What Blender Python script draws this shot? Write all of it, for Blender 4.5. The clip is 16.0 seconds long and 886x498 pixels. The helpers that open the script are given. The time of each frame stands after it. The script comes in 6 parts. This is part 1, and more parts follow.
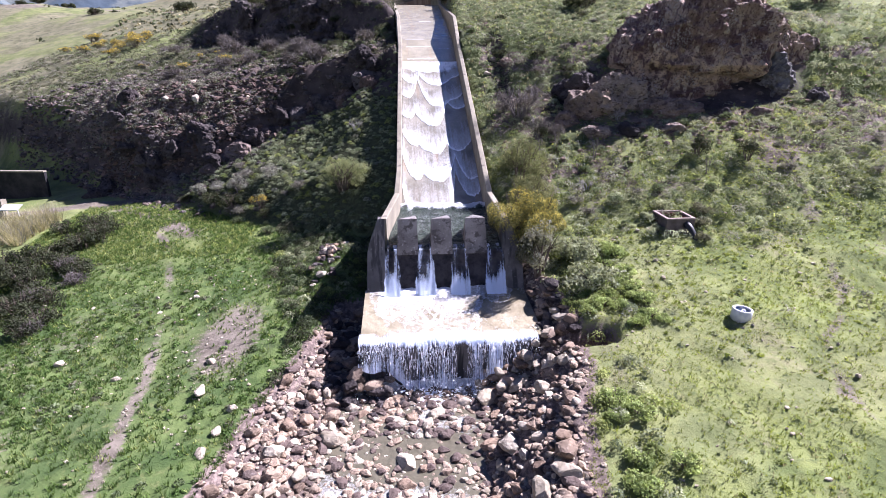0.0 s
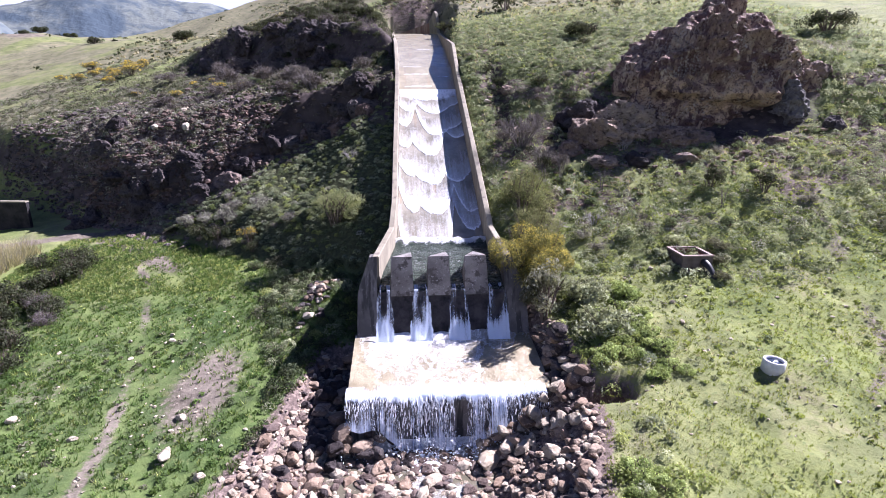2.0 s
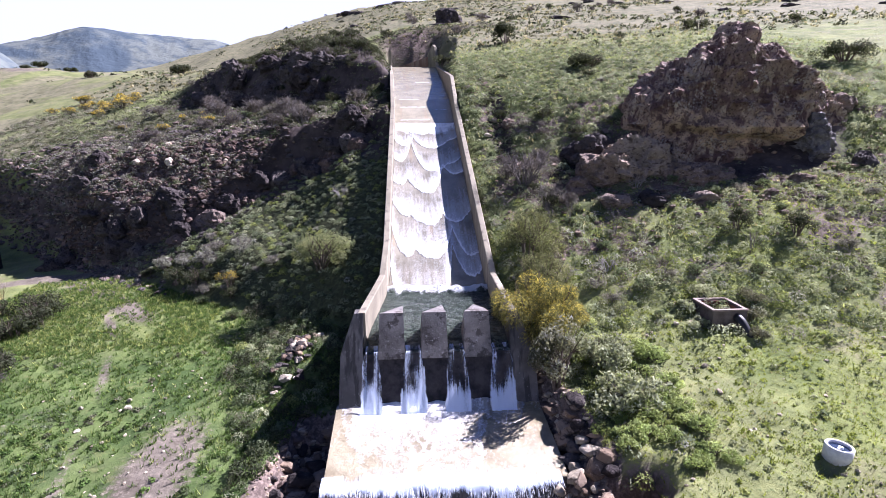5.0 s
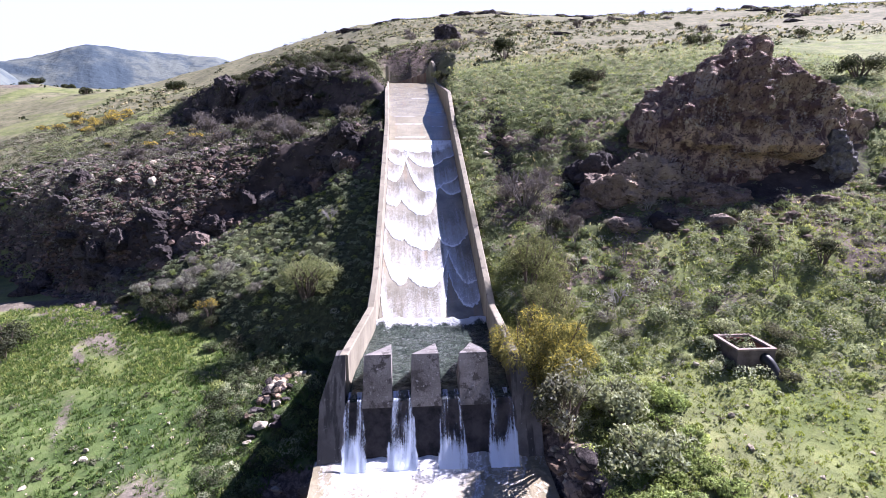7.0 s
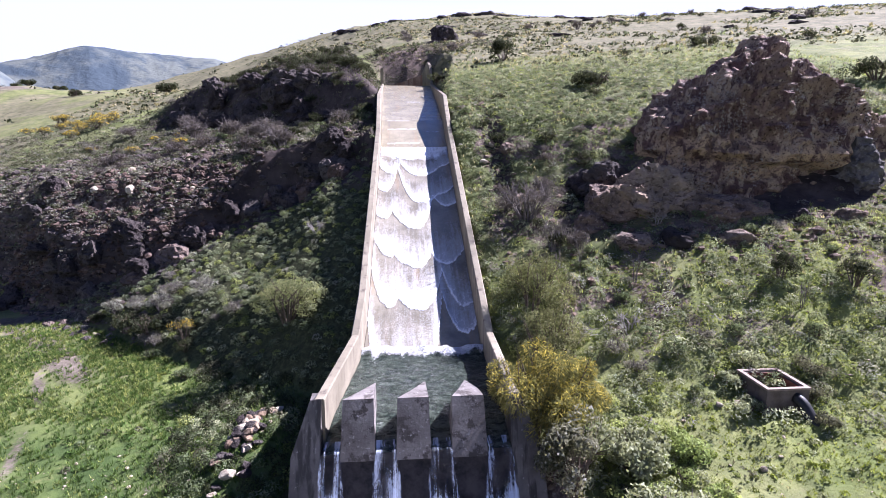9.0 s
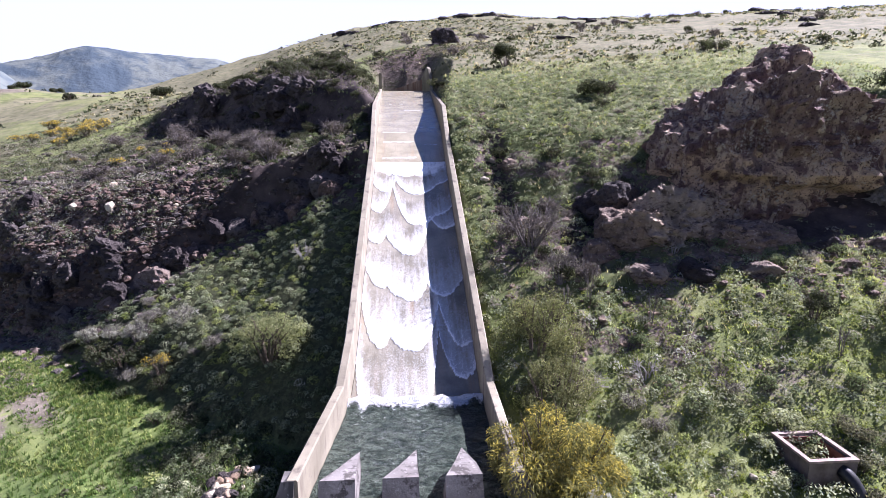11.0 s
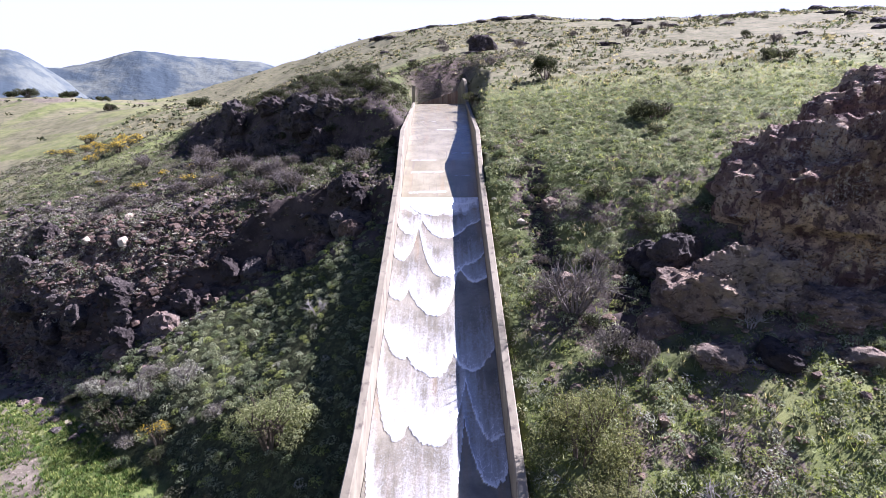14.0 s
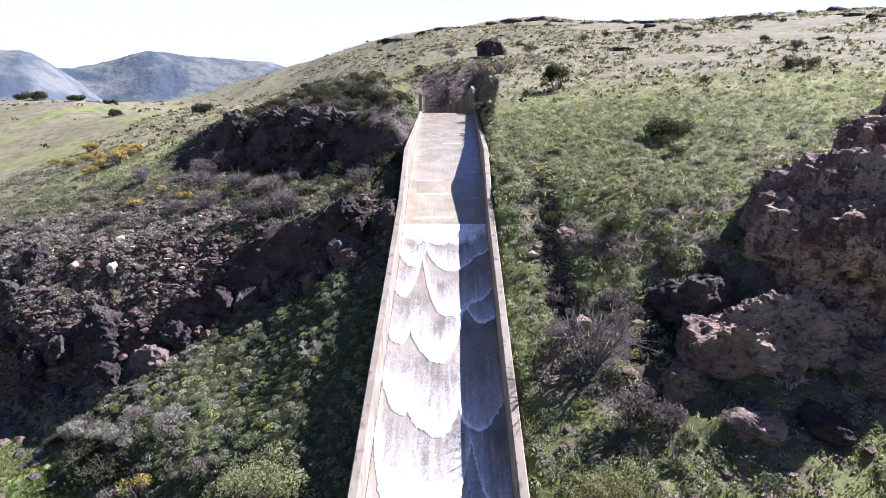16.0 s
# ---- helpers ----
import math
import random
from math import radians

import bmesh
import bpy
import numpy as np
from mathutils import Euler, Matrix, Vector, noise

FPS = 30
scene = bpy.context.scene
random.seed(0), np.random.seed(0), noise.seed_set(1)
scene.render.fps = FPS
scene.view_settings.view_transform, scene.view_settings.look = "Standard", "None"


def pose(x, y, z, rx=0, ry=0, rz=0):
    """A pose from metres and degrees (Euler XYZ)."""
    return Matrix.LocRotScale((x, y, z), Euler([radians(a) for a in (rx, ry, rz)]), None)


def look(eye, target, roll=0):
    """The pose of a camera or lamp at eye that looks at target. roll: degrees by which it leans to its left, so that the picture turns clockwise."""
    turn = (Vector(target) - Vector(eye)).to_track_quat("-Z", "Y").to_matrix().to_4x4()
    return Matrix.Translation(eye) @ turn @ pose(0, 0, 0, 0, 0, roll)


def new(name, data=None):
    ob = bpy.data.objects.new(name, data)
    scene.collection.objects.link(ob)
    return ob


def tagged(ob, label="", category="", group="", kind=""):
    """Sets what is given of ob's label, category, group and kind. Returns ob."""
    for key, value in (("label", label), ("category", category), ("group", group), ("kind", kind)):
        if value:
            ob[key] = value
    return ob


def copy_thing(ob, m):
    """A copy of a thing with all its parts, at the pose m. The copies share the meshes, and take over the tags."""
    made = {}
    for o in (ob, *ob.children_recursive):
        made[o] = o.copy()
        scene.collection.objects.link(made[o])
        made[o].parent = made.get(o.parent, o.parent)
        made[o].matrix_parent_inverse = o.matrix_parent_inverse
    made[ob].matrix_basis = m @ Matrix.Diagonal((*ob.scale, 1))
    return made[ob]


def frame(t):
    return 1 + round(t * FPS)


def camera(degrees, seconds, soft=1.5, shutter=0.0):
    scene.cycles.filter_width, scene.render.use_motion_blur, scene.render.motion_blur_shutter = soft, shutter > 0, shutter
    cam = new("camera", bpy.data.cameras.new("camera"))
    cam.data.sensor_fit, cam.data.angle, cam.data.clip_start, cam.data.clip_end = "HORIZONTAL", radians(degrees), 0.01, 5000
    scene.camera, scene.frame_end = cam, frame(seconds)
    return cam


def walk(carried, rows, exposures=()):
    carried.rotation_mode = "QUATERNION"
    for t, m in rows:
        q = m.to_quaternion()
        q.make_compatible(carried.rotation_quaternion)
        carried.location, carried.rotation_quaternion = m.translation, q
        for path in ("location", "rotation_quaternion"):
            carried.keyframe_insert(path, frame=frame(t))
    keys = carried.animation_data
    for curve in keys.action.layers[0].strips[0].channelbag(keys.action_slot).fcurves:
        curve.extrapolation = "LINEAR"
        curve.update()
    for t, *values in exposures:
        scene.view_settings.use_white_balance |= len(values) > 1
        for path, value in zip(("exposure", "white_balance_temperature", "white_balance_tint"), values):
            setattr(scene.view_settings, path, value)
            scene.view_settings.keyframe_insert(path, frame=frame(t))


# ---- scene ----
cam = camera(78.1, 16.0, 0.8)
METRES, EYE, TILT, LEAN, TURN = 22.0, 13.0, -18.5, 0.0, -4.35
ROWS = [
    (0.0, 0.0, 0.0, 0.0, -0.0, 0.0, 0.0),
    (0.5, 0.001, 0.0262, 0.0084, -0.04, 0.37, -0.02),
    (1.0, 0.0019, 0.0527, 0.0155, -0.03, 1.12, -0.04),
    (1.5, 0.0032, 0.0789, 0.0229, -0.03, 1.93, -0.03),
    (2.0, 0.0043, 0.105, 0.0312, -0.06, 2.75, -0.02),
    (2.5, 0.0051, 0.1295, 0.0381, -0.06, 3.51, -0.03),
    (3.0, 0.0058, 0.1565, 0.0465, -0.05, 4.23, -0.02),
    (3.5, 0.007, 0.1797, 0.0545, -0.02, 4.71, -0.02),
    (4.0, 0.0083, 0.206, 0.064, -0.04, 5.15, 0.0),
    (6.5, 0.0204, 0.3313, 0.1154, -0.08, 7.26, 0.04),
    (7.0, 0.0245, 0.3619, 0.1264, -0.06, 7.63, 0.03),
    (7.5, 0.028, 0.3898, 0.1338, -0.04, 7.81, 0.01),
    (8.0, 0.0302, 0.4206, 0.1454, -0.12, 7.78, -0.01),
    (8.5, 0.0327, 0.4444, 0.1611, -0.23, 7.73, 0.03),
    (9.0, 0.0363, 0.472, 0.1817, -0.25, 7.8, 0.04),
    (11.5, 0.0521, 0.6024, 0.2953, 0.11, 7.76, -0.04),
    (12.0, 0.0559, 0.6309, 0.3234, 1.09, 7.8, -0.36),
    (12.5, 0.0577, 0.6548, 0.3485, 2.05, 7.76, -0.66),
    (13.0, 0.0601, 0.6814, 0.3763, 2.77, 7.73, -0.87),
    (13.5, 0.0621, 0.7042, 0.3993, 3.18, 7.71, -0.99),
    (14.0, 0.0634, 0.7292, 0.4267, 3.68, 7.7, -1.16),
    (14.5, 0.0638, 0.7505, 0.4506, 4.14, 7.68, -1.3),
    (15.0, 0.0627, 0.7739, 0.4779, 4.58, 7.65, -1.47),
    (15.5, 0.0636, 0.7951, 0.5006, 4.56, 7.65, -1.45),
    (16.0, 0.0632, 0.818, 0.5259, 4.51, 7.61, -1.46),
]
walk(cam, [(t, pose(0, 0, EYE, TILT, LEAN, TURN) @ pose(METRES * x, METRES * y, METRES * z, 90 + pitch, roll, yaw)) for t, x, y, z, yaw, pitch, roll in ROWS],
     [(0.0, 1.97, 5680.0, 32.0), (16.0, 1.97, 5680.0, 32.0)])

# ---- world and sun ----
SUN_AZ, SUN_EL = 64.0, 44.0
world = bpy.data.worlds.new("sky")
scene.world = world
world.use_nodes = True
wt = world.node_tree
wt.nodes.clear()
sky = wt.nodes.new("ShaderNodeTexSky")
sky.sky_type, sky.sun_disc = "NISHITA", False
sky.sun_elevation, sky.sun_rotation = radians(SUN_EL), radians(SUN_AZ)
sky.dust_density, sky.air_density, sky.ozone_density, sky.altitude = 0.6, 1.1, 5.0, 300
back = wt.nodes.new("ShaderNodeBackground")
back.inputs["Strength"].default_value = 0.0158
wo = wt.nodes.new("ShaderNodeOutputWorld")
coord = wt.nodes.new("ShaderNodeTexCoord")
split = wt.nodes.new("ShaderNodeSeparateXYZ")
fade = wt.nodes.new("ShaderNodeMapRange")
fade.interpolation_type = "SMOOTHSTEP"
fade.inputs[1].default_value, fade.inputs[2].default_value, fade.inputs[3].default_value, fade.inputs[4].default_value = 0.225, 0.31, 0.9, 0.0
veil = wt.nodes.new("ShaderNodeMix")
veil.data_type = "RGBA"
veil.inputs[7].default_value = (17.4, 18.7, 21.6, 1)
wt.links.new(coord.outputs["Generated"], split.inputs[0])
wt.links.new(split.outputs[2], fade.inputs[0])
wt.links.new(fade.outputs[0], veil.inputs[0])
blue = wt.nodes.new("ShaderNodeMix")
blue.data_type, blue.blend_type = "RGBA", "MULTIPLY"
blue.inputs[0].default_value = 1.0
blue.inputs[7].default_value = (1.10, 1.26, 1.62, 1)
wt.links.new(sky.outputs[0], blue.inputs[6])
wt.links.new(blue.outputs[2], veil.inputs[6])
wt.links.new(veil.outputs[2], back.inputs["Color"])
wt.links.new(back.outputs[0], wo.inputs["Surface"])

sun = new("sun", bpy.data.lights.new("sun", "SUN"))
sun.data.energy, sun.data.angle, sun.data.color = 5.0, radians(0.53), (1.0, 0.965, 0.92)
sun.matrix_world = look((math.sin(radians(SUN_AZ)) * math.cos(radians(SUN_EL)) * 100, math.cos(radians(SUN_AZ)) * math.cos(radians(SUN_EL)) * 100,
                         math.sin(radians(SUN_EL)) * 100), (0, 0, 0))


# ---- materials ----
class Shader:
    """A small wrapper for building node materials."""

    def __init__(self, name):
        self.mat = bpy.data.materials.new(name)
        self.mat.use_nodes = True
        self.t = self.mat.node_tree
        self.t.nodes.clear()
        self.out = self.t.nodes.new("ShaderNodeOutputMaterial")
        self.pos = self.t.nodes.new("ShaderNodeNewGeometry").outputs["Position"]

    def node(self, kind, **props):
        n = self.t.nodes.new(kind)
        for k, v in props.items():
            setattr(n, k, v)
        return n

    def put(self, socket, value):
        if hasattr(value, "is_output"):
            self.t.links.new(value, socket)
        elif isinstance(value, (tuple, list)) and len(value) == 3 and socket.type == "RGBA":
            socket.default_value = (*value, 1)
        else:
            socket.default_value = value

    def scaled(self, sx, sy, sz):
        n = self.node("ShaderNodeVectorMath", operation="MULTIPLY")
        self.put(n.inputs[0], self.pos)
        n.inputs[1].default_value = (sx, sy, sz)
        return n.outputs[0]

    def noise(self, scale, detail=4.0, rough=0.6, vector=None, distortion=0.0):
        n = self.node("ShaderNodeTexNoise")
        self.put(n.inputs["Vector"], vector if vector is not None else self.pos)
        n.inputs["Scale"].default_value, n.inputs["Detail"].default_value = scale, detail
        n.inputs["Roughness"].default_value, n.inputs["Distortion"].default_value = rough, distortion
        return n.outputs[0]

    def cells(self, scale, feature="F1", vector=None, output="Distance"):
        n = self.node("ShaderNodeTexVoronoi", feature=feature)
        self.put(n.inputs["Vector"], vector if vector is not None else self.pos)
        n.inputs["Scale"].default_value = scale
        return n.outputs[output]

    def step(self, value, low, high):
        n = self.node("ShaderNodeMapRange", interpolation_type="SMOOTHSTEP")
        self.put(n.inputs[0], value)
        n.inputs[1].default_value, n.inputs[2].default_value = low, high
        return n.outputs[0]

    def mix(self, fac, a, b, mode="MIX"):
        n = self.node("ShaderNodeMix", data_type="RGBA", blend_type=mode)
        self.put(n.inputs[0], fac), self.put(n.inputs[6], a), self.put(n.inputs[7], b)
        return n.outputs[2]

    def math(self, op, a, b=0.0):
        n = self.node("ShaderNodeMath", operation=op)
        self.put(n.inputs[0], a), self.put(n.inputs[1], b)
        return n.outputs[0]

    def attr(self, name, output="Fac"):
        return self.node("ShaderNodeAttribute", attribute_name=name).outputs[output]

    def rnd(self):
        return self.node("ShaderNodeObjectInfo").outputs["Random"]

    def bump(self, height, strength, distance):
        n = self.node("ShaderNodeBump")
        n.inputs["Strength"].default_value, n.inputs["Distance"].default_value = strength, distance
        self.put(n.inputs["Height"], height)
        return n.outputs[0]

    def surface(self, color, rough=0.8, normal=None, spec=0.3, metal=0.0):
        b = self.node("ShaderNodeBsdfPrincipled")
        self.put(b.inputs["Base Color"], color), self.put(b.inputs["Roughness"], rough)
        b.inputs["Specular IOR Level"].default_value, b.inputs["Metallic"].default_value = spec, metal
        if normal is not None:
            self.put(b.inputs["Normal"], normal)
        self.t.links.new(b.outputs[0], self.out.inputs[0])
        return b

    def blend(self, fac, a, b):
        n = self.node("ShaderNodeMixShader")
        self.put(n.inputs[0], fac)
        self.t.links.new(a, n.inputs[1]), self.t.links.new(b, n.inputs[2])
        self.t.links.new(n.outputs[0], self.out.inputs[0])
        return n


def ground_material():
    s = Shader("hillside_soil_and_grass")
    big, mid, fine = s.noise(0.05, 5, 0.6), s.noise(0.45, 5, 0.65), s.noise(5.0, 5, 0.7)
    green = s.mix(s.step(mid, 0.35, 0.65), (0.078, 0.104, 0.030), (0.164, 0.192, 0.058))
    dry = s.mix(s.step(fine, 0.35, 0.7), (0.24, 0.21, 0.12), (0.36, 0.32, 0.20))
    grass = s.mix(s.step(big, 0.42, 0.62), green, s.mix(0.28, green, dry))
    grass = s.mix(s.step(fine, 0.52, 0.72), grass, (0.098, 0.126, 0.046))
    grass = s.mix(s.math("MULTIPLY", s.step(s.noise(0.28, 6, 0.72), 0.54, 0.66), 0.5), grass, (0.200, 0.176, 0.110))
    soil = s.mix(s.step(mid, 0.3, 0.7), (0.085, 0.072, 0.054), (0.165, 0.142, 0.110))
    soil = s.mix(s.step(fine, 0.5, 0.75), soil, (0.225, 0.192, 0.150))
    soil = s.mix(s.attr("red"), soil, s.mix(s.step(fine, 0.4, 0.65), (0.075, 0.057, 0.048), (0.20, 0.155, 0.128)))
    rock = s.mix(s.step(mid, 0.3, 0.65), (0.022, 0.018, 0.018), (0.076, 0.061, 0.054))
    rock = s.mix(s.step(fine, 0.58, 0.78), rock, (0.13, 0.115, 0.10))
    pale = s.mix(s.step(mid, 0.3, 0.7), (0.105, 0.105, 0.055), (0.185, 0.172, 0.102))
    wob = s.math("MULTIPLY", s.math("SUBTRACT", fine, 0.5), 0.9)
    # deeper green of the west meadow, part-darkened for passing cloud shade
    grass = s.mix(s.attr("lush_dimmed"), grass, s.mix(s.step(mid, 0.35, 0.65), (0.031, 0.060, 0.018), (0.072, 0.110, 0.033)))
    grass = s.mix(s.step(s.noise(1.7, 6, 0.75), 0.54, 0.66), grass, (0.115, 0.130, 0.050))
    pale = s.mix(s.step(s.noise(0.8, 6, 0.75), 0.54, 0.64), pale, (0.075, 0.075, 0.048))
    # dark undergrowth soil, with shade between plants and from clouds painted in
    grass = s.mix(s.attr("dark_soil_shade"), grass, s.mix(s.step(fine, 0.4, 0.65), (0.030, 0.033, 0.018), (0.075, 0.082, 0.038)))
    c = s.mix(s.step(s.math("ADD", s.attr("pale"), wob), 0.3, 0.7), grass, pale)
    c = s.mix(s.step(s.math("ADD", s.attr("soil"), wob), 0.35, 0.65), c, soil)
    c = s.mix(s.step(s.math("ADD", s.attr("rock"), wob), 0.35, 0.65), c, rock)
    # distance haze put into the base colour of the far ground
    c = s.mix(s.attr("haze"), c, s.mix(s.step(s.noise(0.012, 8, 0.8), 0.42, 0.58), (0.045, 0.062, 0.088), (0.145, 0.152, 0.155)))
    h = s.math("ADD", s.math("MULTIPLY", mid, 0.5), fine)
    s.surface(c, 0.95, s.bump(h, 0.7, 0.09), 0.1)
    return s.mat


def concrete_material():
    s = Shader("weathered_concrete")
    big, fine = s.noise(0.5, 5, 0.6), s.noise(9.0, 5, 0.7)
    runs = s.noise(1.0, 4, 0.6, s.scaled(2.6, 2.6, 0.35))
    c = s.mix(s.step(big, 0.3, 0.7), (0.165, 0.147, 0.105), (0.262, 0.235, 0.172))
    c = s.mix(s.step(runs, 0.52, 0.72), c, (0.105, 0.088, 0.070))
    c = s.mix(s.step(fine, 0.58, 0.75), c, (0.13, 0.118, 0.102))
    s.surface(c, 0.85, s.bump(fine, 0.5, 0.02), 0.25)
    return s.mat


def wet_concrete_material():
    s = Shader("algae_stained_wet_concrete")
    big, fine = s.noise(0.9, 5, 0.65), s.noise(7.0, 5, 0.7)
    runs = s.noise(1.2, 5, 0.6, s.scaled(3.0, 1.0, 0.3))
    c = s.mix(s.step(big, 0.35, 0.65), (0.075, 0.069, 0.061), (0.15, 0.138, 0.125))
    c = s.mix(s.step(runs, 0.48, 0.62), c, (0.035, 0.032, 0.029))
    c = s.mix(s.step(fine, 0.62, 0.70), c, (0.30, 0.285, 0.265))
    s.surface(c, s.math("ADD", s.math("MULTIPLY", big, 0.4), 0.4), s.bump(fine, 0.6, 0.025), 0.4)
    return s.mat


def block_material():
    s = Shader("stained_block_concrete")
    big, fine = s.noise(1.5, 6, 0.7), s.noise(8.0, 5, 0.7)
    c = s.mix(s.step(s.noise(0.8, 4), 0.35, 0.65), (0.12, 0.11, 0.10), (0.20, 0.185, 0.17))
    c = s.mix(s.step(big, 0.50, 0.58), c, (0.065, 0.058, 0.052))
    c = s.mix(s.step(fine, 0.60, 0.66), c, (0.30, 0.285, 0.27))
    s.surface(c, 0.85, s.bump(fine, 0.6, 0.03), 0.2)
    return s.mat


def rust_wall_material():
    s = Shader("rust_stained_concrete")
    runs = s.noise(1.0, 4, 0.6, s.scaled(2.2, 2.2, 0.25))
    c = s.mix(s.step(runs, 0.35, 0.65), (0.20, 0.12, 0.085), (0.34, 0.25, 0.19))
    c = s.mix(s.step(s.noise(6.0, 4), 0.55, 0.7), c, (0.12, 0.075, 0.055))
    s.surface(c, 0.9, s.bump(runs, 0.5, 0.03), 0.2)
    return s.mat


def chute_water_material(name, dark, light):
    s = Shader(name)
    streak = s.noise(1.0, 5, 0.65, s.scaled(5.0, 0.35, 0.35))
    fine = s.noise(11.0, 6, 0.75)
    warp = s.node("ShaderNodeVectorMath", operation="ADD")
    s.put(warp.inputs[0], s.scaled(1.0, 0.6, 0.6)), s.put(warp.inputs[1], s.noise(2.2, 4, 0.7))
    lace = s.cells(3.2, "DISTANCE_TO_EDGE", warp.outputs[0])
    floor_c = s.mix(s.step(s.noise(0.6, 5, 0.65), 0.35, 0.65), dark, light)
    floor_c = s.mix(s.step(streak, 0.5, 0.75), floor_c, (0.205, 0.175, 0.132))
    floor_c = s.mix(s.math("MULTIPLY", s.step(s.noise(1.0, 4, 0.6, s.scaled(1.6, 0.12, 0.12)), 0.55, 0.7), 0.45), floor_c, (0.30, 0.215, 0.125))
    foam = s.attr("foam")
    f = s.math("ADD", foam, s.math("MULTIPLY", s.math("SUBTRACT", streak, 0.5), 0.30))
    f = s.math("ADD", f, s.math("MULTIPLY", s.math("SUBTRACT", fine, 0.5), 0.55))
    f = s.math("ADD", f, s.math("MULTIPLY", s.math("MULTIPLY", s.step(lace, 0.07, 0.0), s.step(foam, 0.1, 0.45)), 0.30))
    fm = s.step(f, 0.12, 0.62)
    c = s.mix(fm, floor_c, (0.41, 0.425, 0.43))
    c = s.mix(s.step(f, 0.62, 1.02), c, (0.82, 0.84, 0.85))
    h = s.math("ADD", s.math("MULTIPLY", streak, 0.5), s.math("MULTIPLY", fine, 0.6))
    s.surface(c, s.math("ADD", s.math("MULTIPLY", fm, 0.35), 0.22), s.bump(h, 0.45, 0.05), 0.5)
    return s.mat


def apron_water_material():
    s = Shader("foaming_water_sheet")
    fine, mid = s.noise(6.0, 6, 0.75), s.noise(0.9, 5, 0.65)
    warp = s.node("ShaderNodeVectorMath", operation="ADD")
    s.put(warp.inputs[0], s.scaled(1.0, 0.5, 1.0)), s.put(warp.inputs[1], s.noise(1.3, 4, 0.7))
    lace = s.cells(1.5, "DISTANCE_TO_EDGE", warp.outputs[0])
    under = s.mix(s.step(mid, 0.35, 0.65), (0.200, 0.172, 0.108), (0.30, 0.262, 0.172))
    f = s.math("ADD", s.attr("foam"), s.math("MULTIPLY", s.math("SUBTRACT", fine, 0.5), 0.7))
    f = s.math("ADD", f, s.math("MULTIPLY", s.math("SUBTRACT", mid, 0.5), 0.5))
    f = s.math("ADD", f, s.math("MULTIPLY", s.step(lace, 0.05, 0.0), 0.26))
    fm = s.step(f, 0.25, 0.7)
    c = s.mix(s.step(f, 0.6, 1.0), s.mix(fm, under, (0.33, 0.325, 0.305)), (0.70, 0.70, 0.69))
    s.surface(c, s.math("ADD", s.math("MULTIPLY", fm, 0.4), 0.15), s.bump(fine, 0.6, 0.08), 0.5)
    return s.mat


def pool_material():
    s = Shader("murky_green_pool_water")
    rip = s.noise(2.4, 6, 0.72, s.scaled(1.0, 1.5, 1.0), 0.8)
    fine = s.noise(8.0, 5, 0.7)
    f = s.math("ADD", s.attr("foam"), s.math("MULTIPLY", s.math("SUBTRACT", fine, 0.5), 0.9))
    fm = s.step(f, 0.35, 0.7)
    c = s.mix(fm, s.mix(s.step(rip, 0.35, 0.65), (0.018, 0.029, 0.024), (0.090, 0.112, 0.086)), (0.78, 0.80, 0.80))
    s.surface(c, s.math("ADD", s.math("MULTIPLY", fm, 0.45), 0.12), s.bump(rip, 1.0, 0.45), 0.35)
    return s.mat


def stream_material():
    s = Shader("shallow_stream_water")
    rip, fine = s.noise(3.5, 5, 0.65), s.noise(9.0, 5, 0.7)
    f = s.math("ADD", s.attr("foam"), s.math("MULTIPLY", s.math("SUBTRACT", fine, 0.5), 1.1))
    fm = s.math("MULTIPLY", s.step(f, 0.40, 1.15), 0.9)
    c = s.mix(fm, s.mix(rip, (0.048, 0.047, 0.030), (0.150, 0.132, 0.088)), (0.80, 0.82, 0.82))
    s.surface(c, s.math("ADD", s.math("MULTIPLY", fm, 0.45), 0.06), s.bump(rip, 0.7, 0.1), 0.5)
    return s.mat


def falling_water_material(name, low, high, sx):
    s = Shader(name)
    streak = s.noise(1.0, 5, 0.65, s.scaled(sx, 0.3, 0.22))
    fine = s.noise(8.0, 5, 0.75, s.scaled(2.8, 0.3, 1.1))
    broad = s.noise(1.1, 3, 0.5, s.scaled(1.6, 0.3, 0.7))
    f = s.math("ADD", s.attr("foam"), s.math("ADD", s.math("ADD", s.math("MULTIPLY", s.math("SUBTRACT", broad, 0.5), 1.3), s.math("MULTIPLY", s.math("SUBTRACT", streak, 0.5), 1.5)),
                                            s.math("MULTIPLY", s.math("SUBTRACT", fine, 0.5), 0.9)))
    fm = s.step(f, low, high)
    b = s.node("ShaderNodeBsdfPrincipled")
    s.put(b.inputs["Base Color"], (0.62, 0.71, 0.84)), s.put(b.inputs["Roughness"], 0.3)
    tr = s.node("ShaderNodeBsdfTranslucent")
    s.put(tr.inputs["Color"], (0.70, 0.78, 0.88))
    half = s.node("ShaderNodeMixShader")
    half.inputs[0].default_value = 0.25
    s.t.links.new(b.outputs[0], half.inputs[1]), s.t.links.new(tr.outputs[0], half.inputs[2])
    clear = s.node("ShaderNodeBsdfTransparent")
    s.blend(fm, clear.outputs[0], half.outputs[0])
    return s.mat


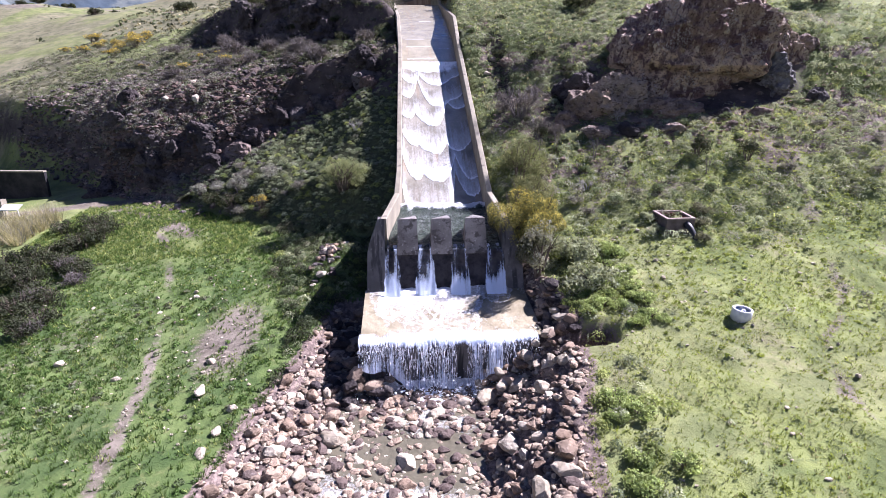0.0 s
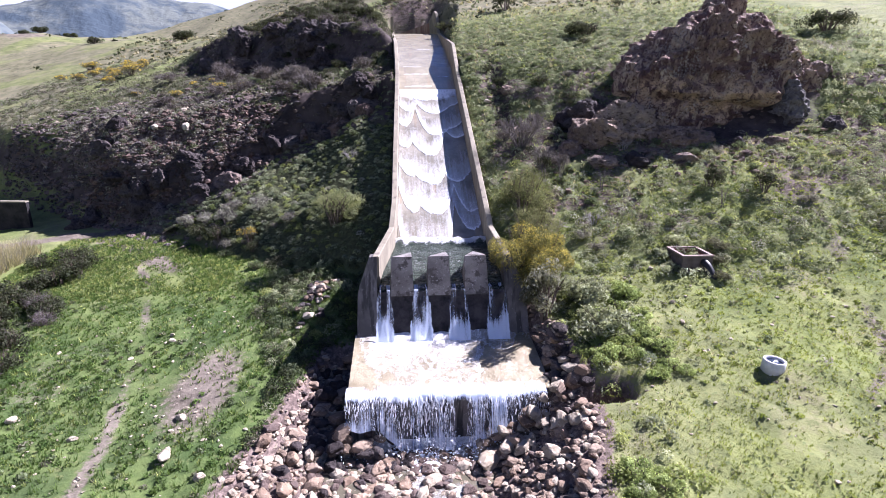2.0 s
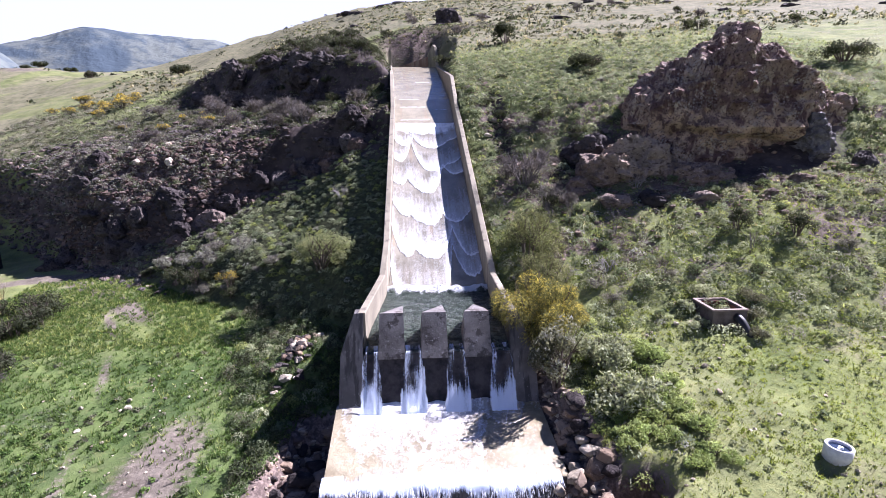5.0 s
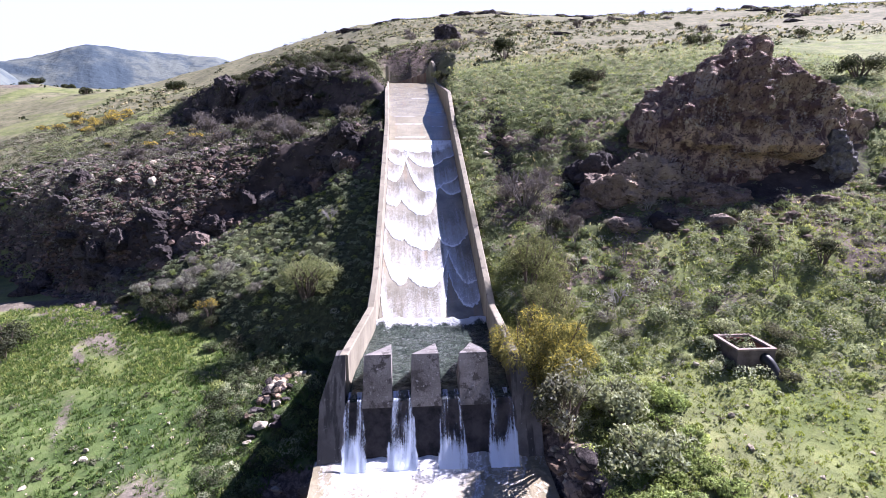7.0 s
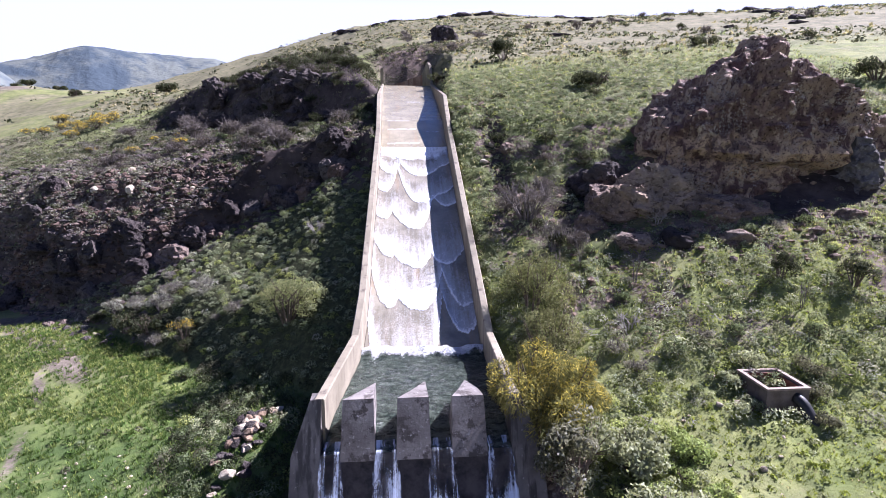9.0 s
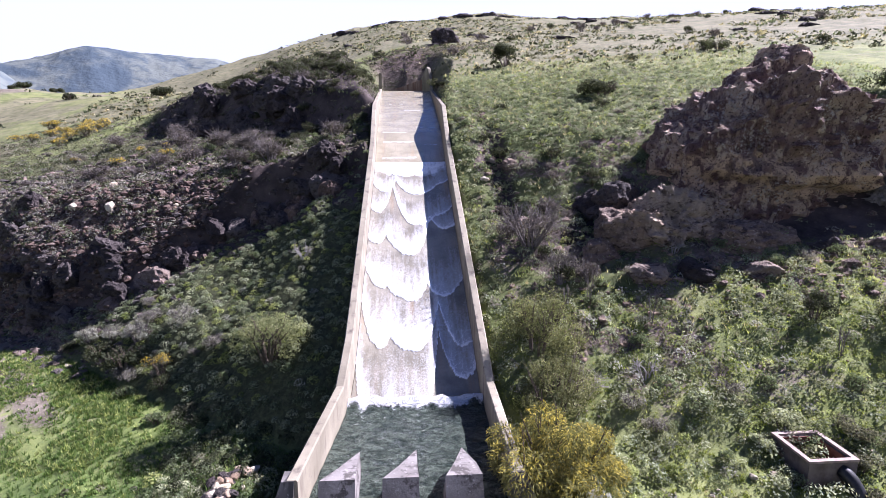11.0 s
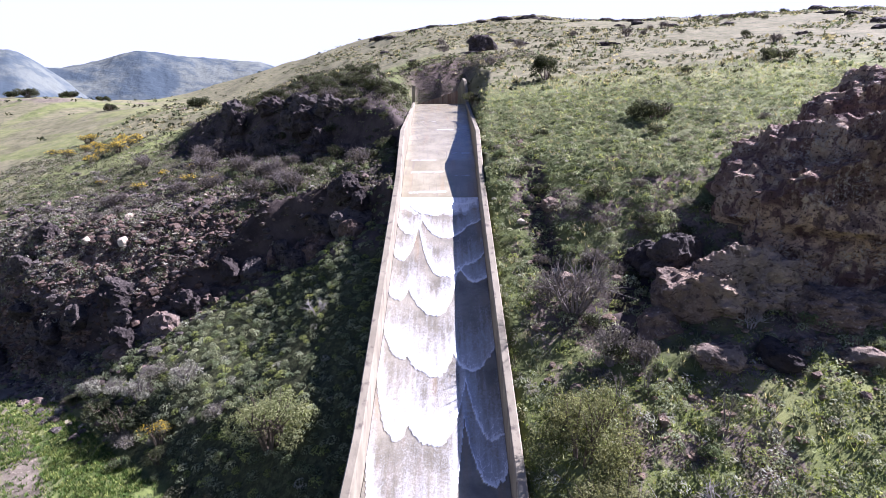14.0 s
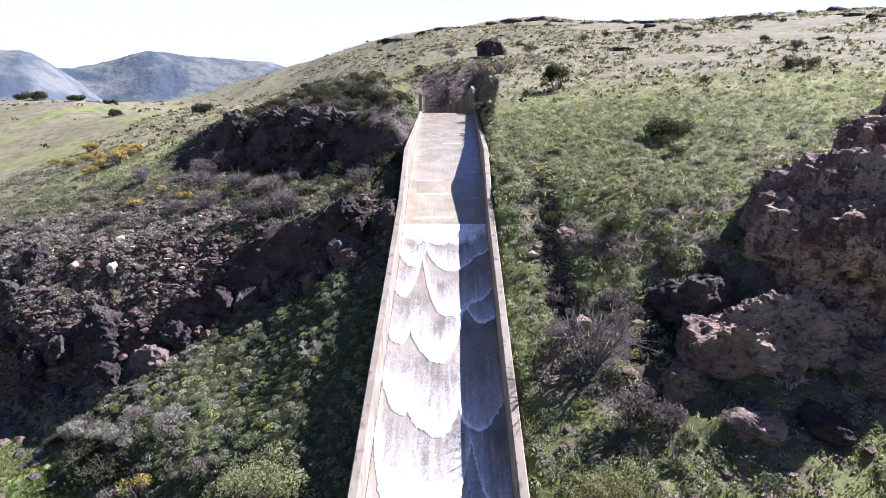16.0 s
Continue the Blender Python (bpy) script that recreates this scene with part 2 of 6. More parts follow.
def rock_material(name, dark, mid, pale, patch=0.62, relief=0.12, ochre=0.0):
    s = Shader(name)
    big, fine = s.noise(0.8, 6, 0.65), s.noise(6.0, 6, 0.7)
    r = s.rnd()
    c = s.mix(s.step(big, 0.3, 0.65), dark, mid)
    c = s.mix(s.step(fine, patch - 0.08, patch + 0.12), c, pale)
    c = s.mix(s.math("MULTIPLY", r, 0.6), c, s.mix(s.math("FRACT", s.math("MULTIPLY", r, 7.3)), dark, pale))
    if ochre:
        c = s.mix(s.math("MULTIPLY", s.step(s.noise(0.30, 5, 0.6), 0.52, 0.59), ochre), c, (0.47, 0.345, 0.22))
    mid_n = s.noise(2.4, 8, 0.72, s.scaled(1.0, 1.0, 1.6), 0.6)
    c = s.mix(s.step(mid_n, 0.50, 0.36), c, dark)
    h = s.math("ADD", s.math("MULTIPLY", big, 0.9), s.math("ADD", s.math("MULTIPLY", fine, 0.4), s.math("MULTIPLY", mid_n, 0.8)))
    s.surface(c, 0.92, s.bump(h, 1.0, relief), 0.15)
    return s.mat


def outcrop_material():
    """Weathered brown rock: dark stains running down, an ochre stratum, grey lichen."""
    s = Shader("brown_outcrop_rock")
    big, mid, fine = s.noise(0.35, 5, 0.6), s.noise(1.6, 7, 0.7), s.noise(7.0, 6, 0.72)
    runs = s.noise(1.0, 5, 0.65, s.scaled(1.1, 1.1, 0.35))
    c = s.mix(s.step(big, 0.42, 0.58), (0.235, 0.162, 0.128), (0.42, 0.315, 0.225))
    c = s.mix(s.step(mid, 0.54, 0.60), c, (0.50, 0.41, 0.295))
    c = s.mix(s.step(runs, 0.48, 0.56), c, (0.150, 0.095, 0.085))
    height = s.node("ShaderNodeSeparateXYZ")
    s.put(height.inputs[0], s.pos)
    level = s.math("ADD", height.outputs[2], s.math("MULTIPLY", s.math("SUBTRACT", big, 0.5), 4.0))
    band = s.math("MULTIPLY", s.step(level, 11.9, 12.3), s.step(level, 14.0, 13.3))
    band = s.math("MULTIPLY", band, s.step(mid, 0.45, 0.53))
    c = s.mix(band, c, (0.56, 0.41, 0.27))
    lichen = s.math("MULTIPLY", s.step(fine, 0.50, 0.62), s.step(s.noise(0.5, 5, 0.65), 0.48, 0.60))
    c = s.mix(lichen, c, (0.44, 0.415, 0.36))
    c = s.mix(s.step(fine, 0.46, 0.38), c, (0.050, 0.034, 0.031))
    h = s.math("ADD", s.math("MULTIPLY", mid, 1.2), s.math("MULTIPLY", fine, 0.5))
    s.surface(c, 0.92, s.bump(h, 1.0, 0.5), 0.12)
    return s.mat


def leaf_material(name, light=0.36):
    s = Shader(name)
    c = s.attr("tint", "Color")
    c = s.mix(s.step(s.noise(2.0, 3), 0.3, 0.7), c, s.mix(0.35, c, (0.03, 0.04, 0.012)))
    b = s.node("ShaderNodeBsdfPrincipled")
    s.put(b.inputs["Base Color"], c), s.put(b.inputs["Roughness"], 0.8)
    b.inputs["Specular IOR Level"].default_value = 0.06
    tr = s.node("ShaderNodeBsdfTranslucent")
    s.put(tr.inputs["Color"], s.mix(1.0, c, (1.40, 1.36, 0.98), "MULTIPLY"))
    s.blend(light, b.outputs[0], tr.outputs[0])
    return s.mat


def plain_material(name, a, b, scale=4.0, rough=0.8, spec=0.3):
    s = Shader(name)
    n = s.noise(scale, 5, 0.65)
    s.surface(s.mix(s.step(n, 0.3, 0.7), a, b), rough, s.bump(n, 0.4, 0.02), spec)
    return s.mat


M_GROUND = ground_material()
M_CONC = concrete_material()
M_WET = wet_concrete_material()
M_RUST = rust_wall_material()
M_BLOCK = block_material()
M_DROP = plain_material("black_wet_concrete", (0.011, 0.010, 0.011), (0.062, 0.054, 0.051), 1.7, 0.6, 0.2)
M_CHUTE = chute_water_material("thin_rushing_water_over_concrete", (0.158, 0.146, 0.110), (0.275, 0.254, 0.196))
M_FILM = chute_water_material("clear_film_over_tan_concrete", (0.235, 0.210, 0.136), (0.325, 0.296, 0.203))
M_APRON = apron_water_material()
M_POOL = pool_material()
M_STREAM = stream_material()
M_FALL = falling_water_material("falling_water_streaks", 0.14, 0.92, 11.0)
M_CURTAIN = falling_water_material("falling_water_curtain", 0.12, 0.80, 21.0)
M_RUBBLE = rock_material("reddish_rubble", (0.042, 0.028, 0.022), (0.145, 0.100, 0.078), (0.31, 0.268, 0.235))
M_SPLASH = plain_material("splash_foam", (0.62, 0.65, 0.68), (0.82, 0.84, 0.86), 9.0, 0.5)
M_BASALT = rock_material("dark_basalt", (0.022, 0.018, 0.018), (0.078, 0.064, 0.060), (0.19, 0.168, 0.152), 0.64, 0.4)
M_OUTCROP = outcrop_material()
M_LEDGE = rock_material("brown_ledge_rock", (0.085, 0.062, 0.052), (0.27, 0.198, 0.148), (0.46, 0.39, 0.31), 0.60, 0.4, 0.25)
M_GREYROCK = rock_material("grey_rock", (0.06, 0.055, 0.052), (0.15, 0.14, 0.13), (0.28, 0.265, 0.25))
M_BOULDER = rock_material("river_boulder", (0.078, 0.054, 0.038), (0.285, 0.205, 0.138), (0.50, 0.405, 0.30))
M_TAN = rock_material("tan_boulder", (0.26, 0.21, 0.14), (0.38, 0.325, 0.235), (0.48, 0.43, 0.35))
M_PALE = rock_material("pale_stone", (0.20, 0.165, 0.112), (0.40, 0.345, 0.255), (0.60, 0.545, 0.44))
M_LEAF = leaf_material("leaves")
M_GRASS = leaf_material("grass_blades", 0.45)
M_TWIG = plain_material("grey_twigs", (0.075, 0.064, 0.057), (0.155, 0.136, 0.122), 6.0)
# retaining wall front: its shade is put into a near-black base colour
M_WALL_SHADE = plain_material("shade_toned_wall", (0.016, 0.016, 0.018), (0.045, 0.042, 0.040), 1.0, 0.95, 0.05)
M_DEAD = plain_material("bleached_dead_wood", (0.20, 0.185, 0.16), (0.31, 0.29, 0.26), 6.0)
M_BARK = plain_material("dark_bark", (0.055, 0.042, 0.03), (0.12, 0.095, 0.07), 6.0)
# box concrete in two painted tones: rim as sunlit, walls as shaded
M_RIM = plain_material("sunlit_trough_rim", (0.17, 0.13, 0.105), (0.29, 0.225, 0.185), 5.0)
M_TROUGH_SHADE = plain_material("shaded_trough_concrete", (0.07, 0.052, 0.042), (0.14, 0.112, 0.095), 2.5)
M_RUSTY = plain_material("red_brown_lining", (0.10, 0.04, 0.028), (0.18, 0.075, 0.05), 3.0)
M_PIPE = plain_material("black_pipe", (0.012, 0.012, 0.013), (0.03, 0.03, 0.03), 5.0, 0.45)
M_RING = plain_material("whitish_concrete_ring", (0.46, 0.46, 0.46), (0.58, 0.58, 0.57), 6.0)
M_BLUE = plain_material("blue_black_water", (0.012, 0.02, 0.04), (0.03, 0.045, 0.08), 3.0, 0.08, 0.5)
M_STEEL = plain_material("galvanised_steel", (0.35, 0.38, 0.42), (0.5, 0.53, 0.57), 5.0, 0.35, 0.6)


# ---- mesh helpers ----
def mesh_of(name, verts, faces, mat, smooth=False, attrs=None, colors=None):
    me = bpy.data.meshes.new(name)
    me.from_pydata(np.asarray(verts, float).tolist() if not isinstance(verts, list) else verts, [],
                   faces if isinstance(faces, list) else faces.tolist())
    me.materials.append(mat)
    for key, vals in (attrs or {}).items():
        me.attributes.new(key, "FLOAT", "POINT").data.foreach_set("value", np.asarray(vals, np.float32))
    if colors is not None:
        full = np.ones((len(colors), 4), np.float32)
        full[:, :3] = colors
        me.attributes.new("tint", "FLOAT_COLOR", "POINT").data.foreach_set("color", full.ravel())
    if smooth:
        me.polygons.foreach_set("use_smooth", [True] * len(me.polygons))
    me.update()
    return me


def child(name, me, parent, label=""):
    ob = new(name, me)
    ob.parent = parent
    if label:
        ob["label"] = label
    return ob


def bm_mesh(name, bm, mat, smooth=False):
    bmesh.ops.recalc_face_normals(bm, faces=bm.faces)
    me = bpy.data.meshes.new(name)
    bm.to_mesh(me)
    bm.free()
    me.materials.append(mat)
    if smooth:
        me.polygons.foreach_set("use_smooth", [True] * len(me.polygons))
    return me


def part(name, bm, mat, parent, label="", smooth=False):
    return child(name, bm_mesh(name, bm, mat, smooth), parent, label)


def bevel(bm, width, segments=1):
    bmesh.ops.bevel(bm, geom=[e for e in bm.edges if e.calc_face_angle(0) > 0.5], offset=width, segments=segments, affect="EDGES", clamp_overlap=True)


def prism(corners, z0, z1):
    """A solid over a plan polygon. z0 and z1: a height, or a function of the corner's index."""
    bm = bmesh.new()
    lo = [bm.verts.new((x, y, z0(i) if callable(z0) else z0)) for i, (x, y) in enumerate(corners)]
    hi = [bm.verts.new((x, y, z1(i) if callable(z1) else z1)) for i, (x, y) in enumerate(corners)]
    n = len(corners)
    bm.faces.new(lo[::-1]), bm.faces.new(hi)
    for i in range(n):
        bm.faces.new((lo[i], lo[(i + 1) % n], hi[(i + 1) % n], hi[i]))
    return bm


def grid_faces(nx, ny):
    i = np.arange(nx - 1)[None, :] + nx * np.arange(ny - 1)[:, None]
    i = i.ravel()
    return np.stack([i, i + 1, i + nx + 1, i + nx], 1)


def hash2(ix, iy, seed):
    v = np.sin(ix * 127.1 + iy * 311.7 + seed * 74.7) * 43758.5453
    return v - np.floor(v)


def vnoise(x, y, seed=0):
    ix, iy = np.floor(x), np.floor(y)
    fx, fy = x - ix, y - iy
    fx, fy = fx * fx * (3 - 2 * fx), fy * fy * (3 - 2 * fy)
    a, b = hash2(ix, iy, seed), hash2(ix + 1, iy, seed)
    c, d = hash2(ix, iy + 1, seed), hash2(ix + 1, iy + 1, seed)
    return (a * (1 - fx) + b * fx) * (1 - fy) + (c * (1 - fx) + d * fx) * fy


def fbm(x, y, seed=0, octaves=4):
    total, amp, out = 0.0, 1.0, 0.0
    for k in range(octaves):
        out = out + amp * (vnoise(x * 2 ** k + 13.7 * k, y * 2 ** k - 7.1 * k, seed + k) - 0.5)
        total += amp
        amp *= 0.5
    return out / total


def sstep(a, b, v):
    t = np.clip((v - a) / (b - a), 0, 1)
    return t * t * (3 - 2 * t)


# ---- the lie of the land ----
FOOT_Y, SILL_Y, CREST_Y = 34.3, 54.2, 98.0


def chute_floor(y):
    return np.interp(y, [27.0, FOOT_Y - 0.6, FOOT_Y + 0.4, SILL_Y, 61.0, 74.7, CREST_Y, 101.0], [3.85, 3.9, 4.15, 13.35, 15.65, 18.3, 22.5, 22.3])


def inner_left(y):
    return np.interp(y, [27.0, 33.6, 36.0, SILL_Y, CREST_Y], [-0.95, -0.18, 0.0, 0.3, -0.45])


def inner_right(y):
    return np.interp(y, [27.0, 33.6, SILL_Y, CREST_Y], [5.2, 5.35, 5.42, 6.7])


def toe(x, y):
    """Distance behind the foot of the west bank, and the way along it."""
    return (x + 4) * 0.637 + (y - 33) * 0.77, -(x + 4) * 0.77 + (y - 33) * 0.637


def cliff_line(u):
    return np.interp(u, [5, 12, 14, 17, 19, 20.5, 22, 25, 29, 36, 60], [19.3, 18.0, 17.2, 15.0, 12.0, 9.0, 6.6, 4.8, 2.6, 2.0, 2.0])


def bed_line(y):
    return np.interp(y, [-80, -20, 0, 15, 22], [-14, -4, -1.5, 0.6, 2.0])


def bed_out(x, y):
    """How far a place lies outside the stream bed (inside: minus)."""
    left = np.interp(y, [-80, 0, 12, 15, 18, 22, 27], [-24, -9, -7.2, -6.7, -6.1, -5.0, -3.6])
    right = np.interp(y, [-80, 0, 12, 15, 18.5, 22, 25, 27], [-8, 3, 5.2, 5.8, 7.0, 7.4, 6.9, 6.5])
    return np.maximum(left - x, x - right)


def ground_z(x, y, rough=True):
    x, y = np.asarray(x, float), np.asarray(y, float)
    s, u = toe(x, y)
    low = np.where(s < 1.9, np.maximum(1.2 + 0.1 * s, -0.15), 1.39 + 0.75 * sstep(1.9, 2.9, s) + 0.5 * sstep(2.7, 5.0, s) + 0.55 * np.clip(s - 2.7, 0, None))
    high = 14 + 0.34 * (np.minimum(s, 46) - 18) + 0.15 * np.clip(s - 46, 0, 600)
    wob = 2.8 * fbm(x * 0.14, y * 0.14, 5) + 1.6 * fbm(x * 0.6, y * 0.6, 8)
    cl = cliff_line(u)
    wide = np.interp(u, [10, 20, 27, 40], [0.7, 0.9, 1.0, 2.0])
    wob = wob * (1 - 0.65 * sstep(18, 22, u))
    talus = np.interp(u, [18, 20.5, 22, 25, 29, 36, 60], [9.5, 8.3, 6.7, 5.9, 6.4, 6.5, 7.5]) + 0.74 * (s - cl)
    high = high + (np.minimum(high, np.maximum(talus, low)) - high) * sstep(18.5, 20.5, u) * (1 - sstep(44, 54, u)) * (s < cl + 13)
    cut = sstep(-1, 1, (s - cl - wob) / wide)
    west = low * (1 - cut) + np.maximum(high, low) * cut
    west = np.where(s > cl + 8, high, west)
    # the upper band of dark rock
    band = sstep(14, 24, u) * (1 - sstep(52, 66, u))
    west = west + band * (2.9 * sstep(27.5, 30.0, s + 1.5 * wob) * (1 - sstep(46, 70, s)) + 0.9 * np.exp(-((s - 44) / 5) ** 2) - 1.0 * np.exp(-((s - 25) / 4) ** 2))
    west = west + 1.3 * np.exp(-((x + 4.2) ** 2 + (y - 31.5) ** 2) / 6)
    west = west + 1.7 * sstep(-8.5, -1.5, x) * sstep(32, 37.5, y) * (1 - sstep(50, 56, y))
    r = 0.35 * x + 0.94 * y
    east = np.interp(r, [-60, 10, 18, 24, 28, 33, 38, 43, 47, 51, 54, 58, 65, 74, 246, 330, 900],
                     [-0.6, 0.3, 1.4, 2.5, 3.1, 4.4, 7.0, 9.3, 10.8, 13.8, 15.7, 17.0, 19.2, 21.6, 66, 70, 70])
    east = east - 4.2 * sstep(25, 75, x) * sstep(150, 240, r)
    far = np.clip(y - 72, 0, None)
    w = sstep(-2.2 - 0.34 * far - 0.0026 * np.minimum(far, 190) ** 2, 2.2 + 0.02 * far, x - 2.7)
    z = west * (1 - w) + east * w
    if rough:
        steep = sstep(0, 6, s) * (1 - w)
        z = z + 1.1 * steep * sstep(-6, 0, s - cl) * (1 - sstep(3, 9, s - cl)) * (0.25 - np.abs(fbm(x * 0.5, y * 0.5, 14, 5)) * 2.2)
        z = z + (0.35 + 0.7 * steep) * fbm(x * 0.35, y * 0.35, 1) + (0.22 + 0.35 * steep + 0.2 * w) * fbm(x * 1.3, y * 1.3, 2)
        dist = np.hypot(x, y)
        z = z + sstep(90, 260, dist) * 9 * fbm(x * 0.02, y * 0.02, 3) * (1 - 0.3 * w) + sstep(90, 200, dist) * 2.5 * fbm(x * 0.09, y * 0.09, 4)
    hollow = np.exp(-(((x - 14) / 7.5) ** 2 + ((y - 42) / 5.0) ** 2))
    z = z + hollow * (0.25 - np.abs(fbm(x * 0.45, y * 0.45, 44, 4)) * 2.4) * 0.9
    z = z - 0.7 * np.exp(-((x - 8.7) / 0.8) ** 2) * sstep(43, 46, y) * (1 - sstep(55, 58, y))
    z = z + 0.062 * np.clip(np.hypot(x, y) - 125, 0, 170) * sstep(-20, -36, np.degrees(np.arctan2(x, y))) * (1 - w) * (y > 0)
    # the stream bed below the apron
    d = bed_out(x, y) + 1.4 * fbm(x * 0.4, y * 0.4, 11) + 0.5 * fbm(x * 1.5, y * 1.5, 13)
    k = (1 - sstep(-0.25, 0.35, d)) * (1 - sstep(26.0, 28.0, y))
    bed = -1.0 + 0.05 * (y - 20) + 0.45 * fbm(x * 0.9, y * 0.9, 12) + 0.17 * np.clip(d + 4.2, 0, 6) + 0.58 * np.clip(d + 3.6, 0, 4) * sstep(2.0, 4.5, x) * (1 - 0.5 * sstep(10, 2, y))
    z = z * (1 - k) + np.minimum(z, bed) * k
    pit = np.exp(-((x - 8.15) / 0.95) ** 4 - ((y - 20.7) / 0.62) ** 4)
    z = z - 1.5 * pit
    # the banks come down to the tops of the chute walls
    reach = sstep(53, 60, y) * (1 - sstep(106, 116, y))
    edge_r = np.interp(y, [54.2, 61, 97.6, 99.5, 107, 116], [14.9, 17.95, 22.75, 25.4, 25.0, 28.5]) - 0.15 + (0.75 + 0.75 * sstep(66, 74, y)) * np.clip(x - inner_right(y) - 0.4, 0, None)
    edge_l = np.interp(y, [54.2, 61, 97.6, 107, 116], [14.9, 17.95, 22.75, 23.4, 27.0]) - 0.1 + 0.95 * np.clip(inner_left(y) - 0.4 - x, 0, None)
    edge = np.where(x > 3, np.maximum(edge_r, edge_l * (y > 106)), edge_l + 0.3 * np.clip(x, 0, 3) * (y > 106))
    z = z - reach * np.clip(z - edge, 0, None)
    # room for the spillway
    t = sstep(26.5, 27.5, y) * (1 - sstep(106.8, 107.3, y)) * sstep(inner_left(y) - 0.45, inner_left(y) - 0.25, x) * (1 - sstep(inner_right(y) + 0.25, inner_right(y) + 0.45, x))
    z = z * (1 - t) + np.minimum(z, chute_floor(y) - 1.2) * t
    return z


def gz(x, y):
    return float(ground_z(np.array([x]), np.array([y]))[0])


def stretch(lo, hi, a, b, step, grow):
    """Even steps between a and b, growing steps out to lo and hi."""
    mid = np.arange(a, b + step / 2, step)
    out, v, d = [], b, step
    while v < hi:
        d *= grow
        v += d
        out.append(v)
    left, v, d = [], a, step
    while v > lo:
        d *= grow
        v -= d
        left.append(v)
    return np.array(left[::-1] + mid.tolist() + out)


def build_ground():
    xs, ys = stretch(-4200, 4200, -34, 34, 0.30, 1.06), stretch(-600, 4600, 8, 78, 0.30, 1.05)
    gx, gy = np.meshgrid(xs, ys)
    x, y = gx.ravel(), gy.ravel()
    z = ground_z(x, y)
    s, u = toe(x, y)
    w = sstep(-2.2, 2.2, x - 2.7)
    n1, n2 = fbm(x * 0.12, y * 0.12, 31), fbm(x * 0.5, y * 0.5, 33)
    near = 1 - sstep(150, 300, np.hypot(x, y))
    # bare earth: the vehicle track, worn patches, the stream banks
    track = np.interp(y, [5, 14, 22, 30, 38, 46, 52], [-8.5, -9.2, -10.5, -12.5, -15.5, -20.5, -27.5])
    ruts = np.exp(-((x - track + 1.0) / 0.42) ** 2) * (1 - sstep(50, 53, y)) * (1 - w)
    soil = 0.62 * ruts * (0.5 + vnoise(x * 0.3, y * 0.3, 41)) + 0.42 * sstep(0.16, 0.3, n1 + 0.4 * n2) * near
    soil = np.maximum(soil, 0.9 * np.exp(-(((x + 8.7) / 1.8) ** 2 + ((y - 25.0) / 4.0) ** 2)))
    lane = np.interp(y, [38, 41, 44.2, 48.8, 52], [-14.0, -16.5, -19.3, -24.5, -30.0])
    soil = np.maximum(soil, 0.85 * np.exp(-((x - lane) / 1.5) ** 2) * sstep(37, 42, y) * (1 - sstep(51, 53, y)))
    soil = np.maximum(soil, 0.95 * np.exp(-((y - 50.5 - 0.12 * (x + 28)) / 1.1) ** 2) * sstep(-40, -34, x) * (1 - sstep(-25, -22, x)))
    bed = (1 - sstep(0.1, 0.9, bed_out(x, y) + 0.6 * n2)) * (1 - sstep(27, 28.5, y))
    soil = np.maximum(soil, bed)
    wet_bed = bed
    pit = np.exp(-((x - 8.15) / 1.15) ** 4 - ((y - 20.7) / 0.8) ** 4)
    soil, wet_bed = np.maximum(soil, pit), np.maximum(wet_bed, pit)
    # the washed-out rill in the east field
    rill = np.exp(-((x - np.interp(y, [14, 18, 22, 26, 31, 38], [15.6, 16.4, 20.6, 22.4, 23.6, 26.0]) - 1.2 * n2) / 0.42) ** 2) * sstep(13, 16, y) * (1 - sstep(36, 39, y))
    soil = np.maximum(soil, 0.62 * rill * (0.3 + vnoise(x * 0.5, y * 0.5, 43)))
    cl = cliff_line(u)
    rock = np.where(u < 19.5, sstep(-7, -2, s - cl), sstep(-1.2, -0.3, s - cl)) * (1 - sstep(4.0, 8, s - cl)) * (1 - w) * sstep(1, 2.2, s)
    rubble = sstep(18, 26, u) * sstep(0, 3, s) * (1 - sstep(14, 19, s)) * (1 - w) * (1 - sstep(40, 50, u))
    soil = np.maximum(soil, 0.8 * rubble)
    red = np.maximum(np.clip(rubble, 0, 1), wet_bed)
    red = np.maximum(red, np.exp(-(bed_out(x, y) / 0.7) ** 2) * (y < 28))
    rock = np.maximum(rock * (0.9 - 0.35 * sstep(1.0, 3.0, s - cl)) * (1 - 0.75 * sstep(20, 26, u) * sstep(0.3, 1.2, s - cl)), 0.30 * rubble)
    rock = np.maximum(rock, 0.75 * np.exp(-(((x - 23) / 8.5) ** 4 + ((y - 42) / 3.6) ** 4)) * w)
    red = np.maximum(red, np.exp(-(((x - 22) / 10) ** 2 + ((y - 39) / 4) ** 2)))
    rock = np.maximum(rock, 0.85 * np.exp(-((x - 8.7 + 1.2 * n2) / 0.9) ** 2) * sstep(43, 46, y) * (1 - sstep(55, 58, y)))
    rock = np.maximum(rock, 0.72 * np.exp(-(((x - 13) / 6.5) ** 2 + ((y - 43) / 5) ** 2)) + 0.3 * n2 * np.exp(-(((x - 14) / 6) ** 2 + ((y - 43) / 5) ** 2)))
    rock = np.maximum(rock, 0.8 * np.exp(-(((x + 17) / 15) ** 2 + ((y - 80) / 12) ** 2)) * (1 - w))
    rock = np.maximum(rock, 0.95 * sstep(22.5, 26, s + 2 * n2) * (1 - sstep(36, 44, s)) * sstep(4, 10, u) * (1 - sstep(54, 64, u)) * (1 - sstep(-1.5, 1, x)))
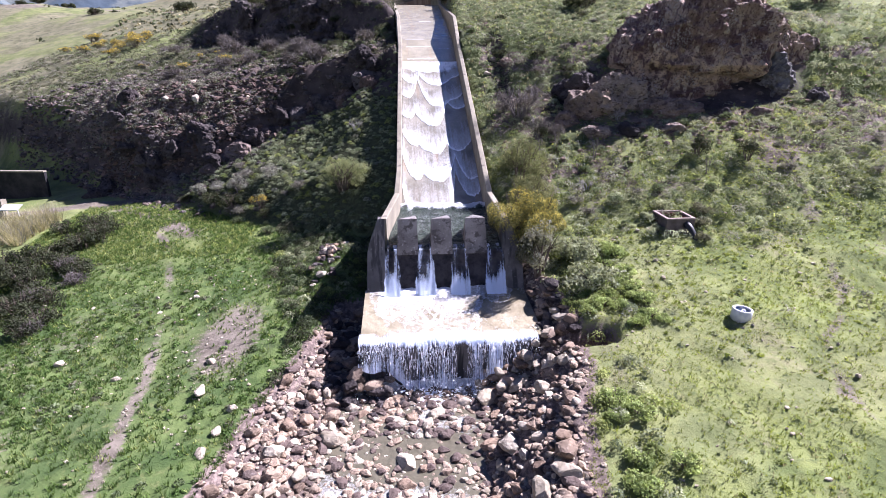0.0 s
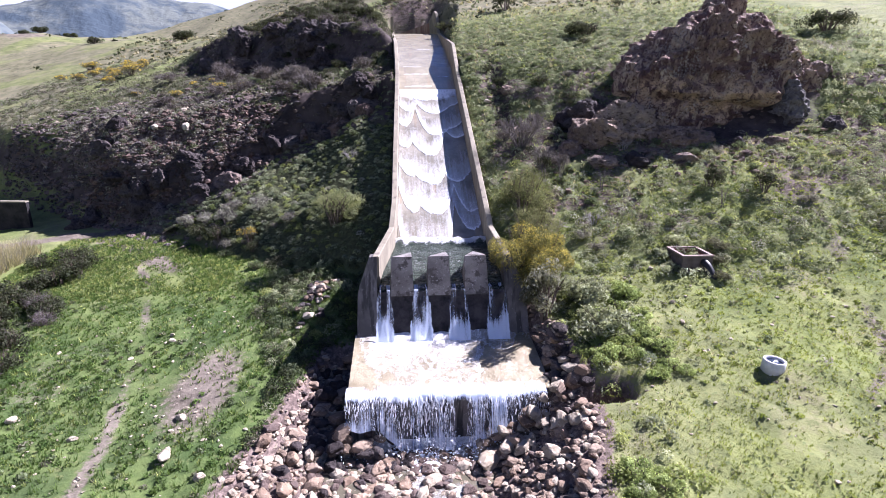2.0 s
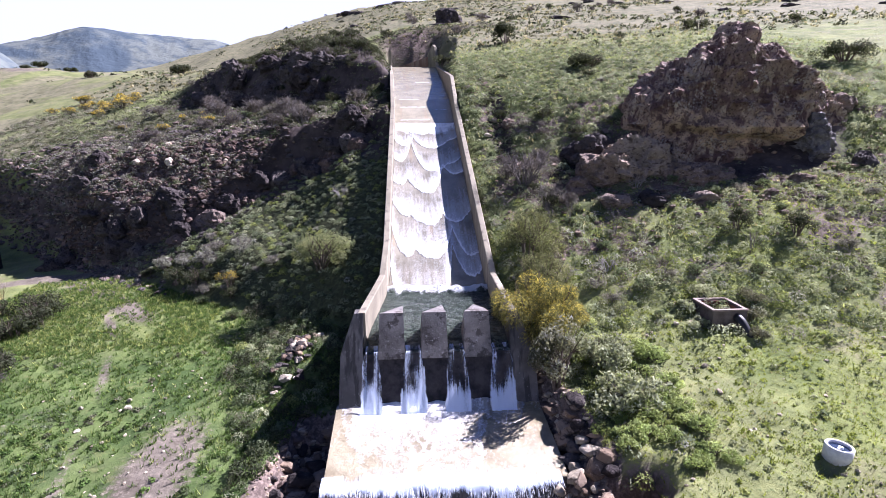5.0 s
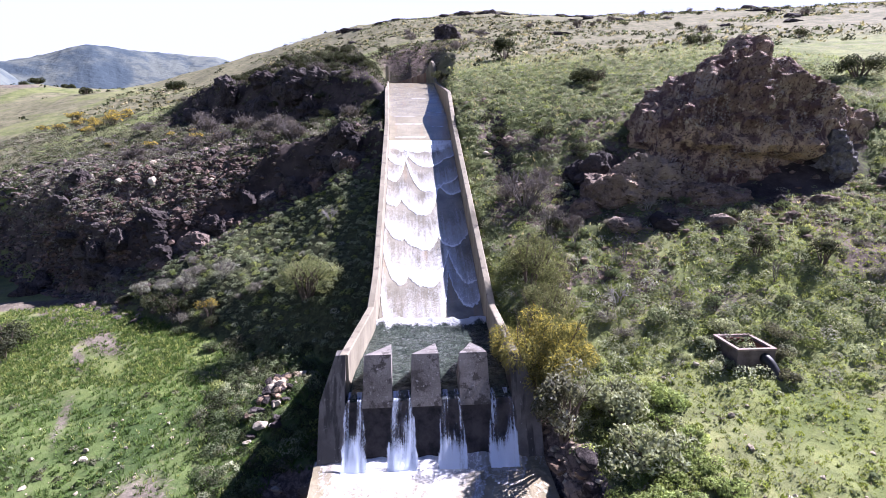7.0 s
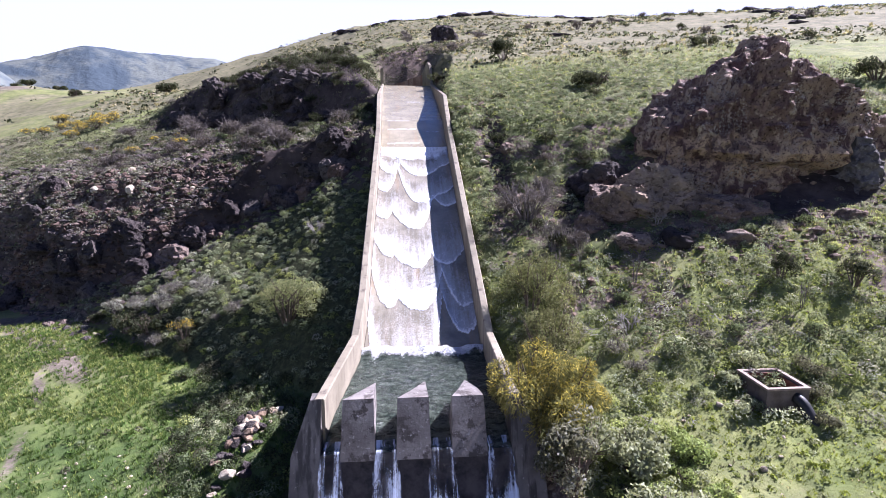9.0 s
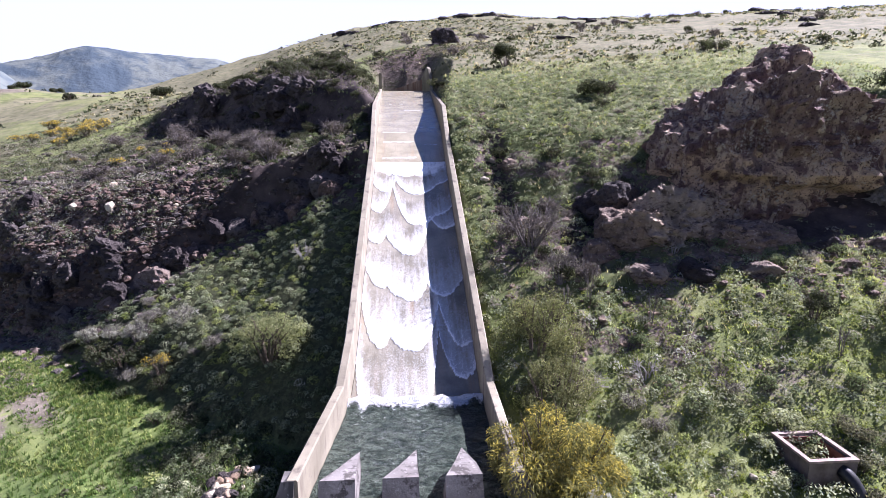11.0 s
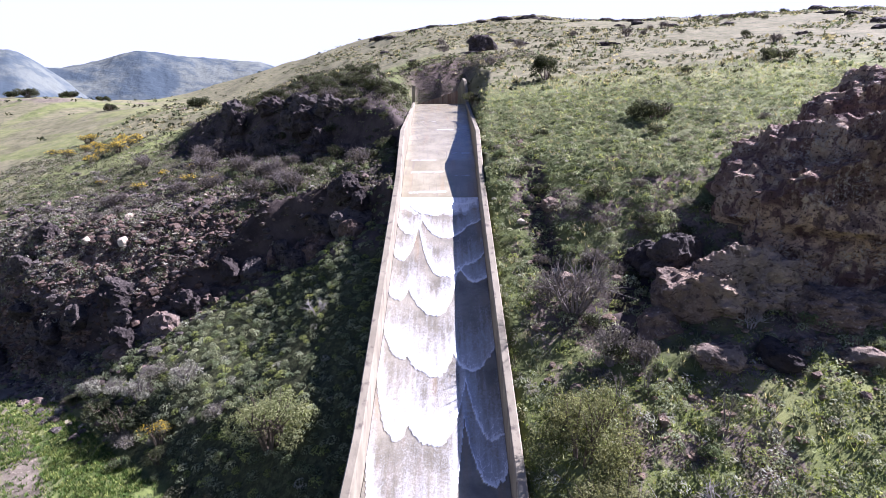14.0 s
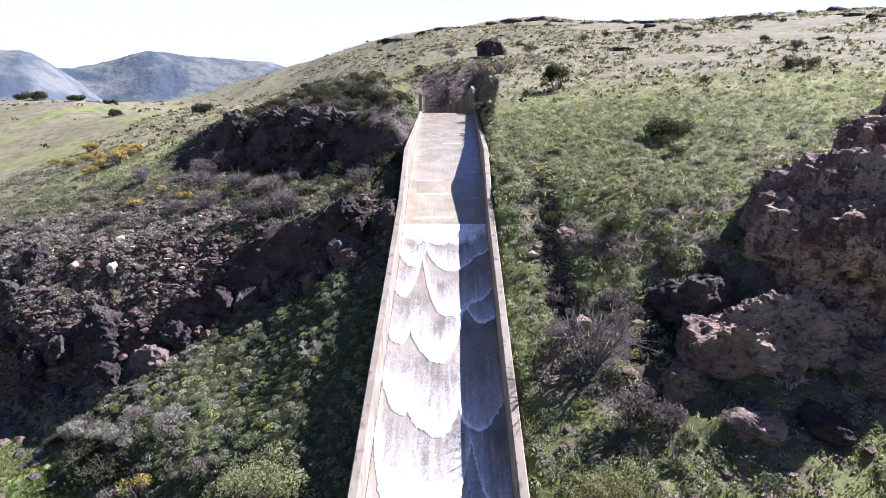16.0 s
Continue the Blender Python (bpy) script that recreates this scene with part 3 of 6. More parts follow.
    soil = np.maximum(soil, 0.9 * np.exp(-((y - 185 + 0.87 * (x + 110)) / 8) ** 2) * sstep(-95, -105, x) * (1 - sstep(-215, -230, x)))
    soil = np.maximum(soil, 0.85 * np.exp(-((x + 51 + 0.667 * (y - 137)) / 2.2) ** 2) * sstep(128, 136, y) * (1 - sstep(222, 230, y)))
    bankside = np.exp(-(((x - 3.0) / 8) ** 2 + ((y - 112) / 8) ** 2))
    soil = np.maximum(soil, 0.8 * bankside)
    red = np.maximum(red, bankside)
    gullied = sstep(28, 34, y) * (1 - sstep(52, 62, y)) * sstep(5.5, 7.5, x) * (1 - sstep(34, 44, x))
    soil = np.maximum(soil, gullied * sstep(-0.12, 0.18, n2 + 0.6 * n1) * 0.72)
    red = np.maximum(red, 0.7 * gullied)
    pale = sstep(40, 75, y) * sstep(-20, -45, x) * sstep(50, 66, u) * (0.45 + 0.5 * sstep(-0.05, 0.12, n1)) + 0.80 * np.maximum(sstep(52, 100, y) * w, sstep(105, 150, y) * sstep(-0.44, -0.24, x / np.maximum(y, 1)))
    # dark soil plus painted shade under the undergrowth and tufts
    dark_soil_shade = 0.95 * (1 - w) * sstep(1.8, 2.4, s) * (1 - sstep(-1, 0.5, s - cl)) * (1 - sstep(34, 40, u)) + 0.5 * w * sstep(33, 40, y) * (1 - sstep(66, 84, y)) * (1 - sstep(24, 40, x))
    # terrace above the cliff, darkened in colour for cloud shade
    dark_soil_shade = np.maximum(dark_soil_shade, 0.8 * (1 - w) * sstep(1, 3, s - cl) * (1 - sstep(52, 70, s)) * (1 - sstep(50, 66, u)))
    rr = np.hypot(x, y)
    # mask of the painted haze, growing with distance
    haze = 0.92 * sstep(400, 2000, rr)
    # the last mask greens the meadow and paints in some cloud shade
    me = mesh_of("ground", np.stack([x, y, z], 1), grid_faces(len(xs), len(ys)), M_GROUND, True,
                 {"soil": soil, "rock": rock, "pale": pale, "haze": haze, "red": red, "dark_soil_shade": dark_soil_shade, "lush_dimmed": (0.75 - 0.6 * sstep(32, 40, y)) * (1 - w) * (1 - sstep(2, 6, s)) * near})
    tagged(new("ground", me), "grassy rocky hillside with bare earth patches and a stream bed", "ground", kind="structure")


def build_mountains():
    """Two scrub-covered mountains beyond the field."""
    az, rr = np.meshgrid(np.radians(np.arange(-82, -2, 0.14)), np.arange(950, 2500, 24.0))
    x, y = rr * np.sin(az), rr * np.cos(az)
    deg = np.degrees(az)
    rise = 1.0 - 0.5 * np.clip((deg + 17) / 14.0, 0, 2) * (deg > -17)
    main = ((204 * sstep(-46, -39, deg) + 38 * sstep(-33.5, -26.5, deg)) * np.clip(rise, 0, 1) + 8 * np.exp(-((deg + 27) / 2.0) ** 2)) * np.exp(-((rr - 1700) / 330) ** 2)
    west = (190 * (1 - 0.6 * sstep(-36.5, -28.0, deg)) * (1 - sstep(-29, -20, deg)) * (0.92 + 0.08 * np.cos((deg + 37) * 0.16)) - 25 * sstep(-45, -60, deg)) * np.exp(-((rr - 1330) / 230) ** 2)
    foot = 70 * (1 - sstep(-24, -12, deg)) * np.exp(-((rr - 1150) / 160) ** 2)
    ridge = np.abs(fbm(x * 0.006, y * 0.006, 23, 6))
    z = -45 + np.maximum(np.maximum(main, west) + 48, foot) * (1 + 0.07 * fbm(x * 0.004, y * 0.004, 21, 5)) - 24 * ridge * sstep(20, 120, main + west) + 6 * fbm(x * 0.04, y * 0.04, 24, 4)
    s = Shader("haze_tinted_scrub")
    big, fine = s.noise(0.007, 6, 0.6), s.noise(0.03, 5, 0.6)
    # scrub colours shifted to blue-grey, standing in for distance haze
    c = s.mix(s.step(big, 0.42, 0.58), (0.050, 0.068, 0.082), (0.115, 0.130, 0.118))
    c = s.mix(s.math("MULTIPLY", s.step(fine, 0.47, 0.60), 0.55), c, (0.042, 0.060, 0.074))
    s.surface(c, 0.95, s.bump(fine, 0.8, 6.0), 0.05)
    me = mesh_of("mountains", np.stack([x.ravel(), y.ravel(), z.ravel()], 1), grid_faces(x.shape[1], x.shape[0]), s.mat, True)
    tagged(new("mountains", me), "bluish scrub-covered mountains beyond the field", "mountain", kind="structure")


build_ground()
build_mountains()


# ---- the spillway ----
def wall_strip(name, stations, thick, side, mat, parent, label=""):
    """An upright wall along stations (y, inner x, top, bottom); side -1: its body lies to smaller x."""
    v, f = [], []
    for y, x, top, bot in stations:
        xo = x + side * thick
        b = 0.04
        v += [(x, y, bot), (x, y, top - b), (x + side * b, y, top), (xo - side * b, y, top), (xo, y, top - b), (xo, y, bot)]
    n = len(stations)
    for i in range(n - 1):
        for k in range(6):
            a, b2 = 6 * i + k, 6 * i + (k + 1) % 6
            f.append((a, b2, b2 + 6, a + 6))
    f += [tuple(range(5, -1, -1)), tuple(range(6 * n - 6, 6 * n))]
    bm = bmesh.new()
    vs = [bm.verts.new(p) for p in v]
    for q in f:
        bm.faces.new([vs[i] for i in q])
    return part(name, bm, mat, parent, label)


def chute_top(y):
    return float(np.interp(y, [33.8, SILL_Y, 61.0, 97.6], [5.44, 14.9, 17.95, 22.75]))


def build_spillway():
    root = tagged(new("spillway"), "long sloping concrete spillway chute with baffle blocks and apron", "spillway")
    # floor of the chute
    ys = np.concatenate([np.arange(28.2, 34, 0.7), np.arange(34, 101.01, 1.0)])
    bm = bmesh.new()
    rows = []
    for y in ys:
        a, b, z = inner_left(y), inner_right(y), chute_floor(y)
        rows.append([bm.verts.new(p) for p in ((a - 0.1, y, z - 0.9), (a - 0.1, y, z), (b + 0.1, y, z), (b + 0.1, y, z - 0.9))])
    for p, q in zip(rows, rows[1:]):
        for k in range(4):
            bm.faces.new((p[k], p[(k + 1) % 4], q[(k + 1) % 4], q[k]))
    bm.faces.new(rows[0]), bm.faces.new(rows[-1][::-1])
    part("chute_floor", bm, M_CONC, root, "wet tan concrete floor")
    for side, fx, name in ((-1, inner_left, "left"), (1, inner_right, "right")):
        st = [(y, float(fx(y)), chute_top(y), float(chute_floor(y)) - 7.5) for y in np.append(np.arange(33.8, 97.5, 1.2), 97.6)]
        wall_strip("chute_wall", st, 0.36, side, M_CONC, root, "pale weathered concrete side wall")
        st = [(y, float(fx(y)), 5.44, 0.5) for y in (27.75, 29.2, 30.8, 32.4, 33.8)]
        wall_strip("basin_wall", st, 0.34, side, M_CONC, root, "flared level-topped concrete basin wall")
        end = float(fx(97.6))
        if side < 0:
            st = [(y, end - 0.05 * (y - 97.62), 25.0 + 0.1 * (y - 97.62), 15) for y in (97.62, 98.0, 98.5)]
        else:
            tops = (22.9, 24.5, 25.9, 26.4, 26.0, 25.2)
            st = [(y, end - 0.03 - 0.11 * (y - 97.62), top, 15) for y, top in zip((97.62, 98.5, 99.6, 101.0, 103.4, 107.0), tops)]
        wall_strip("abutment_wall", st, 0.45, side, M_CONC, root, "upright abutment wall beside the crest")
    # curved, stained wall behind the crest
    pts = [(-0.8 + 6.6 * i / 12, 105.4 + 1.2 * math.sin(math.pi * i / 12)) for i in range(13)]
    poly = pts + [(x, y + 0.4) for x, y in reversed(pts)]
    n = len(pts)
    tops = [23.0 + 2.1 * i / 12 for i in range(13)]
    part("inlet_wall", prism(poly, 20.0, lambda i: tops[i] if i < n else tops[2 * n - 1 - i]), M_RUST, root, "curved brown-stained inlet wall")
    # end sill with battered face
    face = lambda z: 27.0 + (z - 3.85) * 0.46
    def slab(name, outline, set_back, mat, label):
        bm = bmesh.new()
        fr = [bm.verts.new((x, face(z) + set_back, z)) for x, z in outline]
        bk = [bm.verts.new((x, 28.25, z)) for x, z in outline]
        m = len(outline)
        bm.faces.new(fr), bm.faces.new(bk[::-1])
        for i in range(m):
            bm.faces.new((fr[i], fr[(i + 1) % m], bk[(i + 1) % m], bk[i]))
        bevel(bm, 0.03)
        return part(name, bm, mat, root, label)

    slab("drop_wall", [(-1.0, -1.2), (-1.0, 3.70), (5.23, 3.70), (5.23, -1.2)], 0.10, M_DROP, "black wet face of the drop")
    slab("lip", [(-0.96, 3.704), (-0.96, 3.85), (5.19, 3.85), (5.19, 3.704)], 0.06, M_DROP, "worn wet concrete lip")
    slab("wing_wall", [(-2.0, -1.2), (-1.88, 3.84), (-1.32, 5.42), (-0.965, 5.42), (-0.965, -1.2)], 0.0, M_WET, "sloping concrete wing wall")
    slab("wing_wall", [(5.195, -1.2), (5.195, 5.42), (5.55, 5.42), (6.2, 3.84), (6.35, -1.2)], 0.0, M_WET, "sloping concrete wing wall")
    # buttress ribs under the blocks
    for x0, x1, tip in ((-0.28, 0.72, 0.70), (1.49, 2.51, 2.50), (3.28, 4.33, 3.95)):
        bm = bmesh.new()
        z0, z1 = 3.7, 5.40
        yf = 27.78
        lo = [bm.verts.new(p) for p in ((x0 - 0.05, face(z0) - 0.06, z0), (x1 + 0.05, face(z0) - 0.06, z0), (x1 + 0.03, 29.0, z0), (tip, 30.2, z0), (x0 - 0.03, 29.0, z0))]
        hi = [bm.verts.new(p) for p in ((x0, yf - 0.06, z1), (x1, yf - 0.06, z1), (tip + (x1 - tip) * 0.8, 28.5, z1 - 0.12), (tip, 29.75, z1 - 0.36), (x0 + (tip - x0) * 0.45, 28.5, z1 - 0.12))]
        bm.faces.new(lo[::-1]), bm.faces.new(hi)
        for i in range(5):
            bm.faces.new((lo[i], lo[(i + 1) % 5], hi[(i + 1) % 5], hi[i]))
        bevel(bm, 0.025)
        part("baffle_block", bm, M_BLOCK, root, "stained wedge-shaped concrete baffle block")
    # apron slab
    bm = prism([(-2.05, 21.95), (6.25, 21.95), (6.30, 26.6), (-2.0, 26.6)], -1.6, lambda i: 1.38 if i < 2 else 1.90)
    bevel(bm, 0.05)
    part("apron", bm, M_WET, root, "broad concrete apron slab")


build_spillway()


# ---- water ----
def build_chute_water():
    nx, ny = 130, 620
    vv = np.linspace(0, 1, ny)
    y = (SILL_Y - vv * (SILL_Y - FOOT_Y))[:, None] * np.ones((1, nx))
    k = np.linspace(0, 1, nx)[None, :] * np.ones((ny, 1))
    x = inner_left(y) + 0.02 + k * (inner_right(y) - inner_left(y) - 0.04)
    h, foam = np.full(x.shape, 0.05), np.full(x.shape, 0.04)
    rng = np.random.default_rng(4)
    ragged = 0.30 * fbm(x * 6, y * 5, 9, 5) + 0.10 * fbm(x * 22, y * 16, 10)
    mottled = 0.82 + 0.6 * fbm(x * 3.0, y * 1.6, 51, 5) + 0.9 * fbm(x * 8.0, y * 0.45, 54, 4)
    yk, gap = SILL_Y - 1.6, 1.9
    while yk > FOOT_Y - 1.5:
        front = np.full(x.shape, 99.0)
        for c0, w0, dy in ((0.72, 0.60, rng.uniform(-0.9, 0.5)), (2.65, 0.95, rng.uniform(-1.2, 0.4)), (4.55, 0.85, rng.uniform(-1.2, 0.8))):
            c0 += rng.uniform(-0.42, 0.42)
            w0 *= rng.uniform(0.85, 1.15)
            reach = np.where((x - c0) * (c0 - 2.65) > 0, 0.68, 1.0) * np.abs(x - c0) / w0
            front = np.minimum(front, yk + dy * 0.55 * gap + gap * (0.36 * reach ** 1.8 + 0.16 * reach ** 3.5))
        front = np.minimum(front, yk + rng.uniform(0.85, 1.5) * gap) + 0.35 * fbm(x * 0.9, y * 0.2, int(yk * 7) % 50) + ragged
        up = y - front
        behind = np.clip(up, 0, None)
        h = np.where(up > 0, np.maximum(h, 0.05 + 0.06 * np.exp(-behind / 0.5)), h)
        rim = 0.80 * np.exp(-behind / 0.085)
        body = (0.52 * np.exp(-behind / (0.36 * gap)) + 0.26 * np.exp(-behind / (1.2 * gap))) * mottled
        foam = np.where((up > 0) & (up < 1.6 * gap), np.maximum(foam, 0.05 + rim + body), foam)
        yk -= gap * rng.uniform(0.92, 1.12)
        gap = min(4.3, gap + 0.36)
    foam = np.maximum(foam, (0.85 + 0.5 * fbm(x * 9, y * 0.8, 52)) * (1 - sstep(0.9, 2.0, SILL_Y - y + 1.4 * fbm(x * 1.6, y * 0, 53))))
    z = chute_floor(y) + h + 0.02 * fbm(x * 5, y * 2, 3)
    me = mesh_of("rushing_water", np.stack([x.ravel(), y.ravel(), z.ravel()], 1), grid_faces(nx, ny)[:, ::-1], M_CHUTE, True, {"foam": foam.ravel()})
    tagged(new("rushing_water", me), "thin white scalloped roll waves running down the chute", "water", kind="structure")
    # smooth film above the sill
    nx, ny = 40, 200
    y = (100.6 - np.linspace(0, 1, ny) * (100.6 - SILL_Y))[:, None] * np.ones((1, nx))
    x = inner_left(y) + 0.02 + np.linspace(0, 1, nx)[None, :] * (inner_right(y) - inner_left(y) - 0.04)
    foam = np.full(x.shape, 0.10)
    for y0, a, b, amt in ((55.1, 0.8, 3.2, 0.7), (58.6, 0.8, 3.0, 0.7), (61.0, 0.8, 2.6, 0.4), (58.0, 3.6, 4.9, 0.4), (63.6, 3.9, 5.2, 0.5), (74.7, 2.7, 4.2, 0.9), (80.5, 0.9, 1.2, 0.8), (80.5, 2.2, 2.5, 0.8)):
        foam = np.maximum(foam, amt * np.exp(-((y - y0 - 0.3 * fbm(x * 2, y * 0, 5)) / 0.12) ** 2) * sstep(a - 0.2, a, x) * (1 - sstep(b, b + 0.2, x)))
    z = chute_floor(y) + 0.045 + 0.006 * fbm(x * 2, y * 1.2, 6)
    me = mesh_of("water_film", np.stack([x.ravel(), y.ravel(), z.ravel()], 1), grid_faces(nx, ny)[:, ::-1], M_FILM, True, {"foam": foam.ravel()})
    tagged(new("water_film", me), "smooth thin sheet of water over tan concrete", "water", kind="structure")


def build_pool():
    nx, ny = 70, 80
    y = np.linspace(26.99, FOOT_Y + 0.6, ny)[:, None] * np.ones((1, nx))
    x = inner_left(y) + 0.02 + np.linspace(0, 1, nx)[None, :] * (inner_right(y) - inner_left(y) - 0.04)
    z = 4.28 + 0.10 * fbm(x * 2.2, y * 2.2, 7) - 0.38 * (1 - sstep(27.0, 29.0, y)) + 0.28 * np.exp(-((y - FOOT_Y - 0.1) / 0.3) ** 2) * (0.6 + vnoise(x * 3, y * 3, 8))
    foam = 0.95 * np.exp(-((y - FOOT_Y - 0.05 - 0.6 * fbm(x * 1.4, y * 0, 4)) / 0.30) ** 2) + 0.25 * sstep(31, FOOT_Y, y) + 0.8 * fbm(x * 2.2, y * 1.1, 77) + 0.35 * (1 - sstep(27.3, 28.6, y)) - 0.05
    me = mesh_of("basin_pool", np.stack([x.ravel(), y.ravel(), z.ravel()], 1), grid_faces(nx, ny), M_POOL, True, {"foam": foam.ravel()})
    tagged(new("basin_pool", me), "dark murky pool with a foaming edge at the chute foot", "water", kind="structure")


def drop_height(x):
    """How far the curtain falls before it meets the heaped boulders."""
    return 2.25 - 1.05 * (1 - sstep(-1.1, 0.5, x)) - 0.9 * sstep(3.0, 4.6, x)


def build_falls():
    rng = np.random.default_rng(6)
    for x0, x1 in ((-0.92, -0.30), (0.74, 1.47), (2.53, 3.26), (4.36, 5.14)):
        nx, ny = 18, 40
        k, q = np.meshgrid(np.linspace(0, 1, nx), np.linspace(0, 1, ny))
        c, hw = (x0 + x1) / 2, (x1 - x0) / 2
        down = np.clip((q - 0.14) / 0.86, 0, 1)
        z = 4.03 - 0.06 * np.clip(q / 0.14, 0, 1) - 2.1 * down ** 1.25
        y = np.where(q < 0.14, 27.55 - 0.62 * q / 0.14, 27.0 + (z - 3.85) * 0.46 - 0.12 - 0.30 * down) + 0.10 * fbm(k * 6 + x0 * 9, q * 2, 14) * down
        x = c + (k * 2 - 1) * hw * (0.98 + 0.62 * np.sqrt(down)) + 0.06 * fbm(k * 5, q * 4 + x0, 15) * down
        core = np.exp(-((k - 0.5 - 0.3 * fbm(q * 2 + x0, k * 0, 26)) / 0.2) ** 2) * (1 - sstep(0.5, 0.78, down))
        ragged = 0.22 * fbm(k * 9 + x0, q * 3, 25)
        foam = 0.40 + 0.18 * down + 0.40 * sstep(0.55, 0.85, down + ragged) - 0.36 * core + 0.16 * (q < 0.10) - 0.9 * sstep(0.82, 1.0, np.abs(k * 2 - 1) + 0.35 * fbm(k * 3 + x0, q * 9, 27))
        me = mesh_of("small_fall", np.stack([x.ravel(), y.ravel(), z.ravel()], 1), grid_faces(nx, ny), M_FALL, True, {"foam": foam.ravel()})
        tagged(new("small_fall", me), "narrow white water fall between two baffle blocks", "waterfall", "falls between the blocks", "structure")
    # sheet over the apron
    nx, ny = 110, 90
    k, q = np.meshgrid(np.linspace(0, 1, nx), np.linspace(0, 1, ny))
    y = 26.35 - q * 4.45
    x = -2.02 + k * 8.26
    z = 1.92 - 0.52 * q + 0.05 + 0.06 * fbm(x * 3, y * 3, 16) + 0.16 * np.exp(-(q / 0.07) ** 2) * (0.3 + vnoise(x * 2.5, y * 2.5, 17)) * np.exp(-((x - 2.0) / 4.0) ** 4)
    fans = sum(np.exp(-(((x - c) / (0.6 + 0.9 * q)) ** 2)) for c in (-0.7, 1.1, 2.9, 4.7))
    foam = np.full(x.shape, 0.10)
    for c, wide, far in ((-0.75, 1.0, 0.62), (1.15, 1.15, 0.80), (2.95, 1.2, 0.58), (4.75, 0.85, 0.34), (0.2, 1.5, 1.1), (2.2, 1.6, 1.15)):
        rr = np.sqrt(((x - c) / wide) ** 2 + (q / far) ** 2) + 0.28 * fbm(x * 2.2 + c, y * 2.2, 55) + 0.10 * fbm(x * 9, y * 9, 56)
        foam = np.maximum(foam, np.where(rr < 1, 0.26 + 0.50 * np.exp(-(1 - rr) / 0.06) + 0.42 * np.exp(-((rr - 0.1) / 0.40) ** 2), 0))
    foam = foam + 0.22 * np.exp(-(q / 0.16) ** 2) + 0.06 * np.clip(fans, 0, 1) + 0.3 * sstep(0.78, 1.0, q) - 0.55 * sstep(4.6, 6.2, x) * sstep(0.1, 0.4, q) - 0.45 * np.exp(-(((x + 1.3) / 0.8) ** 2 + ((q - 0.85) / 0.2) ** 2))
    me = mesh_of("apron_water", np.stack([x.ravel(), y.ravel(), z.ravel()], 1), grid_faces(nx, ny)[:, ::-1], M_APRON, True, {"foam": foam.ravel()})
    tagged(new("apron_water", me), "foaming white water spreading over the concrete apron", "water", kind="structure")
    # curtain over the front edge: a translucent sheet and many strands
    nx, ny = 150, 30
    k, q = np.meshgrid(np.linspace(0, 1, nx), np.linspace(0, 1, ny))
    x = -2.1 + k * 8.1 + 0.06 * fbm(k * 40, q * 3, 18)
    lip, fall = np.clip(q / 0.1, 0, 1), np.clip((q - 0.1) / 0.9, 0, 1)
    y = 22.28 - 0.42 * lip - 0.75 * np.sqrt(fall) * (0.8 + 0.5 * vnoise(k * 14, q * 0, 19)) + 0.10 * vnoise(k * 30, q * 0, 20)
    z = 1.535 - 0.06 * lip - drop_height(x) * fall ** 1.2
    edge = 0.12 * fbm(k * 22, q * 3, 28)
    gap = np.exp(-((k - 0.56) / 0.045) ** 2) + 0.5 * np.exp(-((k - 0.30) / 0.03) ** 2)
    foam = 0.22 - 0.3 * gap * sstep(0.1, 0.3, q) + 0.62 * (1 - sstep(0.12, 0.34, q + edge)) - 0.6 * (1 - lip) * (0.4 + vnoise(k * 25, q * 2, 29)) + 0.30 * sstep(0.6, 1, q) - 0.2 * sstep(0.84, 0.95, k) + 0.42 * np.exp(-((k - 0.745) / 0.04) ** 4) + 0.22 * np.exp(-((k - 0.50) / 0.05) ** 2) * sstep(0.3, 0.9, q)
    me = mesh_of("water_curtain", np.stack([x.ravel(), y.ravel(), z.ravel()], 1), grid_faces(nx, ny), M_CURTAIN, True, {"foam": foam.ravel()})
    tagged(new("water_curtain", me), "white curtain of water falling off the apron edge", "waterfall", kind="structure")
    v, f = [], []
    for i in range(2600):
        kx = rng.uniform(0, 1)
        if abs(kx - 0.56) < 0.03 or (kx > 0.86 and rng.random() < 0.5):
            continue
        sx, out, w = -2.1 + kx * 8.15, rng.uniform(0.15, 1.35), rng.uniform(0.002, 0.008)
        tall = float(drop_height(sx))
        a, b = sorted(rng.uniform(0, 1, 2))
        b = min(1, max(a + 0.02, min(b, a + rng.uniform(0.02, 0.14))))
        n = len(v)
        for j in range(6):
            q = a + (b - a) * j / 5
            ww = w * math.sin(math.pi * (0.12 + 0.8 * j / 5))
            yy, zz = 21.88 - out * math.sqrt(q), 1.46 - tall * q ** 1.2
            v += [(sx - ww, yy, zz), (sx + ww, yy, zz), (sx, yy - ww, zz)]
        for j in range(5):
            for p, r in ((0, 2), (2, 1), (1, 0)):
                f.append((n + 3 * j + p, n + 3 * j + r, n + 3 * j + 3 + r, n + 3 * j + 3 + p))
    me = mesh_of("water_strands", v, f, plain_material("white_water", (0.78, 0.81, 0.84), (0.86, 0.88, 0.9), 9.0, 0.3, 0.5), True)
    tagged(new("water_strands", me), "separate bright strands of falling water", "water", kind="stuff")


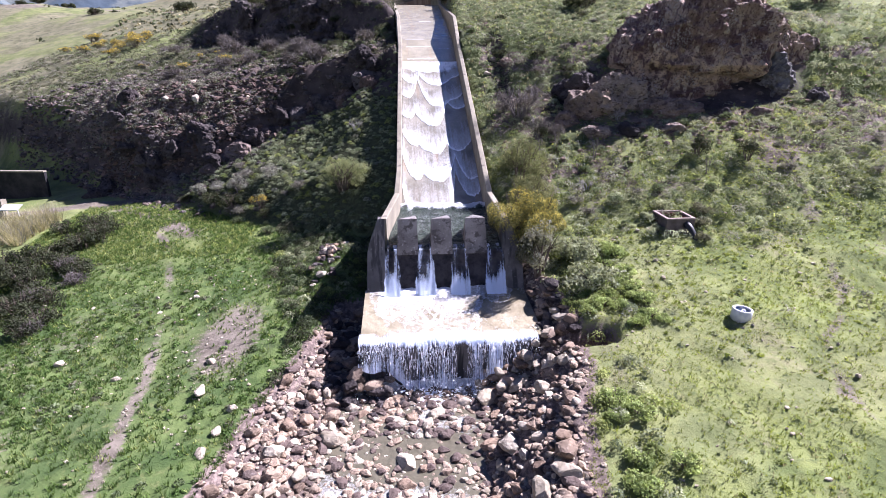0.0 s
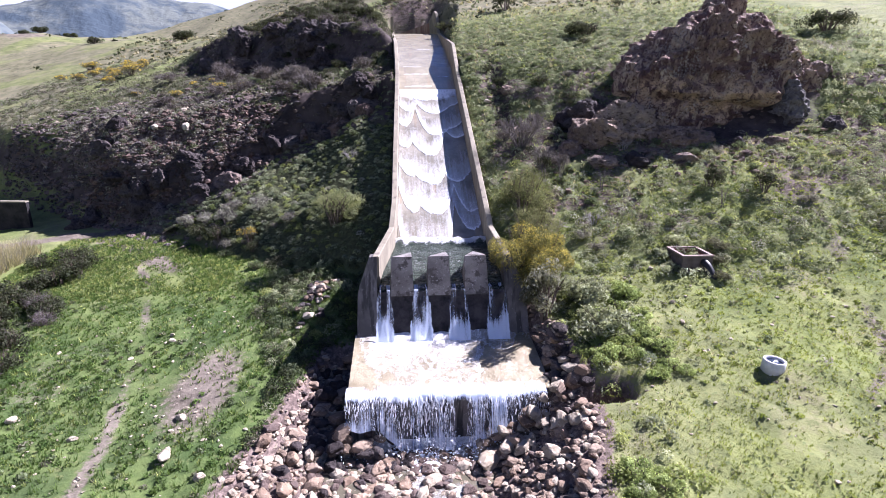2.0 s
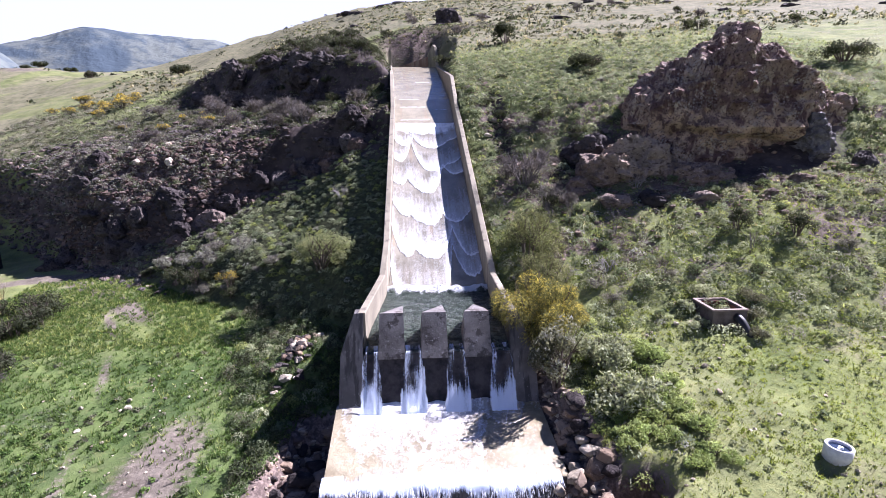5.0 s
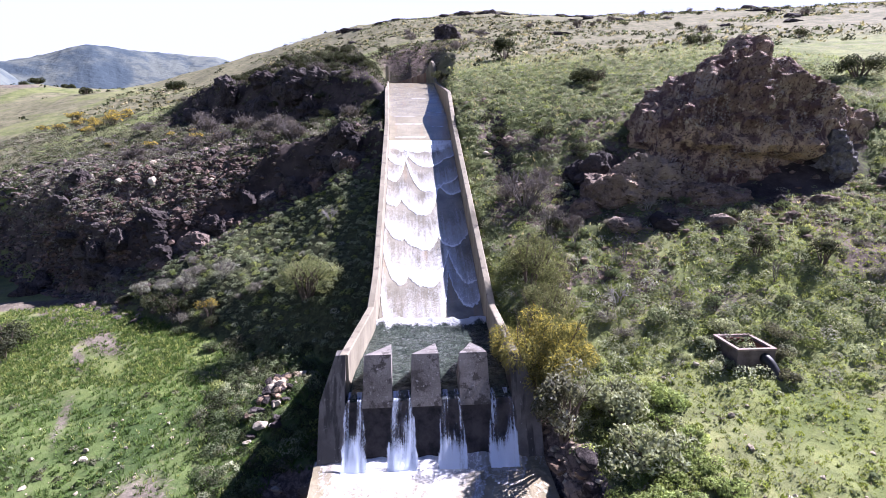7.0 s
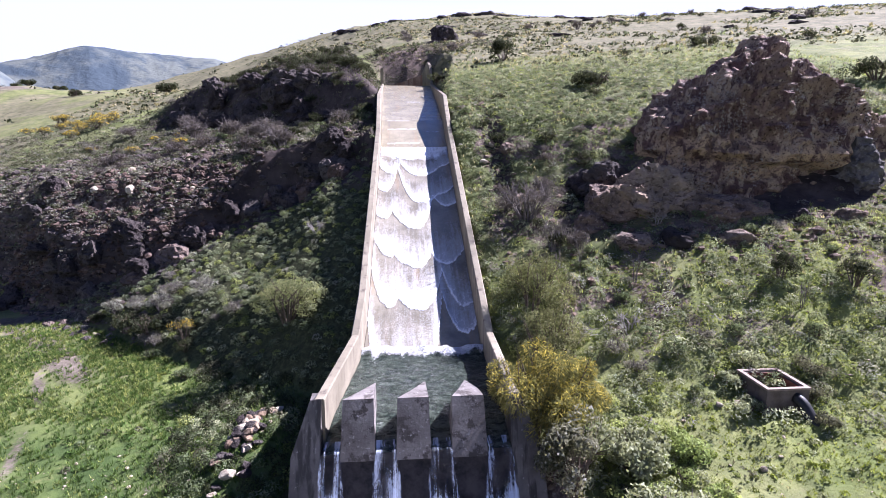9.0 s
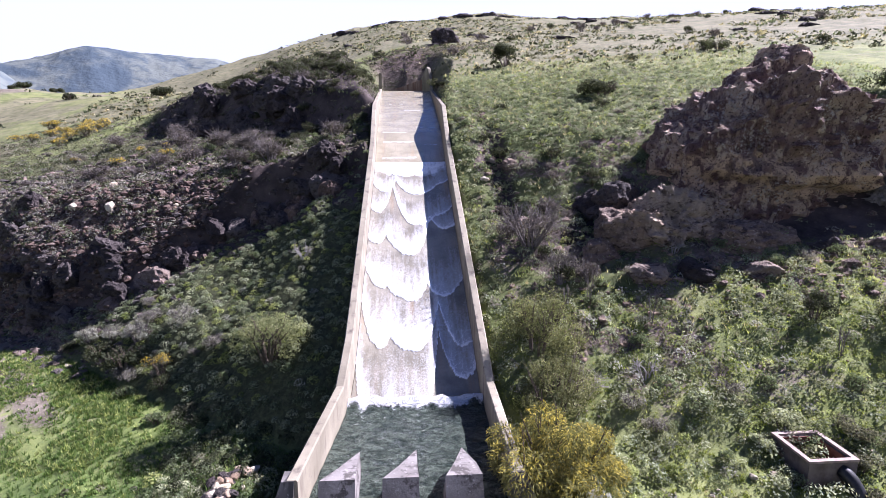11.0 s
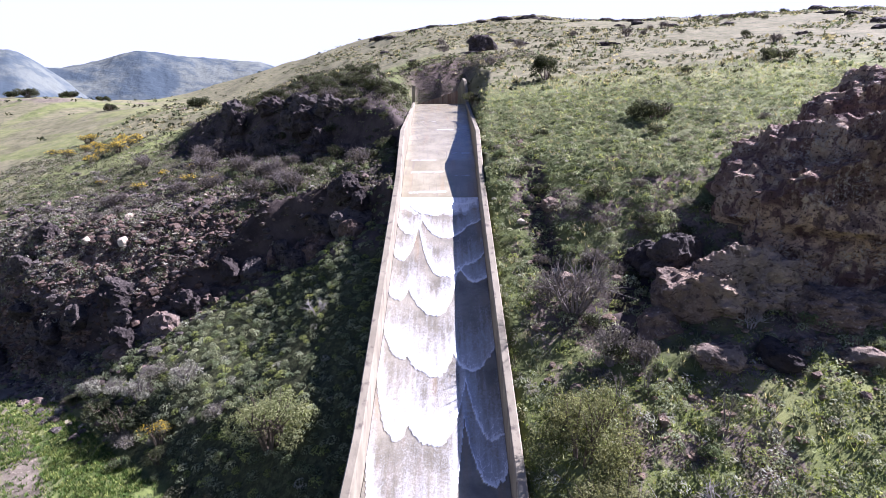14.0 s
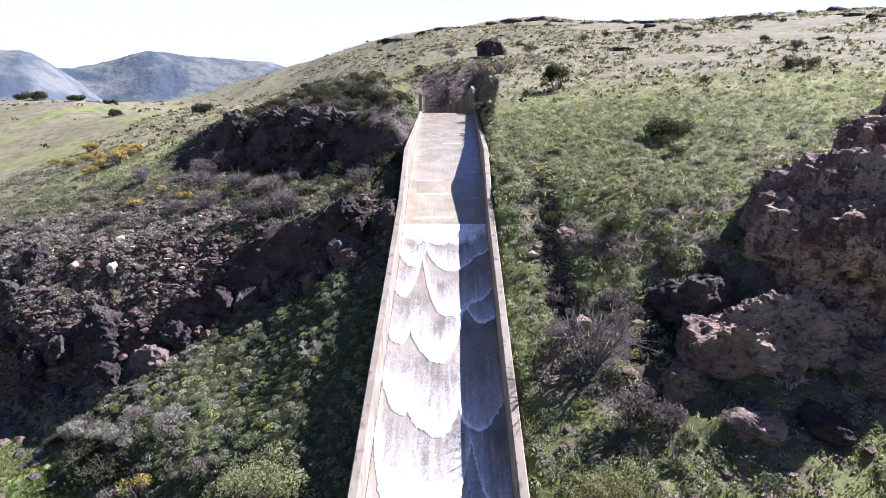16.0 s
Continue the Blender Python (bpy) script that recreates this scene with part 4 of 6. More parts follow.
def build_stream():
    nx, ny = 120, 150
    y = np.linspace(-30, 22.3, ny)[:, None] * np.ones((1, nx))
    x = bed_line(y) + np.linspace(-4.6, 4.4, nx)[None, :]
    z = -0.80 + 0.047 * (y - 20) + 0.05 * fbm(x * 2, y * 2, 22)
    foam = 0.55 * fbm(x * 0.9, y * 0.5, 71) + 0.3 * np.exp(-(((x - 1.4) / 2.2) ** 2 + ((y - 18.8) / 0.9) ** 2)) + 0.35 * np.exp(-(((x + 2.8) / 1.6) ** 2 + ((y - 16.0) / 1.6) ** 2)) + 0.95 * sstep(19.4, 21.4, y) * np.exp(-((x - 1.6) / 3.4) ** 4) + (0.75 + 0.5 * fbm(x * 2.5, y * 1.2, 73)) * np.exp(-(((x + 0.4) / 2.6) ** 4 + ((y - 13.8) / 1.8) ** 4)) + 0.42 * np.exp(-((x - 0.7 - 0.25 * (y - 19.4) + 0.5 * fbm(y * 1.3, x * 0, 72)) / 0.55) ** 2) * sstep(18.0, 18.8, y) + 0.32 * np.exp(-(((x - 2.2) / 0.9) ** 2 + ((y - 18.9) / 0.5) ** 2)) + 0.1
    me = mesh_of("stream_water", np.stack([x.ravel(), y.ravel(), z.ravel()], 1), grid_faces(nx, ny), M_STREAM, True, {"foam": foam.ravel()})
    tagged(new("stream_water", me), "shallow tan stream running between boulders", "water", kind="structure")


build_chute_water()
build_pool()
build_falls()
build_stream()


# ---- rocks ----
def hash3(a, b, c, seed):
    v = np.sin(a * 127.1 + b * 311.7 + c * 191.9 + seed * 74.7) * 43758.5453
    return v - np.floor(v)


def vnoise3(p, seed=0):
    i = np.floor(p)
    f = p - i
    f = f * f * (3 - 2 * f)
    out = 0
    for dx in (0, 1):
        for dy in (0, 1):
            for dz in (0, 1):
                wgt = (f[:, 0] if dx else 1 - f[:, 0]) * (f[:, 1] if dy else 1 - f[:, 1]) * (f[:, 2] if dz else 1 - f[:, 2])
                out = out + wgt * hash3(i[:, 0] + dx, i[:, 1] + dy, i[:, 2] + dz, seed)
    return out


def fbm3(p, seed=0, octaves=4):
    out, amp, total = 0, 1.0, 0.0
    for k in range(octaves):
        out = out + amp * (vnoise3(p * 2 ** k + 5.3 * k, seed + k) - 0.5)
        total += amp
        amp *= 0.55
    return out / total


def ball(level):
    bm = bmesh.new()
    bmesh.ops.create_icosphere(bm, subdivisions=level, radius=1)
    v = np.array([x.co[:] for x in bm.verts])
    f = np.array([[x.index for x in q.verts] for q in bm.faces])
    bm.free()
    return v, f


BALLS = {k: ball(k) for k in (1, 2, 3, 4, 5, 6)}


def stone(level, seed, scale=(1, 1, 1), craggy=0.35, cuts=9):
    """A broken stone: a ball cut flat by random planes, then roughened."""
    v, f = BALLS[level]
    v = v.copy()
    rng = np.random.default_rng(seed)
    for k in range(cuts):
        n = rng.normal(size=3)
        n /= np.linalg.norm(n)
        d = rng.uniform(0.55, 0.85)
        over = np.clip(v @ n - d, 0, None)
        v -= over[:, None] * n[None, :] * 0.95
    n = v / np.linalg.norm(v, axis=1)[:, None]
    v = v + n * (craggy * fbm3(v * 1.6 + seed, seed) + craggy * 0.35 * fbm3(v * 6 + seed, seed + 9))[:, None]
    return v * np.array(scale), f


def clear(x, y):
    """True where neither the spillway nor the stream bed lies."""
    inside = (y > 21.5) & (y < 107.5) & (x > inner_left(y) - np.where(y < 28.5, 1.4, 0.5)) & (x < inner_right(y) + np.where(y < 28.5, 1.3, 0.5))
    foot = (((x - 23.5) / 7.6) ** 2 + ((y - 41.3) / 2.3) ** 2 < 1) & (hash2(np.floor(x * 3), np.floor(y * 3), 5) < 0.9)
    return ~inside & ~foot & ~((bed_out(x, y) < 0.15) & (y < 27.5))


def turn_z(v, a):
    c, s = math.cos(a), math.sin(a)
    return v @ np.array([[c, s, 0], [-s, c, 0], [0, 0, 1]])


def ridged(p, seed):
    return 0.5 - np.abs(2 * vnoise3(p, seed) - 1)


def crag_mesh(name, c, r, a, seed, level, craggy, mat):
    """A crag: a cut ball broken up by ridges and ledges at three scales."""
    v, f = stone(level, seed, r, 0.25, 16)
    v = turn_z(v, radians(a))
    w = v + np.array(c)
    n = unit(v / np.array(r) ** 2)
    k = min(1.0, min(r) / 2.5) * craggy
    for scale, amp in ((0.42, 1.4), (1.0, 0.9), (2.3, 0.7), (5.0, 0.38), (9.0, 0.16)):
        q = w * np.array([scale, scale, scale * 1.5]) + seed
        w = w + n * (k * amp * ridged(q, seed % 7 + int(scale * 10)))[:, None]
    return mesh_of(name, w, f, mat)


def massif_mesh(name, c, r, seed, level, mat, cuts=(), undercut=None, rough=1.0):
    """A great block: a squarish ball sliced by given planes (normal, distance as a share), ledges, an overhang and broken relief."""
    v, f = BALLS[level]
    v = np.sign(v) * np.abs(v) ** 0.78
    rng = np.random.default_rng(seed)
    for n, d in list(cuts) + [(rng.normal(size=3), rng.uniform(0.82, 1.0)) for _ in range(10)]:
        n = unit(np.array(n, float))
        v = v - np.clip(v @ n - d, 0, None)[:, None] * n * 0.93
    w = v * np.array(r) + np.array(c)
    n = unit(v / np.array(r))
    for scale, amp in ((0.28, 0.9), (0.7, 0.62), (1.5, 0.52), (3.2, 0.34), (6.5, 0.17)):
        w = w + n * (rough * amp * ridged(w * np.array([scale, scale, scale * 1.25]) + seed, seed % 7 + int(scale * 10)))[:, None]
    if undercut:
        at, deep = undercut
        line = at + 2.6 * fbm(w[:, 0] * 0.35, w[:, 0] * 0.13, seed) + 0.5 * fbm(w[:, 0] * 2.0, w[:, 0] * 0.7, seed + 3)
        w[:, 1] += deep * (1 - sstep(-0.9, 0.5, w[:, 2] - line)) * (1 - sstep(-0.6, 0.3, v[:, 1]))
    return mesh_of(name, w, f, mat)


def unit(v):
    return v / np.maximum(np.linalg.norm(v, axis=-1, keepdims=True), 1e-9)


def rock_thing(name, lumps, mat, label, category="rock"):
    """A rock; several grown-together masses are its parts: (centre, radii, turn, seed, level, craggy)."""
    if len(lumps) == 1:
        return tagged(new(name, crag_mesh(name, *lumps[0], mat)), label, category)
    root = tagged(new(name), label, category)
    for lump in lumps:
        child("rock_mass", crag_mesh("rock_mass", *lump, mat), root)
    return root


def build_outcrops():
    root = tagged(new("rock_outcrop"), "massive dark brown craggy rock outcrop on the green slope", "rock outcrop")
    child("rock_mass", massif_mesh("rock_mass", (24.5, 45.4, 13.2), (6.3, 5.0, 5.2), 3, 6, M_OUTCROP,
                                   [((-0.75, -0.1, 0.66), 0.86), ((-0.95, -0.3, -0.15), 0.88), ((0.55, -0.2, 0.8), 0.85), ((0.05, -1.0, 0.12), 0.80), ((-0.45, -0.9, 0.1), 0.86), ((0.5, -0.85, 0.0), 0.85), ((0.1, 0.2, 1.0), 0.74)],
                                   (12.4, 2.2), 1.1), root)
    child("rock_mass", massif_mesh("rock_mass", (24.6, 45.0, 10.8), (6.2, 3.4, 2.4), 17, 6, M_OUTCROP, (), None, 1.0), root)
    child("rock_mass", massif_mesh("rock_mass", (29.2, 45.6, 13.4), (3.2, 3.4, 3.0), 8, 5, M_OUTCROP, [((0.6, -0.3, 0.75), 0.75)], None, 0.8), root)
    peak = tagged(new("rock_peak"), "jagged rock peak rising behind the outcrop", "rock")
    for k, (c, r) in enumerate((((27.4, 50.2, 18.3), (1.5, 1.5, 2.6)), ((25.8, 49.8, 17.6), (1.7, 1.4, 1.9)), ((29.3, 49.6, 17.4), (1.9, 1.4, 1.7)), ((30.6, 48.2, 16.2), (1.6, 1.3, 1.3)))):
        child("rock_mass", massif_mesh("rock_mass", c, r, 41 + k, 5, M_OUTCROP, (), None, 0.75), peak)
    rock_thing("pale_rock_block", [((28.3, 41.2, 11.4), (1.5, 1.2, 2.0), 10, 21, 5, 1.0)], M_GREYROCK, "pale grey upright block beside the outcrop", "rock")
    rock_thing("rock_ledge", [((16.6, 41.4, 10.3), (2.7, 1.7, 1.7), -20, 23, 6, 0.8), ((19.4, 40.4, 9.7), (2.6, 1.5, 1.2), -10, 24, 6, 0.8), ((14.4, 41.6, 9.9), (1.8, 1.4, 1.5), 15, 26, 5, 0.8)],
               M_LEDGE, "rough brown rock ledge below the outcrop", "rock")
    rock_thing("grey_rock", [((14.3, 44.4, 11.2), (1.7, 1.1, 1.0), 25, 31, 5, 1.0), ((13.3, 45.0, 11.0), (1.0, 0.9, 0.8), 0, 32, 4, 1.0)], M_BASALT, "angular grey rock half buried in the slope", "rock")
    for k, (x, y, r) in enumerate(((10.6, 40.2, 0.9), (12.2, 40.6, 1.2), (9.2, 44.5, 1.0), (16.2, 38.2, 0.9), (19.0, 37.6, 0.8), (25.5, 38.0, 0.9), (30.5, 39.0, 1.1), (9.6, 50.5, 0.8), (13.8, 38.6, 1.0), (23.0, 38.6, 0.9), (31.5, 43.5, 1.3))):
        rock_thing("slope_rock", [((x, y, gz(x, y) - 0.1), (r * 1.1, r * 0.7, r * 0.6), 37 * k, 50 + k, 4, 1.0)], M_LEDGE if k % 3 else M_BASALT, "brown broken rock lying in the grassy slope", "rock")["group"] = "rocks on the east slope"
    # the west cliff and the upper band: crags along their edges
    rng = np.random.default_rng(12)
    protos = []
    for k in range(6):
        protos.append(crag_mesh("hill_rock", (0, 0, 0), (1.35, 1.0, 0.95), 0, 80 + k, 4, 1.0, M_BASALT))
    along = math.degrees(math.atan2(0.637, -0.77))
    for k in range(30):
        u = 9.5 + 28 * k / 30 + rng.uniform(-0.5, 0.5)
        s0 = float(cliff_line(u)) - 0.2 + rng.normal(0, 0.4) * (1 + max(0, u - 20) * 0.25)
        x, y = -4 + 0.637 * s0 - 0.77 * u, 33 + 0.77 * s0 + 0.637 * u
        if x > -1.9:
            continue
        r = rng.uniform(0.55, 1.1) * (1.0 if u < 24 else 0.8)
        rock_thing("cliff_rock", [((x, y, gz(x, y) - 0.25 * r), (1.7 * r, 0.9 * r, 1.15 * r), along + rng.uniform(-25, 25), 300 + k, 4, 1.3)], M_BASALT, "dark craggy basalt on the edge of the bank")["group"] = "rocks of the west cliff"
    for k in range(34):
        u = 8.5 + 13.5 * k / 34 + rng.uniform(-0.3, 0.3)
        s0 = float(cliff_line(u)) - rng.uniform(0.2, 2.6)
        x, y = -4 + 0.637 * s0 - 0.77 * u, 33 + 0.77 * s0 + 0.637 * u
        if x > -2.4:
            continue
        r = rng.uniform(0.4, 0.85)
        rock_thing("cliff_rock", [((x, y, gz(x, y) - 0.3 * r), (1.5 * r, 0.9 * r, 1.25 * r), along + rng.uniform(-30, 30), 400 + k, 4, 1.3)], M_RUBBLE if k % 3 else M_BASALT, "broken brown rock in the face of the west cliff")["group"] = "rocks of the west cliff"
    for k in range(24):
        u, s0 = 16 + 1.6 * k, (27.6, 30.0)[k % 2] + rng.normal(0, 0.8)
        x, y = -4 + 0.637 * s0 - 0.77 * u, 33 + 0.77 * s0 + 0.637 * u
        if x > -3.5:
            continue
        r = rng.uniform(0.7, 1.5)
        rock_thing("cliff_rock", [((x, y, gz(x, y) - 0.35 * r), (1.9 * r, 1.0 * r, 1.1 * r), along + rng.uniform(-20, 20), 340 + k, 4, 1.3)], M_BASALT, "dark craggy basalt of the upper rock band")["group"] = "rocks of the upper band"
    # scarp and blocks on the far hill
    for k in range(130):
        x = rng.uniform(-25, 190)
        y = (rng.uniform(212, 226) if k < 90 else rng.uniform(110, 190)) - 0.37 * x
        r = rng.uniform(0.7, 1.7) if k < 90 else rng.uniform(0.4, 1.1)
        ob = new("hill_rock", protos[k % 6])
        ob.matrix_world = Matrix.LocRotScale((x, y, gz(x, y) - 0.1 * r), Euler((0, 0, rng.uniform(-0.4, 0.4))), (r * 1.6, r, r * 0.7))
        tagged(ob, "brown rock on the far hillside", "rock", "rocks of the far hill")
    ob = new("hill_rock", protos[2])
    ob.matrix_world = Matrix.LocRotScale((11.6, 129, gz(11.6, 129) + 0.4), Euler((0, 0, 0.6)), (2.6, 1.8, 2.3))
    tagged(ob, "lone pointed rock on the far hillside", "rock", "rocks of the far hill")


def scatter_stones(name, pts, sizes, mat, label, seed, flat=0.7, level=1):
    v0, f0 = BALLS[level]
    rng = np.random.default_rng(seed)
    n = len(pts)
    v = np.repeat(v0[None], n, 0) * rng.uniform(0.6, 1.25, (n, len(v0), 1))
    v = v * np.minimum(sizes, 0.42)[:, None, None] * np.stack([rng.uniform(0.8, 1.5, n), rng.uniform(0.7, 1.1, n), rng.uniform(0.5, 1.0, n) * flat + 0.1], 1)[:, None, :]
    a = rng.uniform(0, 6.3, n)
    c, s = np.cos(a)[:, None], np.sin(a)[:, None]
    v = np.stack([v[..., 0] * c - v[..., 1] * s, v[..., 0] * s + v[..., 1] * c, v[..., 2]], 2)
    v = v + pts[:, None, :]
    f = (f0[None] + len(v0) * np.arange(n)[:, None, None]).reshape(-1, 3)
    tagged(new(name, mesh_of(name, v.reshape(-1, 3), f, mat)), label, "stones", kind="stuff")


def build_stones():
    rng = np.random.default_rng(21)
    protos = {}
    for mat, key in ((M_BOULDER, "b"), (M_TAN, "t"), (M_PALE, "p"), (M_BASALT, "d")):
        for k in range(5):
            v, f = stone(3, 120 + 7 * k + ord(key), (1.25, 0.95, 0.80), 0.12, 26)
            protos[key, k] = mesh_of("boulder", v, f, mat)

    def place(name, key, k, x, y, z, r, label, group):
        ob = new(name, protos[key, k % 5])
        ob.matrix_world = Matrix.LocRotScale((x, y, z), Euler((rng.uniform(-0.3, 0.3), rng.uniform(-0.3, 0.3), rng.uniform(0, 6.3))), (r * rng.uniform(0.85, 1.2), r, r * rng.uniform(0.8, 1.1)))
        tagged(ob, label, "boulder", group)

    for x, y, r in ((3.5, 21.1, 0.46), (3.4, 20.2, 0.50), (2.5, 20.1, 0.34), (4.2, 20.4, 0.36)):
        place("boulder", "t", int(x * 10), x, y, gz(x, y) + 0.35 * r + 0.15, r, "large tan boulder at the foot of the fall", "boulders of the stream")
    spots = []
    tries = 0
    while len(spots) < 270 and tries < 22000:
        tries += 1
        y = rng.uniform(13.2, 26.5)
        x = rng.uniform(-7, 7.6)
        r = float(np.clip(rng.lognormal(-1.2, 0.42), 0.16, 0.52))
        if bed_out(x, y) > -0.1 or (y > 21.0 and -2.5 < x < 6.5):
            continue
        ring = np.exp(-((y - 19.9) / 1.5) ** 2) + 0.8 * (x > 3.0) + 0.3 * (x < -2.5) * (y > 17.6) + 0.22 * (y < 16.8)
        pool = np.exp(-(((x - 0.9) / 2.3) ** 2 + ((y - 17.7) / 0.9) ** 2))
        if rng.random() > ring - 0.9 * pool + 0.12:
            continue
        if any((x - a) ** 2 + (y - b) ** 2 < (0.8 * (r + c)) ** 2 for a, b, c in spots):
            continue
        spots.append((x, y, r))
        wetdark = (y > 18.8 and -4.5 < x < 2.6 and rng.random() < 0.55)
        key = "d" if wetdark and rng.random() < 0.45 else ("b" if rng.random() < 0.55 else "p")
        place("boulder", key, len(spots), x, y, gz(x, y) + 0.3 * r, r, {"d": "wet dark boulder in the stream bed", "b": "reddish brown boulder in the stream bed", "p": "pale sunlit boulder in the stream bed"}[key], "boulders of the stream")
    # wet boulders heaped against both ends of the front edge
    for k in range(64):
        x = rng.uniform(-2.6, 0.3) if k % 2 else rng.uniform(3.1, 6.4)
        y = rng.uniform(20.1, 21.45)
        r = rng.uniform(0.22, 0.46)
        rise = 0.95 * sstep(20.1, 21.4, y) * (sstep(0.5, -1.2, x) if k % 2 else 0.7 + 0.3 * sstep(3.2, 5.0, x))
        place("boulder", ("d", "d", "b", "b")[k % 4] if k % 2 else ("b", "p")[k // 2 % 2], k, x, y, gz(x, y) + 0.3 * r + float(rise) * rng.uniform(0.45, 1.0), r, "wet boulder heaped under the water curtain", "boulders of the stream")
    for k in range(34):
        y = rng.uniform(21.3, 27.0)
        x = rng.uniform(6.5, 7.5) if k % 3 else rng.uniform(-3.6, -2.3)
        r = rng.uniform(0.2, 0.5)
        place("boulder", "b" if k % 2 else "d", k, x, y, max(gz(x, y), -0.6) + 0.35 * r, r, "brown boulder piled beside the apron", "boulders of the stream")
    # pale stones on the banks
    for x, y, r in ((-19.9, 56.9, 0.62), (-23.1, 57.9, 0.5), (-21.0, 60.0, 0.4), (-16.0, 23.6, 0.24), (-11.8, 29.5, 0.2), (-12.0, 30.1, 0.15), (-7.2, 17.9, 0.26), (-7.4, 16.8, 0.26), (-12.8, 22.0, 0.18), (-7.0, 19.2, 0.24),
                    (10.3, 27.8, 0.16), (12.8, 24.3, 0.17), (13.2, 28.7, 0.14), (13.9, 28.7, 0.18), (13.1, 25.9, 0.15), (-2.8, 53.6, 0.5), (-4.6, 55.0, 0.35), (7.6, 49.6, 0.3), (8.4, 51.7, 0.3), (13.6, 44.6, 0.35), (9.0, 46.4, 0.3), (-9.0, 23.0, 0.25), (-8.6, 20.4, 0.3), (20.4, 24.2, 0.12), (16.8, 16.6, 0.14), (19.6, 62.2, 0.5), (20.6, 61.6, 0.45)):
        place("pale_stone", "p", int(abs(x) * 7), x, y, gz(x, y) + 0.3 * r, r, "pale weathered stone lying in the grass", "stones on the banks")
    # stones between the boulders
    forms = [stone(2, 500 + k, (1.2, 0.95, 0.75), 0.10, 24) for k in range(8)]

    def heap(name, n, mat, lo, hi, label, keep):
        x, y = rng.uniform(-8.5, 8, n), rng.uniform(9, 26.8, n)
        m = (bed_out(x, y) < -0.05) & ~((y > 21.4) & (x > -2.3) & (x < 6.4)) & (keep(x, y) * sstep(8.5, 13.5, y) > rng.uniform(0, 1, n))
        x, y = x[m], y[m]
        r = np.exp(rng.uniform(math.log(lo), math.log(hi), len(x)))
        z = np.maximum(ground_z(x, y), -0.84 + 0.047 * (y - 20)) + 0.22 * r
        v, f, at = [], [], 0
        for k in range(len(x)):
            q, fc = forms[k % 8]
            q = turn_z(q * np.array([r[k] * rng.uniform(0.8, 1.2), r[k], r[k] * rng.uniform(0.7, 1.0)]), rng.uniform(0, 6.3)) + np.array([x[k], y[k], z[k]])
            v.append(q), f.append(fc + at)
            at += len(q)
        tagged(new(name, mesh_of(name, np.concatenate(v), np.concatenate(f), mat)), label, "stones", kind="stuff")

    dry = lambda x, y: 0.9 - 0.85 * np.exp(-(((x - 0.9) / 2.4) ** 2 + ((y - 17.8) / 0.9) ** 2)) - 0.2 * np.exp(-((x - bed_line(y) - 0.4) / 1.2) ** 2) * (y < 16.8)
    heap("bed_stones", 2600, M_BOULDER, 0.07, 0.24, "pinkish brown stones packed between the boulders", dry)
    heap("pale_bed_stones", 3000, M_PALE, 0.06, 0.20, "pale stones packed between the boulders", lambda x, y: dry(x, y) * (1 - 0.3 * sstep(0.0, 3.0, x)))
    heap("wet_bed_stones", 2200, M_RUBBLE, 0.10, 0.32, "wet dark stones below the fall", lambda x, y: np.exp(-((y - 20.3) / 1.6) ** 2) * (x < 3.5) + 0.6 * (y > 21) * (x < 0) + 0.3)
    n = 2400
    p = np.stack([rng.normal(1.9, 2.0, n), 21.9 - np.abs(rng.normal(0, 0.6, n)) - 0.35, -0.75 + np.abs(rng.normal(0, 0.30, n))], 1)
    scatter_stones("splash_foam", p, rng.lognormal(-4.2, 0.6, n), M_SPLASH, "white splash foam at the foot of the fall", 9, 0.8, 1)
    # heap of broken stone beside the basin
    for k in range(64):
        x, y = -4.45 + rng.normal(0, 0.45), 31.5 + rng.normal(0, 1.15)
        r = rng.uniform(0.10, 0.30)
        place("rubble_stone", ("p", "d", "d", "b")[k % 4], k, x, y, gz(x, y) + 0.55 * r, r, "broken stone of a rubble heap beside the basin", "rubble heap")

    def spread(n, x0, x1, y0, y1, keep):
        x, y = rng.uniform(x0, x1, n), rng.uniform(y0, y1, n)
        m = keep(x, y) > rng.uniform(0, 1, n)
        x, y = x[m], y[m]
        z = ground_z(x, y)
        wet = (bed_out(x, y) < 0) & (y < 27)
        return np.stack([x, y, np.where(wet, np.maximum(z, -0.88 + 0.047 * (y - 20)), z) + 0.02], 1)

    p = spread(13000, -9.5, 8, -6, 27, lambda x, y: (bed_out(x, y) < 0.2) * 0.5 * ~((y > 21.8) & (x > -2.2) & (x < 6.4)))
    scatter_stones("cobbles", p, rng.lognormal(-2.45, 0.45, len(p)), M_BOULDER, "brown and pinkish cobbles of the stream bed", 1)
    p = spread(8000, -9.5, 8, -6, 27, lambda x, y: (bed_out(x, y) < 0.2) * 0.35 * ~((y > 21.8) & (x > -2.2) & (x < 6.4)))
    scatter_stones("pale_cobbles", p, rng.lognormal(-2.6, 0.4, len(p)), M_PALE, "pale cobbles of the stream bed", 2)
    p = spread(36000, -45, -1, 36, 72, lambda x, y: clear(x, y) * (toe(x, y)[0] > 0.5) * (0.30 * sstep(14, 24, toe(x, y)[1]) * (1 - sstep(14, 20, toe(x, y)[0])) + 0.36 * np.exp(-((toe(x, y)[0] - cliff_line(toe(x, y)[1])) / 2.2) ** 2)))
